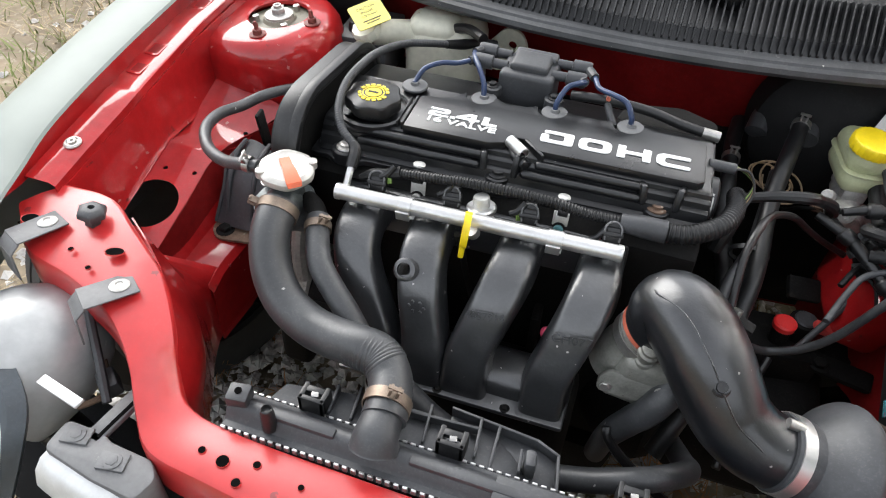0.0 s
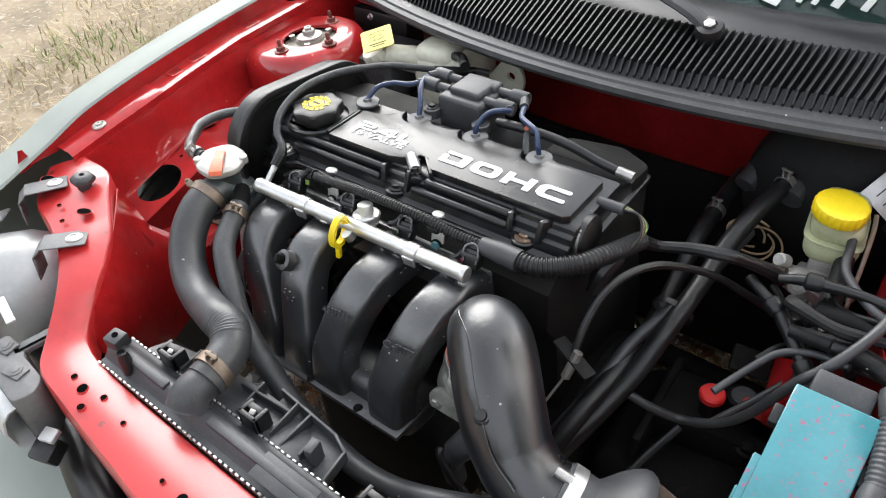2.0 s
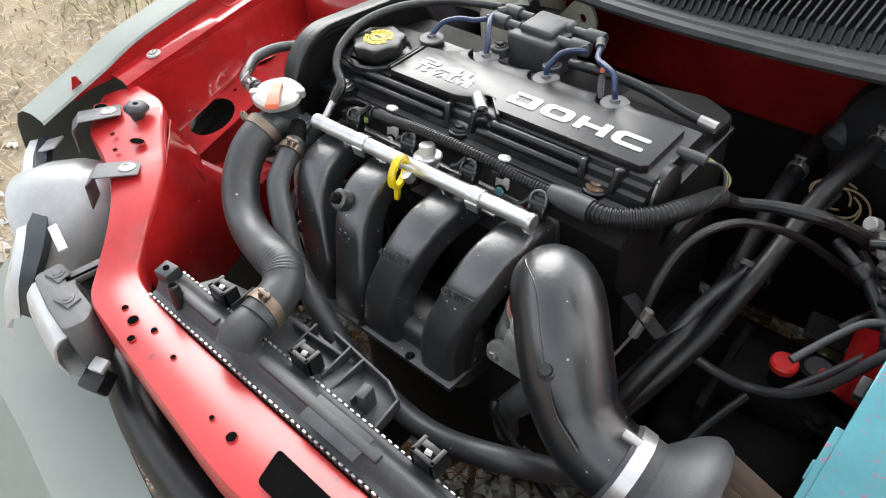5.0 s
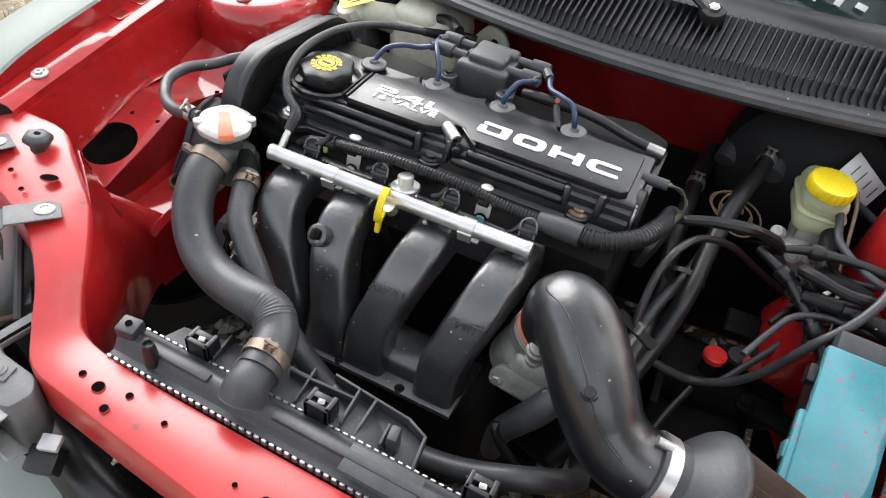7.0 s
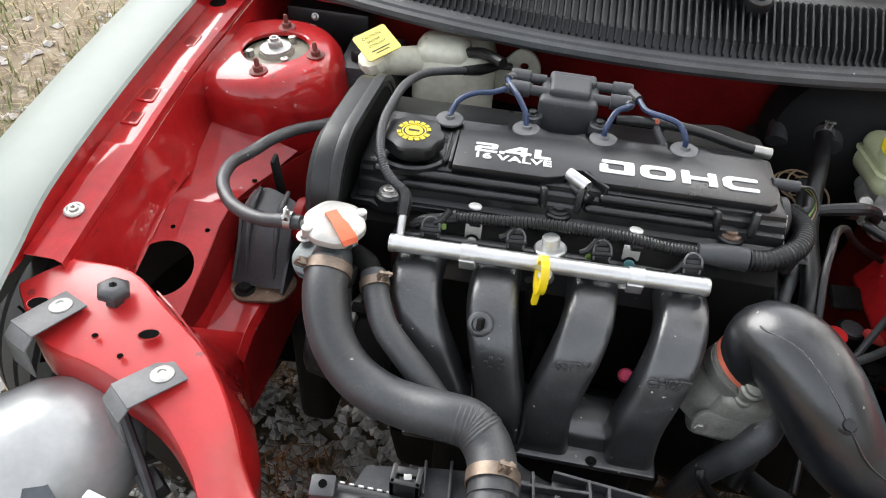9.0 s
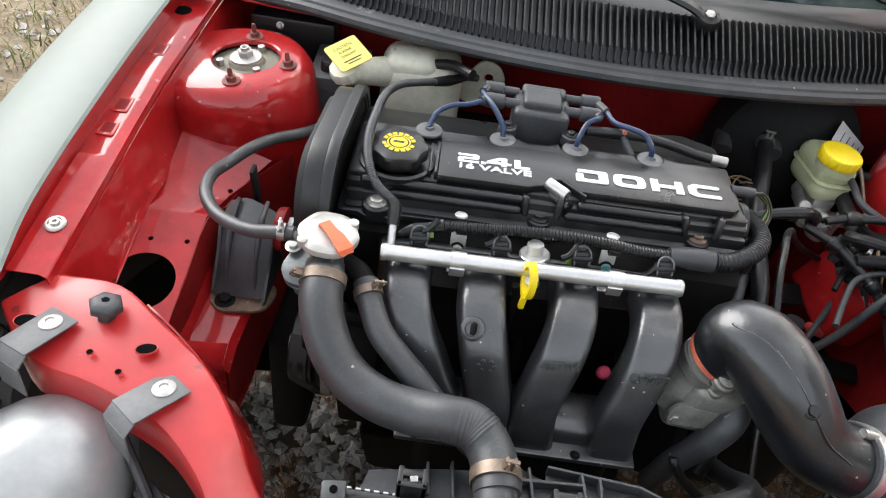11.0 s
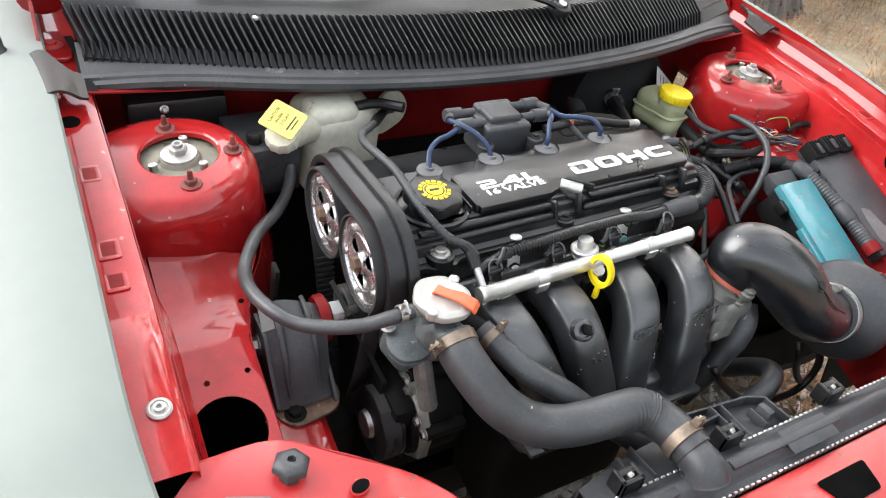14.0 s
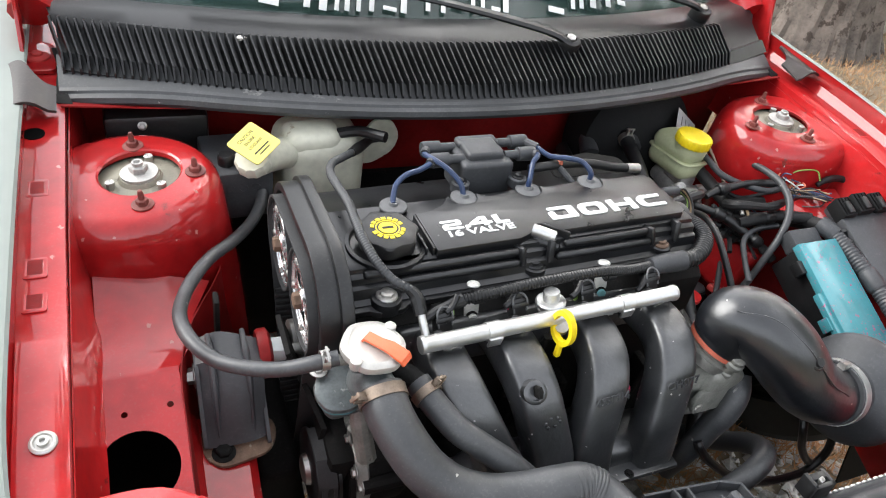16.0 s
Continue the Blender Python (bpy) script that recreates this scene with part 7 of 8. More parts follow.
part("bumper_cover", rows_surface([[(-0.86, -0.50, 0.52), (-0.78, -0.655, 0.525), (-0.62, -0.715, 0.53), (-0.37, -0.702, 0.545), (-0.24, -0.738, 0.545), (0.0, -0.77, 0.545), (0.3, -0.745, 0.545), (0.62, -0.715, 0.53), (0.78, -0.655, 0.525), (0.86, -0.50, 0.52)],
                                   [(-0.875, -0.51, 0.49), (-0.80, -0.69, 0.50), (-0.63, -0.79, 0.505), (-0.40, -0.82, 0.515), (-0.24, -0.84, 0.515), (0.0, -0.855, 0.515), (0.3, -0.845, 0.515), (0.63, -0.79, 0.505), (0.80, -0.69, 0.50), (0.875, -0.51, 0.49)],
                                   [(-0.885, -0.51, 0.42), (-0.82, -0.72, 0.42), (-0.64, -0.845, 0.42), (-0.40, -0.90, 0.42), (-0.24, -0.915, 0.42), (0.0, -0.925, 0.42), (0.3, -0.915, 0.42), (0.64, -0.845, 0.42), (0.82, -0.72, 0.42), (0.885, -0.51, 0.42)],
                                   [(-0.88, -0.51, 0.30), (-0.81, -0.71, 0.30), (-0.63, -0.83, 0.30), (-0.40, -0.885, 0.30), (-0.24, -0.90, 0.30), (0.0, -0.91, 0.30), (0.3, -0.90, 0.30), (0.63, -0.83, 0.30), (0.81, -0.71, 0.30), (0.88, -0.51, 0.30)]], 4, 0.003), PRIMER, body, "grey-green primed bumper cover")
part("bumper_beam", hose([(-0.60, -0.60, 0.56), (-0.36, -0.675, 0.575), (-0.2, -0.712, 0.585), (0.0, -0.722, 0.585), (0.2, -0.712, 0.585), (0.6, -0.60, 0.56)], 0.028, sides=14), PLASTIC, body, "black bumper beam")
part("inner_flap", rows_surface([[(-0.478, -0.452, 0.742), (-0.452, -0.478, 0.736), (-0.428, -0.500, 0.728)], [(-0.470, -0.440, 0.716), (-0.446, -0.464, 0.706), (-0.424, -0.486, 0.694)], [(-0.462, -0.432, 0.690), (-0.438, -0.456, 0.678), (-0.420, -0.472, 0.668)]], 4, 0.0018), RED_DIM, body, "bent red flap of the inner panel")
for s in (-1, 1):
    # made-up dark panel closes the shaded space behind the headlamp
    part("front_dark_panel", rows_surface([[(s * 0.66, -0.47, 0.75), (s * 0.52, -0.535, 0.74), (s * 0.42, -0.575, 0.72), (s * 0.36, -0.63, 0.70)], [(s * 0.64, -0.44, 0.60), (s * 0.50, -0.50, 0.58), (s * 0.40, -0.54, 0.56), (s * 0.34, -0.60, 0.55)], [(s * 0.64, -0.43, 0.46), (s * 0.50, -0.49, 0.46), (s * 0.40, -0.53, 0.46), (s * 0.34, -0.60, 0.46)]], 3, 0.003), DARK, body, "dark panel added for the shade behind the headlamp")
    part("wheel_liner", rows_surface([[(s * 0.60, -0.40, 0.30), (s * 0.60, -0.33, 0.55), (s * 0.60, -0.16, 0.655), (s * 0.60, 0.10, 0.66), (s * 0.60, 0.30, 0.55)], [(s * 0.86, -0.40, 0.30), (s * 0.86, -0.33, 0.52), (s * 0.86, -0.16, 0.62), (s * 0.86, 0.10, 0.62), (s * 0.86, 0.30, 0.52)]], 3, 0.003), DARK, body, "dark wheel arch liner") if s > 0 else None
    # made-up dark sheet, so the deck opening looks down into shade
    part("lower_dark_panel", rows_surface([[(s * 0.45, -0.16, 0.33), (s * 0.45, 0.05, 0.33), (s * 0.45, 0.35, 0.30)], [(s * 0.66, -0.16, 0.30), (s * 0.66, 0.05, 0.30), (s * 0.66, 0.35, 0.28)]], 2, 0.003), DARK, body, "dark panel added to blacken the view through the deck")
    part("inner_drop", rows_surface([[(s * x, y, z) for x, y, z in r] for r in (
        ((0.345, -0.606, 0.700), (0.360, -0.585, 0.720), (0.386, -0.542, 0.742), (0.428, -0.496, 0.760), (0.475, -0.458, 0.768), (0.515, -0.43, 0.770)),
        ((0.346, -0.598, 0.680), (0.358, -0.560, 0.690), (0.384, -0.515, 0.695), (0.424, -0.470, 0.695), (0.465, -0.436, 0.695), (0.508, -0.41, 0.690)),
        ((0.350, -0.596, 0.650), (0.364, -0.556, 0.645), (0.390, -0.508, 0.635), (0.426, -0.458, 0.622), (0.450, -0.412, 0.628), (0.458, -0.365, 0.642)),
        ((0.362, -0.596, 0.57), (0.378, -0.556, 0.56), (0.402, -0.506, 0.55), (0.432, -0.456, 0.54), (0.450, -0.412, 0.54), (0.456, -0.370, 0.54)))], 5, 0.002), RED, body, "red curved panel beside the radiator")
    # made-up black sheet hides bright ground and stands for shade below the lamps
    part("lamp_dark_panel", rows_surface([[(s * 0.80, -0.50, 0.50), (s * 0.60, -0.53, 0.50), (s * 0.42, -0.57, 0.50), (s * 0.33, -0.62, 0.50)], [(s * 0.78, -0.62, 0.47), (s * 0.62, -0.68, 0.47), (s * 0.42, -0.70, 0.47), (s * 0.30, -0.72, 0.47)]], 3, 0.004), MATT, body, "black sheet added for the shade below the headlamp")
part("torn_flap", rows_surface([[(-0.488, -0.456, 0.758), (-0.474, -0.468, 0.752)], [(-0.482, -0.458, 0.728), (-0.466, -0.472, 0.720)], [(-0.470, -0.462, 0.690), (-0.446, -0.474, 0.684)], [(-0.462, -0.462, 0.655), (-0.440, -0.470, 0.650)]], 1, 0.002), RED, body, "bent red sheet tab")
sub = thing("subframe", (0, -0.15, 0.18), "dark steel front subframe under the engine", "subframe")
part("rear_member", hose([(-0.42, 0.06, 0.24), (-0.2, 0.08, 0.22), (0.2, 0.08, 0.22), (0.42, 0.06, 0.24)], 0.05, sides=12), DARK, sub)
part("rack", hose([(-0.45, 0.12, 0.33), (0.45, 0.12, 0.33)], 0.022, sides=12), DARK, sub)
for s in (-1, 1):
    part("side_member", hose([(s * 0.40, 0.08, 0.25), (s * 0.38, 0.0, 0.24), (s * 0.35, -0.08, 0.23)], 0.035, sides=10), DARK, sub)
part("front_member", hose([(-0.42, -0.60, 0.29), (0.42, -0.60, 0.29)], 0.03, sides=12), DARK, sub)

# ---- timing side accessories ----
em = thing("engine_mount", (-0.47, -0.27, 0.645), "black steel engine mount with a rusty foot", "engine mount")
s_in = [[(-0.497, -0.205, 0.742), (-0.475, -0.208, 0.752), (-0.452, -0.214, 0.750), (-0.431, -0.220, 0.744)], [(-0.501, -0.238, 0.735), (-0.476, -0.246, 0.746), (-0.452, -0.252, 0.744), (-0.428, -0.252, 0.736)], [(-0.498, -0.262, 0.705), (-0.476, -0.272, 0.715), (-0.452, -0.276, 0.712), (-0.430, -0.272, 0.705)], [(-0.499, -0.278, 0.680), (-0.478, -0.286, 0.684), (-0.455, -0.288, 0.682), (-0.431, -0.282, 0.676)], [(-0.500, -0.298, 0.660), (-0.478, -0.300, 0.660), (-0.452, -0.300, 0.660), (-0.432, -0.296, 0.660)]]
part("bracket", rows_surface(s_in, 4, 0.005), GREY_PLASTIC, em, "black pressed steel bracket")
part("foot", sheet_mesh([outline([(-0.502, -0.262), (-0.503, -0.305), (-0.485, -0.323), (-0.432, -0.313), (-0.420, -0.288), (-0.424, -0.265)], 0.012)], 0.005, moved((0, 0, 0.652)), 0.001), RUST, em, "rusty steel foot")
for x in (-0.484, -0.446):
    part("rib", hose([(x, -0.212, 0.753), (x, -0.243, 0.747), (x, -0.266, 0.722), (x, -0.281, 0.690), (x, -0.292, 0.668)], [0.0030, 0.0042, 0.0042, 0.0034, 0.002], sides=10), GREY_PLASTIC, em)
part("left_cheek", sheet_mesh([outline([(-0.20, 0.735), (-0.245, 0.735), (-0.265, 0.70), (-0.300, 0.660), (-0.29, 0.655), (-0.21, 0.66)], 0.008)], 0.004, Matrix.Translation((-0.500, 0, 0)) @ XT), GREY_PLASTIC, em)
part("right_cheek", sheet_mesh([outline([(-0.21, 0.735), (-0.245, 0.735), (-0.265, 0.70), (-0.310, 0.658), (-0.28, 0.652), (-0.21, 0.66)], 0.008)], 0.004, Matrix.Translation((-0.431, 0, 0)) @ XT), GREY_PLASTIC, em)
hex_bolt(em, (-0.482, -0.304, 0.6545), r=0.009, h=0.008, mat=DARK)
hex_bolt(em, (-0.502, -0.222, 0.700), (-1, 0, 0), r=0.010, h=0.012, mat=STEEL)
part("red_bush", turned([(0.028, 0.0), (0.030, 0.004), (0.030, 0.012), (0.024, 0.016), (0, 0.016)], at((-0.431, -0.225, 0.722), (1, 0, 0)), n=24), RED_DIM, em, "faded red polyurethane bush")
part("white_nut", block((0.022, 0.022, 0.022), pose(-0.408, -0.228, 0.728, 8, 10, 5), bevel=0.003), LAMP_LENS, em, "paint-splashed square nut")
part("stud", turned([(0.007, 0.0), (0.007, 0.02), (0.005, 0.022), (0, 0.022)], at((-0.398, -0.230, 0.726), (1, 0, 0)), n=14), STEEL, em)
part("engine_bracket", rows_surface([[(-0.405, -0.20, 0.755), (-0.405, -0.26, 0.75)], [(-0.385, -0.21, 0.70), (-0.385, -0.275, 0.70)], [(-0.370, -0.27, 0.655), (-0.372, -0.31, 0.668)], [(-0.385, -0.29, 0.600), (-0.385, -0.315, 0.610)]], 1, 0.006), DARK, em, "dark folded engine bracket")
part("spring_post", block((0.006, 0.018, 0.07), pose(-0.470, -0.185, 0.755, 10, 0, 0), bevel=0.002), DARK, em)

# made-up dark block fills the shaded gap beside the engine mount
part("mount_gap_block", block((0.055, 0.20, 0.22), pose(-0.412, -0.185, 0.455, 0, 0, 0), bevel=0.015, seg=3), DARK, engine, "dark block added for the shade beside the engine mount")
alt = thing("alternator", (-0.33, -0.32, 0.55), "alternator with a black pulley and grey cast case", "alternator")
ap = (-0.335, -0.312, 0.600)
part("case", turned([(0.030, -0.02), (0.052, -0.012), (0.056, 0.0), (0.056, 0.05), (0.048, 0.062), (0.02, 0.066), (0, 0.066)], at(ap, (1, 0, 0)), n=32), DARK, alt)
part("case_ring", turned([(0.046, -0.006), (0.060, -0.006), (0.062, -0.003), (0.062, 0.007), (0.058, 0.010), (0.046, 0.010)], at(ap, (1, 0, 0)), n=44, wave=0.03, lobes=9), CAST, alt, "pale cast ring with bolt lugs")
for a in (40, 80, 120, 160):
    hex_bolt(alt, (ap[0] - 0.006, ap[1] - 0.057 * math.cos(radians(a)), ap[2] + 0.057 * math.sin(radians(a))), (-1, 0, 0), r=0.006, h=0.006, mat=STEEL)
part("pulley", turned([(0.020, -0.052), (0.047, -0.052), (0.050, -0.050), (0.050, -0.046), (0.045, -0.042), (0.050, -0.038), (0.050, -0.032), (0.045, -0.029), (0.049, -0.025), (0.049, -0.021), (0, -0.021)], at(ap, (1, 0, 0)), n=36), PLASTIC, alt, "black grooved pulley")
part("pulley_hub", turned([(0.012, -0.060), (0.018, -0.058), (0.020, -0.05), (0, -0.05)][::-1], at(ap, (1, 0, 0)), n=20), STEEL, alt)
for a in (20, 95, 165):
    part("case_lug", hose([(ap[0] + 0.0, ap[1] + 0.058 * -math.cos(radians(a)), ap[2] + 0.058 * math.sin(radians(a))), (ap[0] + 0.055, ap[1] - 0.058 * math.cos(radians(a)), ap[2] + 0.058 * math.sin(radians(a)))], 0.010, sides=10), DARK, alt)
    hex_bolt(alt, (ap[0], ap[1] - 0.058 * math.cos(radians(a)), ap[2] + 0.058 * math.sin(radians(a))), (-1, 0, 0), r=0.006, h=0.006)
part("vent_ring", turned([(0.043, -0.0135), (0.050, -0.0135), (0.050, -0.0115), (0.043, -0.0115)], at(ap, (1, 0, 0)), n=32), DARK, alt)
part("drive_belt", sheet_mesh([[(-0.362, 0.600), (-0.357, 0.625), (-0.337, 0.647), (-0.312, 0.652), (-0.287, 0.645), (-0.15, 0.44), (-0.14, 0.40), (-0.17, 0.36), (-0.22, 0.36), (-0.359, 0.58)], [(-0.357, 0.600), (-0.33, 0.642), (-0.293, 0.640), (-0.16, 0.44), (-0.16, 0.39), (-0.22, 0.366), (-0.355, 0.585)][::-1]], 0.022, Matrix.Translation((-0.373, 0, 0)) @ XT), BELT, alt, "black ribbed drive belt")
part("pump_cover", block((0.035, 0.09, 0.12), pose(-0.355, -0.30, 0.60, 8, 0, 0), bevel=0.012), DARK, alt, "dark pump casting")
part("pump_arm", hose([(-0.338, -0.330, 0.735), (-0.336, -0.345, 0.700), (-0.330, -0.355, 0.660)], 0.012, sides=10), CAST, alt, "grey cast arm")

# ---- rear left: coolant bottle, tag, box ----
cb_ = thing("coolant_bottle", (-0.29, 0.09, 0.68), "yellowed translucent coolant bottle against the firewall", "coolant bottle")
part("tank", block((0.128, 0.105, 0.150), pose(-0.285, 0.105, 0.762, 3, 0, 4), bevel=0.030, seg=4), CREAM, cb_)
part("shoulder", block((0.085, 0.060, 0.05), pose(-0.300, 0.085, 0.822, 4, 0, 4), bevel=0.020, seg=4), CREAM, cb_)
part("neck", hose([(-0.325, 0.085, 0.805), (-0.355, 0.055, 0.818), (-0.388, 0.028, 0.826)], [0.026, 0.0215, 0.020], sides=20), CREAM, cb_)
part("filler_cap", turned([(0.024, -0.006), (0.024, 0.006), (0.022, 0.010), (0, 0.010)], at((-0.392, 0.024, 0.830), (-0.25, -0.35, 0.9)), n=24, wave=0.03, lobes=12), CREAM, cb_, "yellowed bottle cap")
part("lug", sheet_mesh([outline([(-0.24, 0.77), (-0.19, 0.83), (-0.165, 0.825), (-0.152, 0.80), (-0.160, 0.775), (-0.20, 0.75)], 0.018), circle(-0.178, 0.802, 0.009, 16)], 0.008, Matrix(((1, 0, 0, 0), (0, 0, 1, 0.120), (0, 1, 0, 0), (0, 0, 0, 1))), 0.002), CREAM, cb_, "moulded fixing lug")
part("hose_stub", hose([(-0.262, 0.075, 0.835), (-0.235, 0.06, 0.845), (-0.205, 0.03, 0.850)], 0.008, sides=10), PLASTIC, cb_)
tg = thing("warning_tag", (-0.392, 0.03, 0.842), "yellow plastic caution tag lying on the bottle cap", "tag")
tl, tt, tr, tb = V(-0.428, 0.026, 0.857), V(-0.389, 0.062, 0.868), V(-0.351, 0.029, 0.855), V(-0.392, -0.006, 0.842)
tx, ty = (tb - tl), (tt - tl)
tn = tx.cross(ty).normalized()
c0 = (tl + tt + tr + tb) / 4
tm = at(c0, tn, tx)
wx, wy = tx.length, ty.length
part("plate", sheet_mesh([outline([(-wx / 2, -wy / 2), (wx / 2, -wy / 2), (wx / 2, wy / 2), (-wx / 2, wy / 2)], 0.005)], 0.0016, tm), YELLOW_TAG, tg)
rot = tm @ Matrix.Rotation(radians(90), 4, "Z")
for text, h, dx, dy in (("CAUTION", 0.0048, -0.016, 0.012), ("ENGINE", 0.0042, -0.012, 0.004), ("COOLANT", 0.0040, -0.014, -0.004)):
    part("print", lettering(text, h, rot @ moved((dx, dy, 0.0009)), 0.0003, wide=1.0), BLACK_PRINT, tg, "black printed word " + text.lower())
part("print_bar", block((0.030, 0.002, 0.0004), rot @ moved((0.0, -0.012, 0.0010)), bevel=0), BLACK_PRINT, tg)
part("print_bar", block((0.022, 0.0016, 0.0004), rot @ moved((0.0, -0.017, 0.0010)), bevel=0), BLACK_PRINT, tg)
nb = thing("embossed_box", (-0.41, 0.05, 0.74), "dark grey plastic box with embossed marks beside the strut tower", "box")
part("body", block((0.085, 0.11, 0.075), pose(-0.410, 0.078, 0.775, 0, 0, 3), bevel=0.004), GREY_PLASTIC, nb)
for k in range(4):
    part("embossed_mark", turned([(0.0045, -0.0008), (0.0062, -0.0008), (0.0062, 0.0012), (0.0045, 0.0012)], at((-0.440 + 0.017 * k, 0.0215 + 0.0009 * k, 0.788), (0, -1, 0)), n=14), GREY_PLASTIC, nb)
part("knob", turned([(0.011, 0.0), (0.011, 0.012), (0.009, 0.016), (0, 0.016)], moved((-0.425, 0.05, 0.812)), n=16), PLASTIC, nb)
rbx = thing("rear_black_box", (-0.51, 0.17, 0.74), "black plastic housing on the firewall behind the strut tower", "box")
part("body", block((0.14, 0.05, 0.10), moved((-0.505, 0.175, 0.785)), bevel=0.008), PLASTIC, rbx)
hex_bolt(rbx, (-0.525, 0.149, 0.822), (0, -1, 0.4), r=0.0042, h=0.006)

# ---- brake hydraulics ----
bo = thing("brake_booster", (0.33, 0.16, 0.72), "round black brake booster on the firewall", "brake booster")
part("drum", turned([(0.0, 0.075), (0.03, 0.073), (0.085, 0.055), (0.118, 0.03), (0.125, 0.0), (0.125, -0.03), (0.11, -0.05)], at((0.335, 0.165, 0.735), (0.0, -0.97, 0.12)), n=48), MATT, bo)
part("label", block((0.040, 0.068, 0.0012), at((0.405, 0.100, 0.792), (0.42, -0.70, 0.55), (0.8, 0.5, 0.1)) @ Matrix.Rotation(radians(38), 4, "Z"), bevel=0.0004), STICKER, bo, "silver label with unreadable print")
for k in range(4):
    part("label_bar", block((0.022 - 0.004 * (k % 2), 0.0016, 0.0005), at((0.405, 0.100, 0.792), (0.42, -0.70, 0.55), (0.8, 0.5, 0.1)) @ Matrix.Rotation(radians(38), 4, "Z") @ moved((0, -0.024 + 0.014 * k, 0.0010)), bevel=0), GREY_PLASTIC, bo)
mc = thing("brake_master_cylinder", (0.365, 0.03, 0.68), "bare aluminium brake master cylinder with a cloudy reservoir", "master cylinder")
part("cylinder", turned([(0.0, -0.075), (0.018, -0.075), (0.018, -0.06), (0.021, -0.058), (0.021, 0.03), (0.017, 0.034), (0.017, 0.040), (0, 0.040)], at((0.365, 0.010, 0.706), (0.0, -1, -0.05)), n=24), CLEAN_CAST, mc)
part("port_block", block((0.062, 0.030, 0.030), pose(0.367, 0.004, 0.706, 0, 8, 0), bevel=0.005), CLEAN_CAST, mc)
part("port_plug", turned([(0.010, 0.0), (0.010, 0.016), (0.008, 0.018), (0, 0.018)], at((0.334, 0.002, 0.708), (-1, 0, 0)), n=6), RUST, mc)
part("side_lug", turned([(0.012, -0.008), (0.012, 0.008), (0.006, 0.009), (0, 0.006)], at((0.402, 0.004, 0.712), (1, -0.3, 0.2)), n=16), CLEAN_CAST, mc)
part("reservoir_foot", block((0.034, 0.05, 0.022), pose(0.365, 0.030, 0.733, 0, 4, 0), bevel=0.005), CLEAN_CAST, mc)
vm = at((0.349, -0.030, 0.728), (0.25, -0.9, 0.35))
part("valve_body", block((0.030, 0.026, 0.034), vm @ moved((0, 0, -0.010)), bevel=0.006), CLEAN_CAST, mc, "bright cast outlet valve")
part("valve_plug", turned([(0.0135, 0.0), (0.0135, 0.012), (0.0115, 0.014), (0.006, 0.0142), (0.005, 0.012), (0, 0.012)], vm, n=22), CLEAN_CAST, mc, "round metal plug")
part("valve_lug", turned([(0.009, -0.004), (0.009, 0.010), (0.007, 0.012), (0, 0.012)], at((0.326, -0.018, 0.742), (-0.4, -0.7, 0.5)), n=16), CLEAN_CAST, mc)
part("reservoir", block((0.064, 0.098, 0.042), pose(0.362, 0.050, 0.754, -2, 3, 8), bevel=0.020, seg=5), OLIVE, mc, "cloudy olive-yellow reservoir")
part("reservoir_top", block((0.062, 0.094, 0.040), pose(0.362, 0.052, 0.782, -2, 3, 8), bevel=0.0195, seg=5), OLIVE, mc)
part("reservoir_seam", sheet_mesh([outline([(-0.034, -0.051), (0.034, -0.051), (0.034, 0.051), (-0.034, 0.051)], 0.022)], 0.003, pose(0.362, 0.050, 0.769, -2, 3, 8), 0.0008), OLIVE, mc)
part("reservoir_neck", turned([(0.029, 0.0), (0.029, 0.02), (0, 0.02)], pose(0.362, 0.028, 0.788, 2, 4, 0), n=28), OLIVE, mc)
part("reservoir_cap", turned([(0.0300, 0.0), (0.0310, 0.002), (0.0310, 0.014), (0.0295, 0.0165), (0.027, 0.0172), (0.018, 0.0165), (0, 0.017)], pose(0.361, 0.027, 0.801, 2, 4, 0), n=96, wave=0.022, lobes=24), YELLOW, mc, "bright yellow screw cap")
for k, (pts, mt) in enumerate((([(0.398, 0.050, 0.800), (0.403, 0.026, 0.790), (0.407, -0.010, 0.766), (0.409, -0.037, 0.750), (0.411, -0.060, 0.732)], COPPER), ([(0.335, 0.002, 0.708), (0.315, -0.005, 0.705), (0.300, 0.01, 0.69), (0.295, 0.04, 0.66), (0.29, 0.10, 0.62)], DARK))):
    single("brake_line", hose(pts, 0.0028, sides=8), mt, "thin bent metal brake line", "brake line", group="brake lines")
cs = bmesh.new()
for k in range(4):
    a = [((0.026 + 0.005 * (k % 2)) * math.cos(t + k), (0.020 + 0.004 * k) * math.sin(t + k), 0.004 * k + 0.010 * math.sin(t * 0.5 + k)) for t in (1.75 * math.pi * i / 12 for i in range(13))]
    sweep(cs, [(0.254 + 0.008 * k + x, 0.068 - 0.006 * k + y, 0.690 + z + 0.3 * y) for x, y, z in a], 0.0016, sides=6, per=2)
single("coiled_line", cs, WIRE_TAN, "coiled tan brake pipe near the booster", "brake line")

# ---- hoses and cables on the gearbox side ----
H = lambda name, pts, r, mat, label, cat, group="", **k: single(name, hose(pts, r, **k), mat, label, cat, group)
hh = thing("heater_hose", (0.285, 0.17, 0.765), "black heater hose from the firewall past the gearbox", "hose", group="heater hoses")
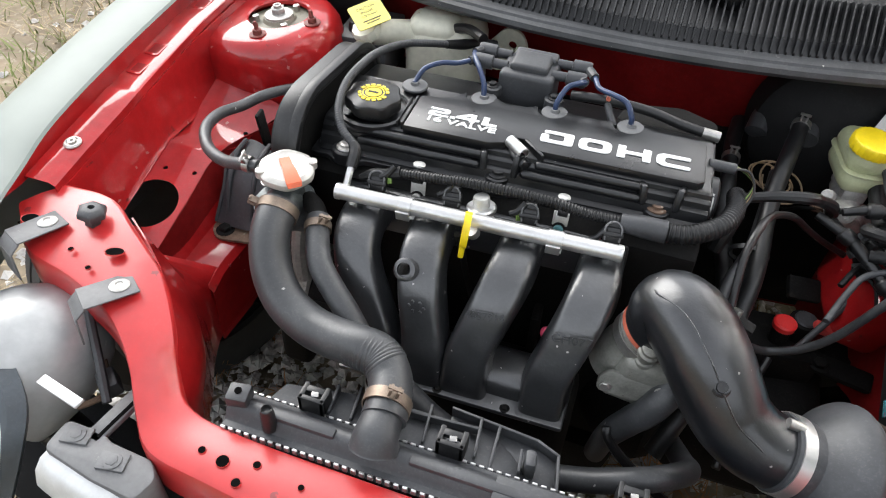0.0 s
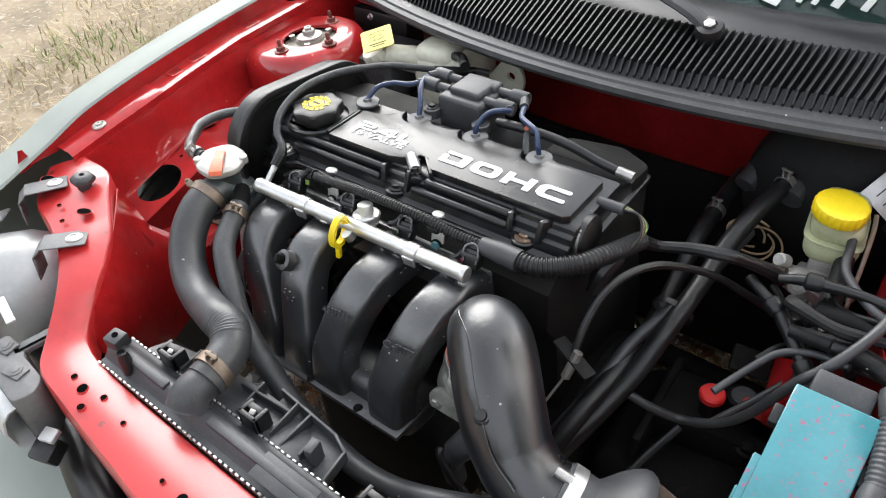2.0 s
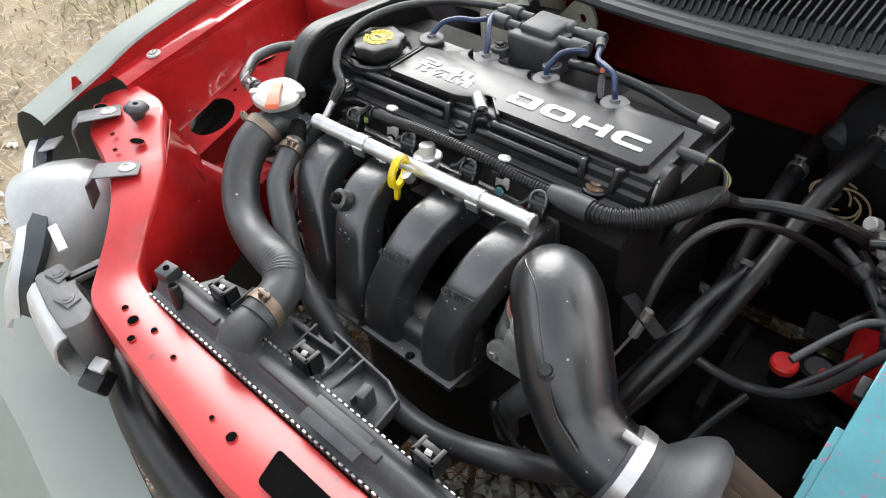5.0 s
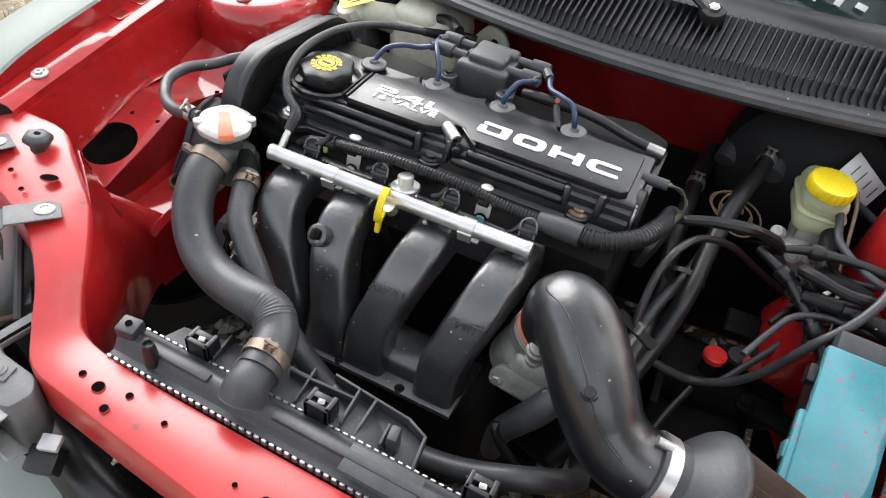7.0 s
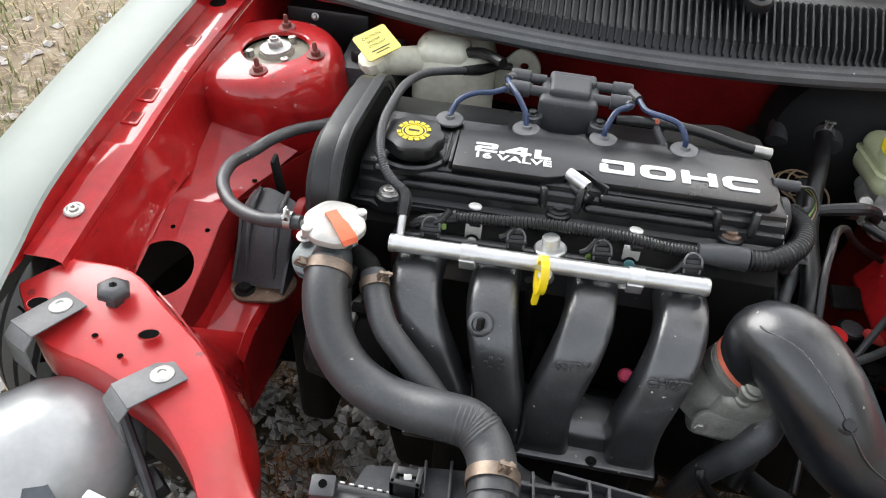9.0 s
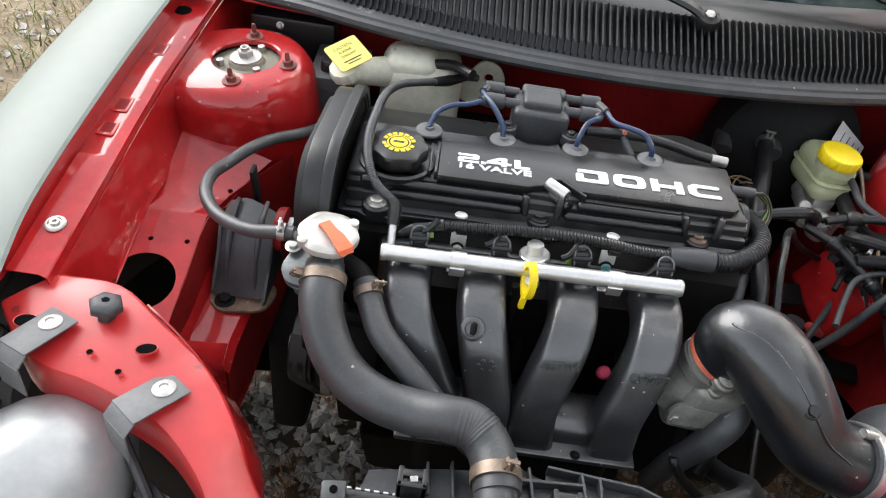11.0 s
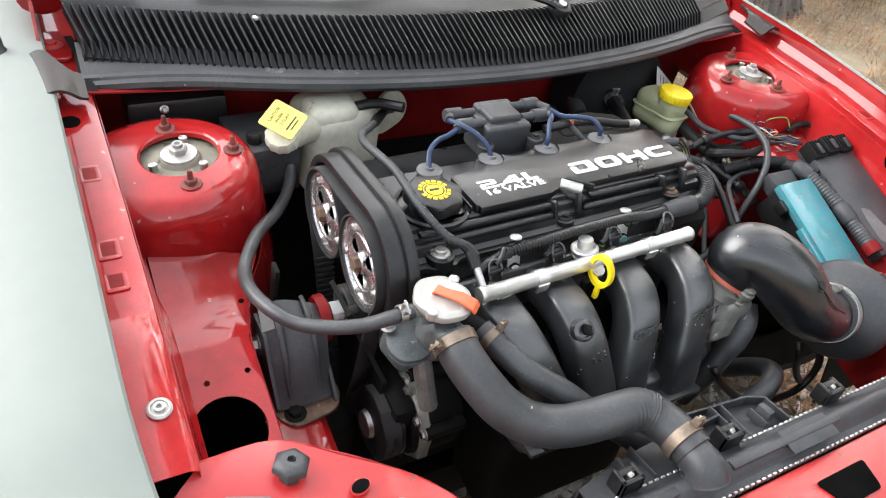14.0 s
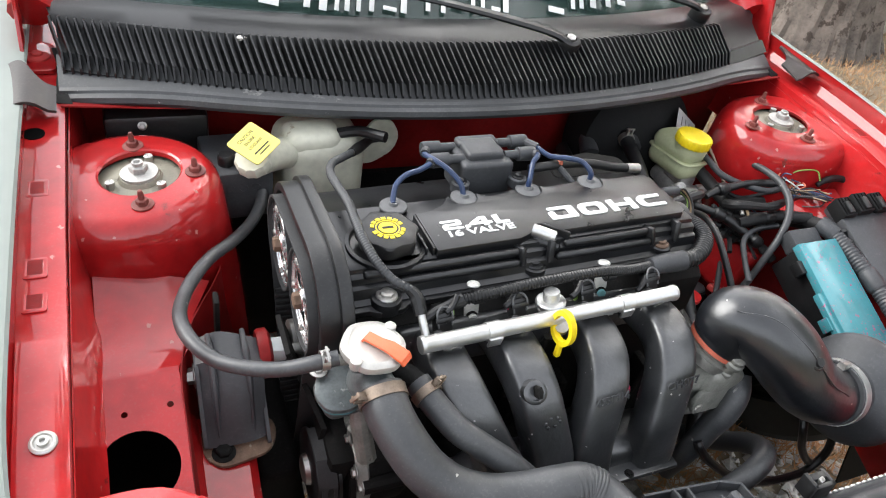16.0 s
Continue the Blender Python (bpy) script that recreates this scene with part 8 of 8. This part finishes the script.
part("hose", hose([(0.292, 0.17, 0.785), (0.280, 0.10, 0.772), (0.265, 0.027, 0.757), (0.256, -0.021, 0.736), (0.251, -0.070, 0.714), (0.248, -0.130, 0.700), (0.243, -0.178, 0.684), (0.233, -0.222, 0.652), (0.215, -0.285, 0.622), (0.19, -0.345, 0.58), (0.17, -0.38, 0.54)], 0.0125, sides=14), PLASTIC, hh)
spring_clamp(hh, (0.280, 0.10, 0.772), (-0.015, -0.073, -0.015), 0.0128, 0.010, mat=STEEL, label="dull steel hose clamp")
hh = thing("heater_hose", (0.222, 0.18, 0.735), "black heater hose from the firewall past the gearbox", "hose", group="heater hoses")
part("hose", hose([(0.205, 0.18, 0.715), (0.199, 0.12, 0.702), (0.201, 0.035, 0.690), (0.204, -0.016, 0.668), (0.211, -0.086, 0.655), (0.216, -0.164, 0.655), (0.213, -0.226, 0.651), (0.205, -0.285, 0.640), (0.19, -0.345, 0.60)], 0.0125, sides=14), PLASTIC, hh)
spring_clamp(hh, (0.200, 0.09, 0.698), (0.0, -0.085, -0.010), 0.0128, 0.010, mat=STEEL, label="dull steel hose clamp")
H("vacuum_hose", [(0.262, 0.05, 0.715), (0.250, -0.04, 0.702), (0.238, -0.11, 0.690), (0.214, -0.18, 0.672), (0.200, -0.26, 0.640), (0.18, -0.33, 0.60)], 0.0085, RUBBER, "thin black vacuum hose bundled with the heater hoses", "hose", sides=12)
single("hose_tie", turned([(0.030, -0.004), (0.032, -0.004), (0.032, 0.004), (0.030, 0.004)], at((0.236, -0.125, 0.692), (0.05, 1, 0.25)) @ Matrix.Diagonal((0.85, 0.6, 1, 1)), n=24), PLASTIC, "black tie round the hoses", "cable tie")
for pts in ([(0.300, 0.19, 0.80), (0.298, 0.14, 0.775), (0.292, 0.09, 0.757)], [(0.24, 0.19, 0.77), (0.232, 0.15, 0.752), (0.225, 0.12, 0.735)]):
    H("hose_end", pts, 0.017, RUBBER, "thick black hose end at the firewall", "hose", "hose ends", sides=14)
H("throttle_cable", [(0.200, -0.311, 0.759), (0.199, -0.289, 0.783), (0.201, -0.260, 0.804), (0.211, -0.226, 0.814), (0.227, -0.186, 0.808), (0.250, -0.148, 0.788), (0.276, -0.110, 0.758), (0.303, -0.078, 0.722), (0.335, -0.055, 0.690), (0.371, -0.047, 0.669), (0.405, -0.054, 0.658), (0.425, -0.07, 0.64)], 0.0048, PLASTIC, "black throttle cable arching across the gearbox side", "cable", sides=10)
ct = thing("cable_bracket", (0.205, -0.315, 0.74), "bent metal throttle cable bracket", "bracket")
part("plate", block((0.056, 0.018, 0.003), pose(0.203, -0.316, 0.758, -10, 12, -20), bevel=0.001), MATT, ct)
part("ferrule", hose([(0.207, -0.315, 0.768), (0.201, -0.330, 0.738)], 0.0055, sides=10), STEEL, ct)
part("inner_cable", hose([(0.201, -0.330, 0.740), (0.188, -0.355, 0.705), (0.178, -0.372, 0.680)], 0.0018, sides=6), STEEL, ct)
part("quadrant", turned([(0.030, -0.002), (0.030, 0.002), (0, 0.003)], at((0.172, -0.368, 0.682), (1, -0.2, 0.2)), n=24), STEEL, ct)
H("battery_cable", [(0.235, -0.225, 0.625), (0.263, -0.217, 0.611), (0.294, -0.200, 0.594), (0.334, -0.196, 0.612), (0.366, -0.192, 0.650), (0.400, -0.184, 0.722), (0.418, -0.174, 0.746), (0.433, -0.161, 0.766), (0.446, -0.140, 0.782), (0.454, -0.114, 0.790), (0.458, -0.082, 0.793), (0.457, -0.028, 0.786), (0.446, 0.032, 0.770), (0.41, 0.10, 0.755)], 0.0060, RUBBER, "black battery cable lying across the gearbox", "cable", sides=12)
H("grey_cable", [(0.330, -0.19, 0.605), (0.368, -0.140, 0.632), (0.405, -0.09, 0.665), (0.445, -0.04, 0.70)], 0.005, GREY_PLASTIC, "grey cable beside the battery cable", "cable", sides=10)
H("dark_cable", [(0.255, -0.36, 0.52), (0.275, -0.27, 0.56), (0.298, -0.205, 0.585)], 0.006, PLASTIC, "black cable by the gearbox", "cable", sides=10)
H("front_loop_hose", [(0.100, -0.43, 0.64), (0.104, -0.438, 0.630), (0.132, -0.442, 0.598), (0.195, -0.446, 0.545), (0.262, -0.448, 0.508), (0.345, -0.448, 0.498), (0.380, -0.445, 0.520), (0.382, -0.44, 0.560), (0.36, -0.42, 0.62)], 0.0062, PLASTIC, "thin black hose looping below the filter", "hose", sides=10)
H("drain_hose", [(0.30, -0.43, 0.62), (0.298, -0.44, 0.604), (0.322, -0.44, 0.560), (0.360, -0.44, 0.515), (0.421, -0.44, 0.468)], 0.006, PLASTIC, "thin black hose hanging below the filter", "hose", sides=10)

# gearbox colour is near-black to carry the shade it sits in
gb = thing("gearbox", (0.28, -0.17, 0.30), "near-black gearbox beside the engine", "gearbox")
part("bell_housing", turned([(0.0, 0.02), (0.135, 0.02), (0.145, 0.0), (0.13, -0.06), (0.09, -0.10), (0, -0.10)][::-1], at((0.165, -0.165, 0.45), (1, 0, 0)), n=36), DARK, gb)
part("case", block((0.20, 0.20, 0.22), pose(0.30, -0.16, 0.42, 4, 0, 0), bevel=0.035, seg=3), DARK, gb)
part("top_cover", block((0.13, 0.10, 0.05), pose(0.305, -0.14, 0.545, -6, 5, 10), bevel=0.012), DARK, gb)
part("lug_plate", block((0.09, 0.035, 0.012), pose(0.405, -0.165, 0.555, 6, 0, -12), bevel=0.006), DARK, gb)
hex_bolt(gb, (0.375, -0.170, 0.563), r=0.010, h=0.008, mat=DARK)
part("shift_tower", turned([(0.022, 0), (0.020, 0.03), (0.017, 0.032), (0, 0.032)], moved((0.344, -0.124, 0.567)), n=20), DARK, gb)
part("red_cap", turned([(0.016, 0), (0.0165, 0.008), (0.014, 0.0105), (0, 0.0105)], moved((0.314, -0.150, 0.600)), n=24), RED_CAP, gb, "bright red round cap")
part("cap_stem", turned([(0.013, -0.04), (0.013, 0.0), (0, 0.0)], moved((0.314, -0.150, 0.600)), n=18), DARK, gb)
part("grey_cap", turned([(0.016, -0.03), (0.016, 0.006), (0.014, 0.0075), (0, 0.0075)], moved((0.346, -0.124, 0.594)), n=24), GREY_PLASTIC, gb, "dull grey round cap")
part("relay_tab", block((0.05, 0.035, 0.010), pose(0.335, -0.085, 0.620, 30, 10, 15), bevel=0.003), DARK, gb)
part("range_rib", block((0.012, 0.16, 0.05), pose(0.255, -0.17, 0.555, 0, 0, 4), bevel=0.004), DARK, gb)
part("mount_arm", block((0.14, 0.06, 0.05), pose(0.42, -0.10, 0.50, 0, -10, 20), bevel=0.012), DARK, gb)
pk = bmesh.new()
lathe(pk, [(0.008, 0.0), (0.0085, 0.012), (0.006, 0.015), (0, 0.015)], at((0.005, -0.36, 0.690), (0, -0.6, 0.8)), n=16)
single("pink_cap", pk, PINK, "small pink plastic cap behind the intake runners", "cap")
rl = thing("red_frame_box", (0.41, -0.09, 0.58), "scratched red painted frame bracket by the gearbox mount", "bracket")
part("box", block((0.075, 0.13, 0.10), pose(0.412, -0.090, 0.640, 8, 22, 12), bevel=0.012, seg=3), RED, rl)
part("lip", block((0.05, 0.02, 0.012), pose(0.374, -0.145, 0.608, 0, 20, 12), bevel=0.004), RED_RAW, rl)

# ---- fuse box, control unit and wiring ----
fb = thing("fuse_box", (0.445, -0.31, 0.62), "black fuse box under a teal painted lid", "fuse box")
c45, s45 = math.cos(math.atan(0.45)), math.sin(math.atan(0.45))
fm_ = Matrix(((1, 0, 0, 0.445), (0, c45, -s45, -0.315), (0, s45, c45, 0.706), (0, 0, 0, 1)))
part("case", block((0.074, 0.215, 0.060), fm_ @ moved((0.0, 0.0, -0.034)), bevel=0.004), PLASTIC, fb)
part("lid", block((0.082, 0.222, 0.016), fm_ @ moved((0.0, 0.0, 0.003)), bevel=0.0025), TEAL, fb, "teal lid with red paint specks")
part("lid_step", block((0.010, 0.140, 0.012), fm_ @ moved((-0.0435, -0.042, 0.000)), bevel=0.002), TEAL, fb)
for y in (0.075, -0.02):
    part("latch", block((0.010, 0.022, 0.020), fm_ @ moved((-0.046, y, -0.008)), bevel=0.002), TEAL if y < 0 else PLASTIC, fb)
    part("latch", block((0.008, 0.022, 0.020), fm_ @ moved((0.044, y - 0.02, -0.008)), bevel=0.002), PLASTIC, fb)
part("rear_plug", block((0.060, 0.035, 0.030), fm_ @ moved((0.0, 0.125, -0.018)), bevel=0.005), GREY_PLASTIC, fb)
ec = thing("control_unit", (0.57, -0.24, 0.66), "matt black engine control unit with wide connectors", "control unit")
em_ = Matrix.Translation((0.553, -0.288, 0.737)) @ basis((-0.10, -0.35, 0.93), (0.995, -0.06, 0.08))
part("case", block((0.094, 0.205, 0.030), em_, bevel=0.004), GREY_PLASTIC, ec)
part("worn_patch", sheet_mesh([outline([(-0.012, -0.010), (0.004, -0.018), (0.012, -0.055), (0.030, -0.060), (0.034, -0.085), (0.004, -0.094), (-0.018, -0.075), (-0.016, -0.040)], 0.006)], 0.0006, em_ @ moved((-0.012, 0, 0.0152))), FADED, ec, "scuffed bare patch")
for k, (x, w) in enumerate(((-0.034, 0.026), (-0.002, 0.030), (0.031, 0.026))):
    cm = em_ @ moved((x, 0.116 + 0.002 * (k % 2), 0.010 + 0.003 * (k % 2)))
    cp = part("connector_plug", block((w, 0.036, 0.028), cm, bevel=0.003), MATT, ec, "black multi-pin plug")
    part("latch", block((w * 0.4, 0.022, 0.006), cm @ moved((0, -0.004, 0.016)), bevel=0.0015), PLASTIC, cp)
    for q in (-0.36, -0.12, 0.12, 0.36):
        part("plug_groove", block((0.0016, 0.030, 0.0012), cm @ moved((w * q, 0, 0.0142)), bevel=0), HOLE, cp, smooth=False)
part("connector", block((0.092, 0.034, 0.026), em_ @ moved((0.0, 0.116, 0.0)), bevel=0.003), GREY_PLASTIC, ec)
for k in range(9):
    part("comb_tooth", block((0.018, 0.006, 0.014), em_ @ moved((-0.050, 0.08 - 0.020 * k, 0.004)), bevel=0.001), PLASTIC, ec)
hn = thing("main_harness", (0.50, -0.22, 0.72), "thick corrugated black wiring harness", "wiring loom")
part("taped_trunk", hose([(0.372, -0.080, 0.716), (0.413, -0.100, 0.722), (0.450, -0.112, 0.727), (0.474, -0.130, 0.735), (0.488, -0.158, 0.748), (0.490, -0.190, 0.760)], [0.009, 0.0115, 0.0115, 0.0110, 0.0130, 0.0125], sides=16), TAPE, hn, "cloth-taped trunk")
part("conduit", hose([(0.487, -0.185, 0.762), (0.494, -0.215, 0.757), (0.499, -0.250, 0.748), (0.503, -0.290, 0.735), (0.503, -0.330, 0.722), (0.500, -0.375, 0.708)], 0.0118, sides=16, ribs=0.0010, rib_len=0.0056), GREY_PLASTIC, hn, "grey corrugated conduit")
for p, d in (((0.490, -0.195, 0.761), (0.010, -0.030, -0.005)), ((0.503, -0.296, 0.733), (0.0, -0.040, -0.013))):
    part("tape", turned([(0.0135, -0.016), (0.0148, -0.009), (0.0148, 0.009), (0.0135, 0.016)], at(p, d), n=18), GREY_PLASTIC, hn, "grey wrapped tape")
part("red_tape", turned([(0.0132, -0.010), (0.0137, -0.006), (0.0137, 0.006), (0.0132, 0.010)], at((0.5005, -0.366, 0.711), (-0.05, -0.9, -0.30)), n=18), RED_DIM, hn, "red paint smear")
rn = random.Random(9)
bundle = thing("loose_wiring", (0.42, -0.06, 0.70), "tangle of taped wires and plugs beside the brake cylinder", "wiring loom")
for pts, r, mt in (([(0.334, -0.063, 0.752), (0.353, -0.062, 0.758), (0.389, -0.060, 0.762), (0.464, -0.059, 0.764), (0.511, -0.061, 0.766), (0.535, -0.075, 0.764)], [0.006, 0.0075, 0.006, 0.007, 0.006, 0.004], PLASTIC), ([(0.368, -0.090, 0.752), (0.362, -0.110, 0.764), (0.377, -0.122, 0.770), (0.418, -0.132, 0.770), (0.464, -0.121, 0.768)], [0.013, 0.012, 0.010, 0.011, 0.008], PLASTIC),
                   ([(0.330, -0.062, 0.735), (0.345, -0.077, 0.733), (0.363, -0.103, 0.730), (0.384, -0.122, 0.722), (0.398, -0.146, 0.716), (0.408, -0.168, 0.702)], [0.006, 0.007, 0.0075, 0.006, 0.006, 0.007], PLASTIC), ([(0.412, -0.124, 0.706), (0.432, -0.120, 0.714), (0.452, -0.124, 0.720), (0.470, -0.132, 0.726)], [0.005, 0.005, 0.006, 0.006], GREY_PLASTIC), ([(0.386, -0.048, 0.755), (0.411, -0.075, 0.750), (0.458, -0.088, 0.765), (0.483, -0.091, 0.770)], 0.005, PLASTIC),
                   ([(0.554, -0.096, 0.775), (0.571, -0.097, 0.785), (0.602, -0.098, 0.785), (0.616, -0.112, 0.780), (0.621, -0.123, 0.770)], [0.006, 0.009, 0.009, 0.008, 0.005], PLASTIC)):
    part("branch", hose(pts, [q * 0.7 for q in r] if isinstance(r, list) else r * 0.7, sides=10), TAPE if mt is PLASTIC else mt, bundle, "black taped wiring branch")
for k in range(9):
    p = (0.385 + rn.gauss(0, 0.014), -0.088 + rn.gauss(0, 0.012), 0.726 + rn.uniform(-0.02, 0.006))
    part("plug", block((rn.uniform(0.016, 0.028), rn.uniform(0.012, 0.018), 0.013), pose(*p, rn.uniform(-25, 25), rn.uniform(-25, 25), rn.uniform(0, 180)), bevel=0.003), rn.choice((PLASTIC, MATT, PLASTIC)), bundle)
for k in range(30):
    s0 = V(0.508 + rn.gauss(0, 0.007), -0.079 + rn.gauss(0, 0.010), 0.770 + rn.gauss(-0.008, 0.006))
    e0 = s0 + V(rn.gauss(0.0, 0.012), rn.gauss(0.0, 0.014), rn.uniform(0.0, 0.028))
    part("bare_wire", hose([tuple(s0), tuple((s0 + e0) / 2 + V(rn.gauss(0, 0.010), rn.gauss(0, 0.010), rn.uniform(0.002, 0.012))), tuple(e0)], 0.0013, sides=5, per=6), rn.choice((WIRE_RED, WIRE_RED, LAMP_LENS, LAMP_LENS, WIRE_TAN, BLUE_WIRE)), bundle)
for k in range(22):
    f0_ = V(0.506, -0.090, 0.760) + V(rn.gauss(0, 0.006), rn.gauss(0, 0.008), rn.gauss(0, 0.005))
    f1_ = V(0.548, -0.132, 0.772) + V(rn.gauss(0, 0.006), rn.gauss(0, 0.008), rn.gauss(0, 0.005))
    part("thin_wire", hose([tuple(f0_), tuple((f0_ + f1_) / 2 + V(0, rn.gauss(0, 0.008), rn.gauss(0.004, 0.006))), tuple(f1_)], 0.0013, sides=5, per=6), rn.choice((PLASTIC, PLASTIC, PLASTIC, BLUE_WIRE, WIRE_TAN, GREY_PLASTIC)), bundle)
for k in range(16):
    p = V(rn.uniform(0.36, 0.47), rn.uniform(-0.130, -0.060), rn.uniform(0.700, 0.728))
    pm = pose(p.x, p.y, p.z, rn.uniform(-30, 30), rn.uniform(-30, 30), rn.uniform(0, 180))
    pb = block((rn.uniform(0.014, 0.030), rn.uniform(0.010, 0.016), rn.uniform(0.008, 0.013)), pm, bevel=0.002)
    box(pb, (0.008, 0.018, 0.006), pm @ moved((0.006, 0, 0.004)), bevel=0.001)
    part("plug", pb, rn.choice((PLASTIC, MATT, GREY_PLASTIC)), bundle)
    e0 = p + V(rn.gauss(0, 0.04), rn.gauss(0, 0.03), rn.uniform(-0.03, 0.004))
    part("loose_end", hose([tuple(p), tuple(p.lerp(e0, 0.5) + V(0, 0, rn.uniform(0.004, 0.016))), tuple(e0)], rn.choice((0.0018, 0.0026, 0.0042)), sides=6, per=6), rn.choice((PLASTIC, TAPE, TAPE, BLUE_WIRE, WIRE_TAN)), bundle)
for p in ((0.394, -0.090, 0.741), (0.408, -0.082, 0.739), (0.401, -0.100, 0.737), (0.460, -0.150, 0.756)):
    part("bare_terminal", block((0.014, 0.006, 0.005), pose(*p, rn.uniform(-30, 30), rn.uniform(-40, 40), rn.uniform(0, 180)), bevel=0.001), PLATED, bundle, "bare metal terminal")
for pts, r, mt in (([(0.383, 0.050, 0.755), (0.386, 0.012, 0.752), (0.392, -0.032, 0.742), (0.395, -0.080, 0.735)], [0.011, 0.011, 0.012, 0.013], TAPE), ([(0.388, -0.082, 0.738), (0.420, -0.085, 0.744), (0.450, -0.090, 0.746)], [0.014, 0.013, 0.010], MATT),
                   ([(0.372, -0.126, 0.738), (0.410, -0.131, 0.746), (0.443, -0.137, 0.751), (0.490, -0.159, 0.755)], [0.008, 0.010, 0.010, 0.011], TAPE), ([(0.305, -0.082, 0.752), (0.330, -0.096, 0.747), (0.351, -0.107, 0.741), (0.387, -0.139, 0.722), (0.415, -0.165, 0.702), (0.425, -0.175, 0.690)], [0.006, 0.0065, 0.009, 0.007, 0.007, 0.009], PLASTIC),
                   ([(0.335, -0.072, 0.758), (0.362, -0.066, 0.764), (0.389, -0.066, 0.768), (0.428, -0.067, 0.772), (0.494, -0.075, 0.772)], [0.005, 0.008, 0.006, 0.0065, 0.009], PLASTIC), ([(0.384, 0.030, 0.785), (0.388, 0.002, 0.780), (0.398, -0.038, 0.770), (0.446, -0.082, 0.766), (0.490, -0.086, 0.768)], 0.0055, GREY_PLASTIC),
                   ([(0.330, -0.225, 0.700), (0.352, -0.180, 0.712), (0.372, -0.150, 0.722), (0.405, -0.138, 0.730), (0.440, -0.146, 0.738)], 0.0045, GREY_PLASTIC)):
    part("branch", hose(pts, r, sides=12), mt, bundle, "black taped wiring branch")
for p, d in (((0.372, -0.066, 0.766), (1, 0.05, 0.1)), ((0.345, -0.104, 0.743), (0.8, -0.5, -0.2)), ((0.425, -0.134, 0.748), (1, -0.1, 0.1)), ((0.400, -0.150, 0.714), (0.7, -0.6, -0.4))):
    part("tape_wrap", turned([(0.0085, -0.010), (0.0112, -0.007), (0.0108, 0.006), (0.0085, 0.010)], at(p, d), n=14), PLASTIC, bundle, "shiny tape wrap")
part("green_wire", hose([(0.504, -0.072, 0.785), (0.513, -0.082, 0.800), (0.546, -0.088, 0.800), (0.554, -0.098, 0.785)], 0.0013, sides=5), WIRE_GREEN, bundle)
part("taped_run", hose([(0.188, -0.140, 0.795), (0.202, -0.118, 0.778), (0.240, -0.108, 0.784), (0.281, -0.104, 0.790), (0.303, -0.086, 0.777), (0.322, -0.064, 0.757), (0.332, -0.045, 0.735)], [0.009, 0.0068, 0.0075, 0.0085, 0.0075, 0.009, 0.010], sides=10), PLASTIC, bundle, "shiny taped run of wires")
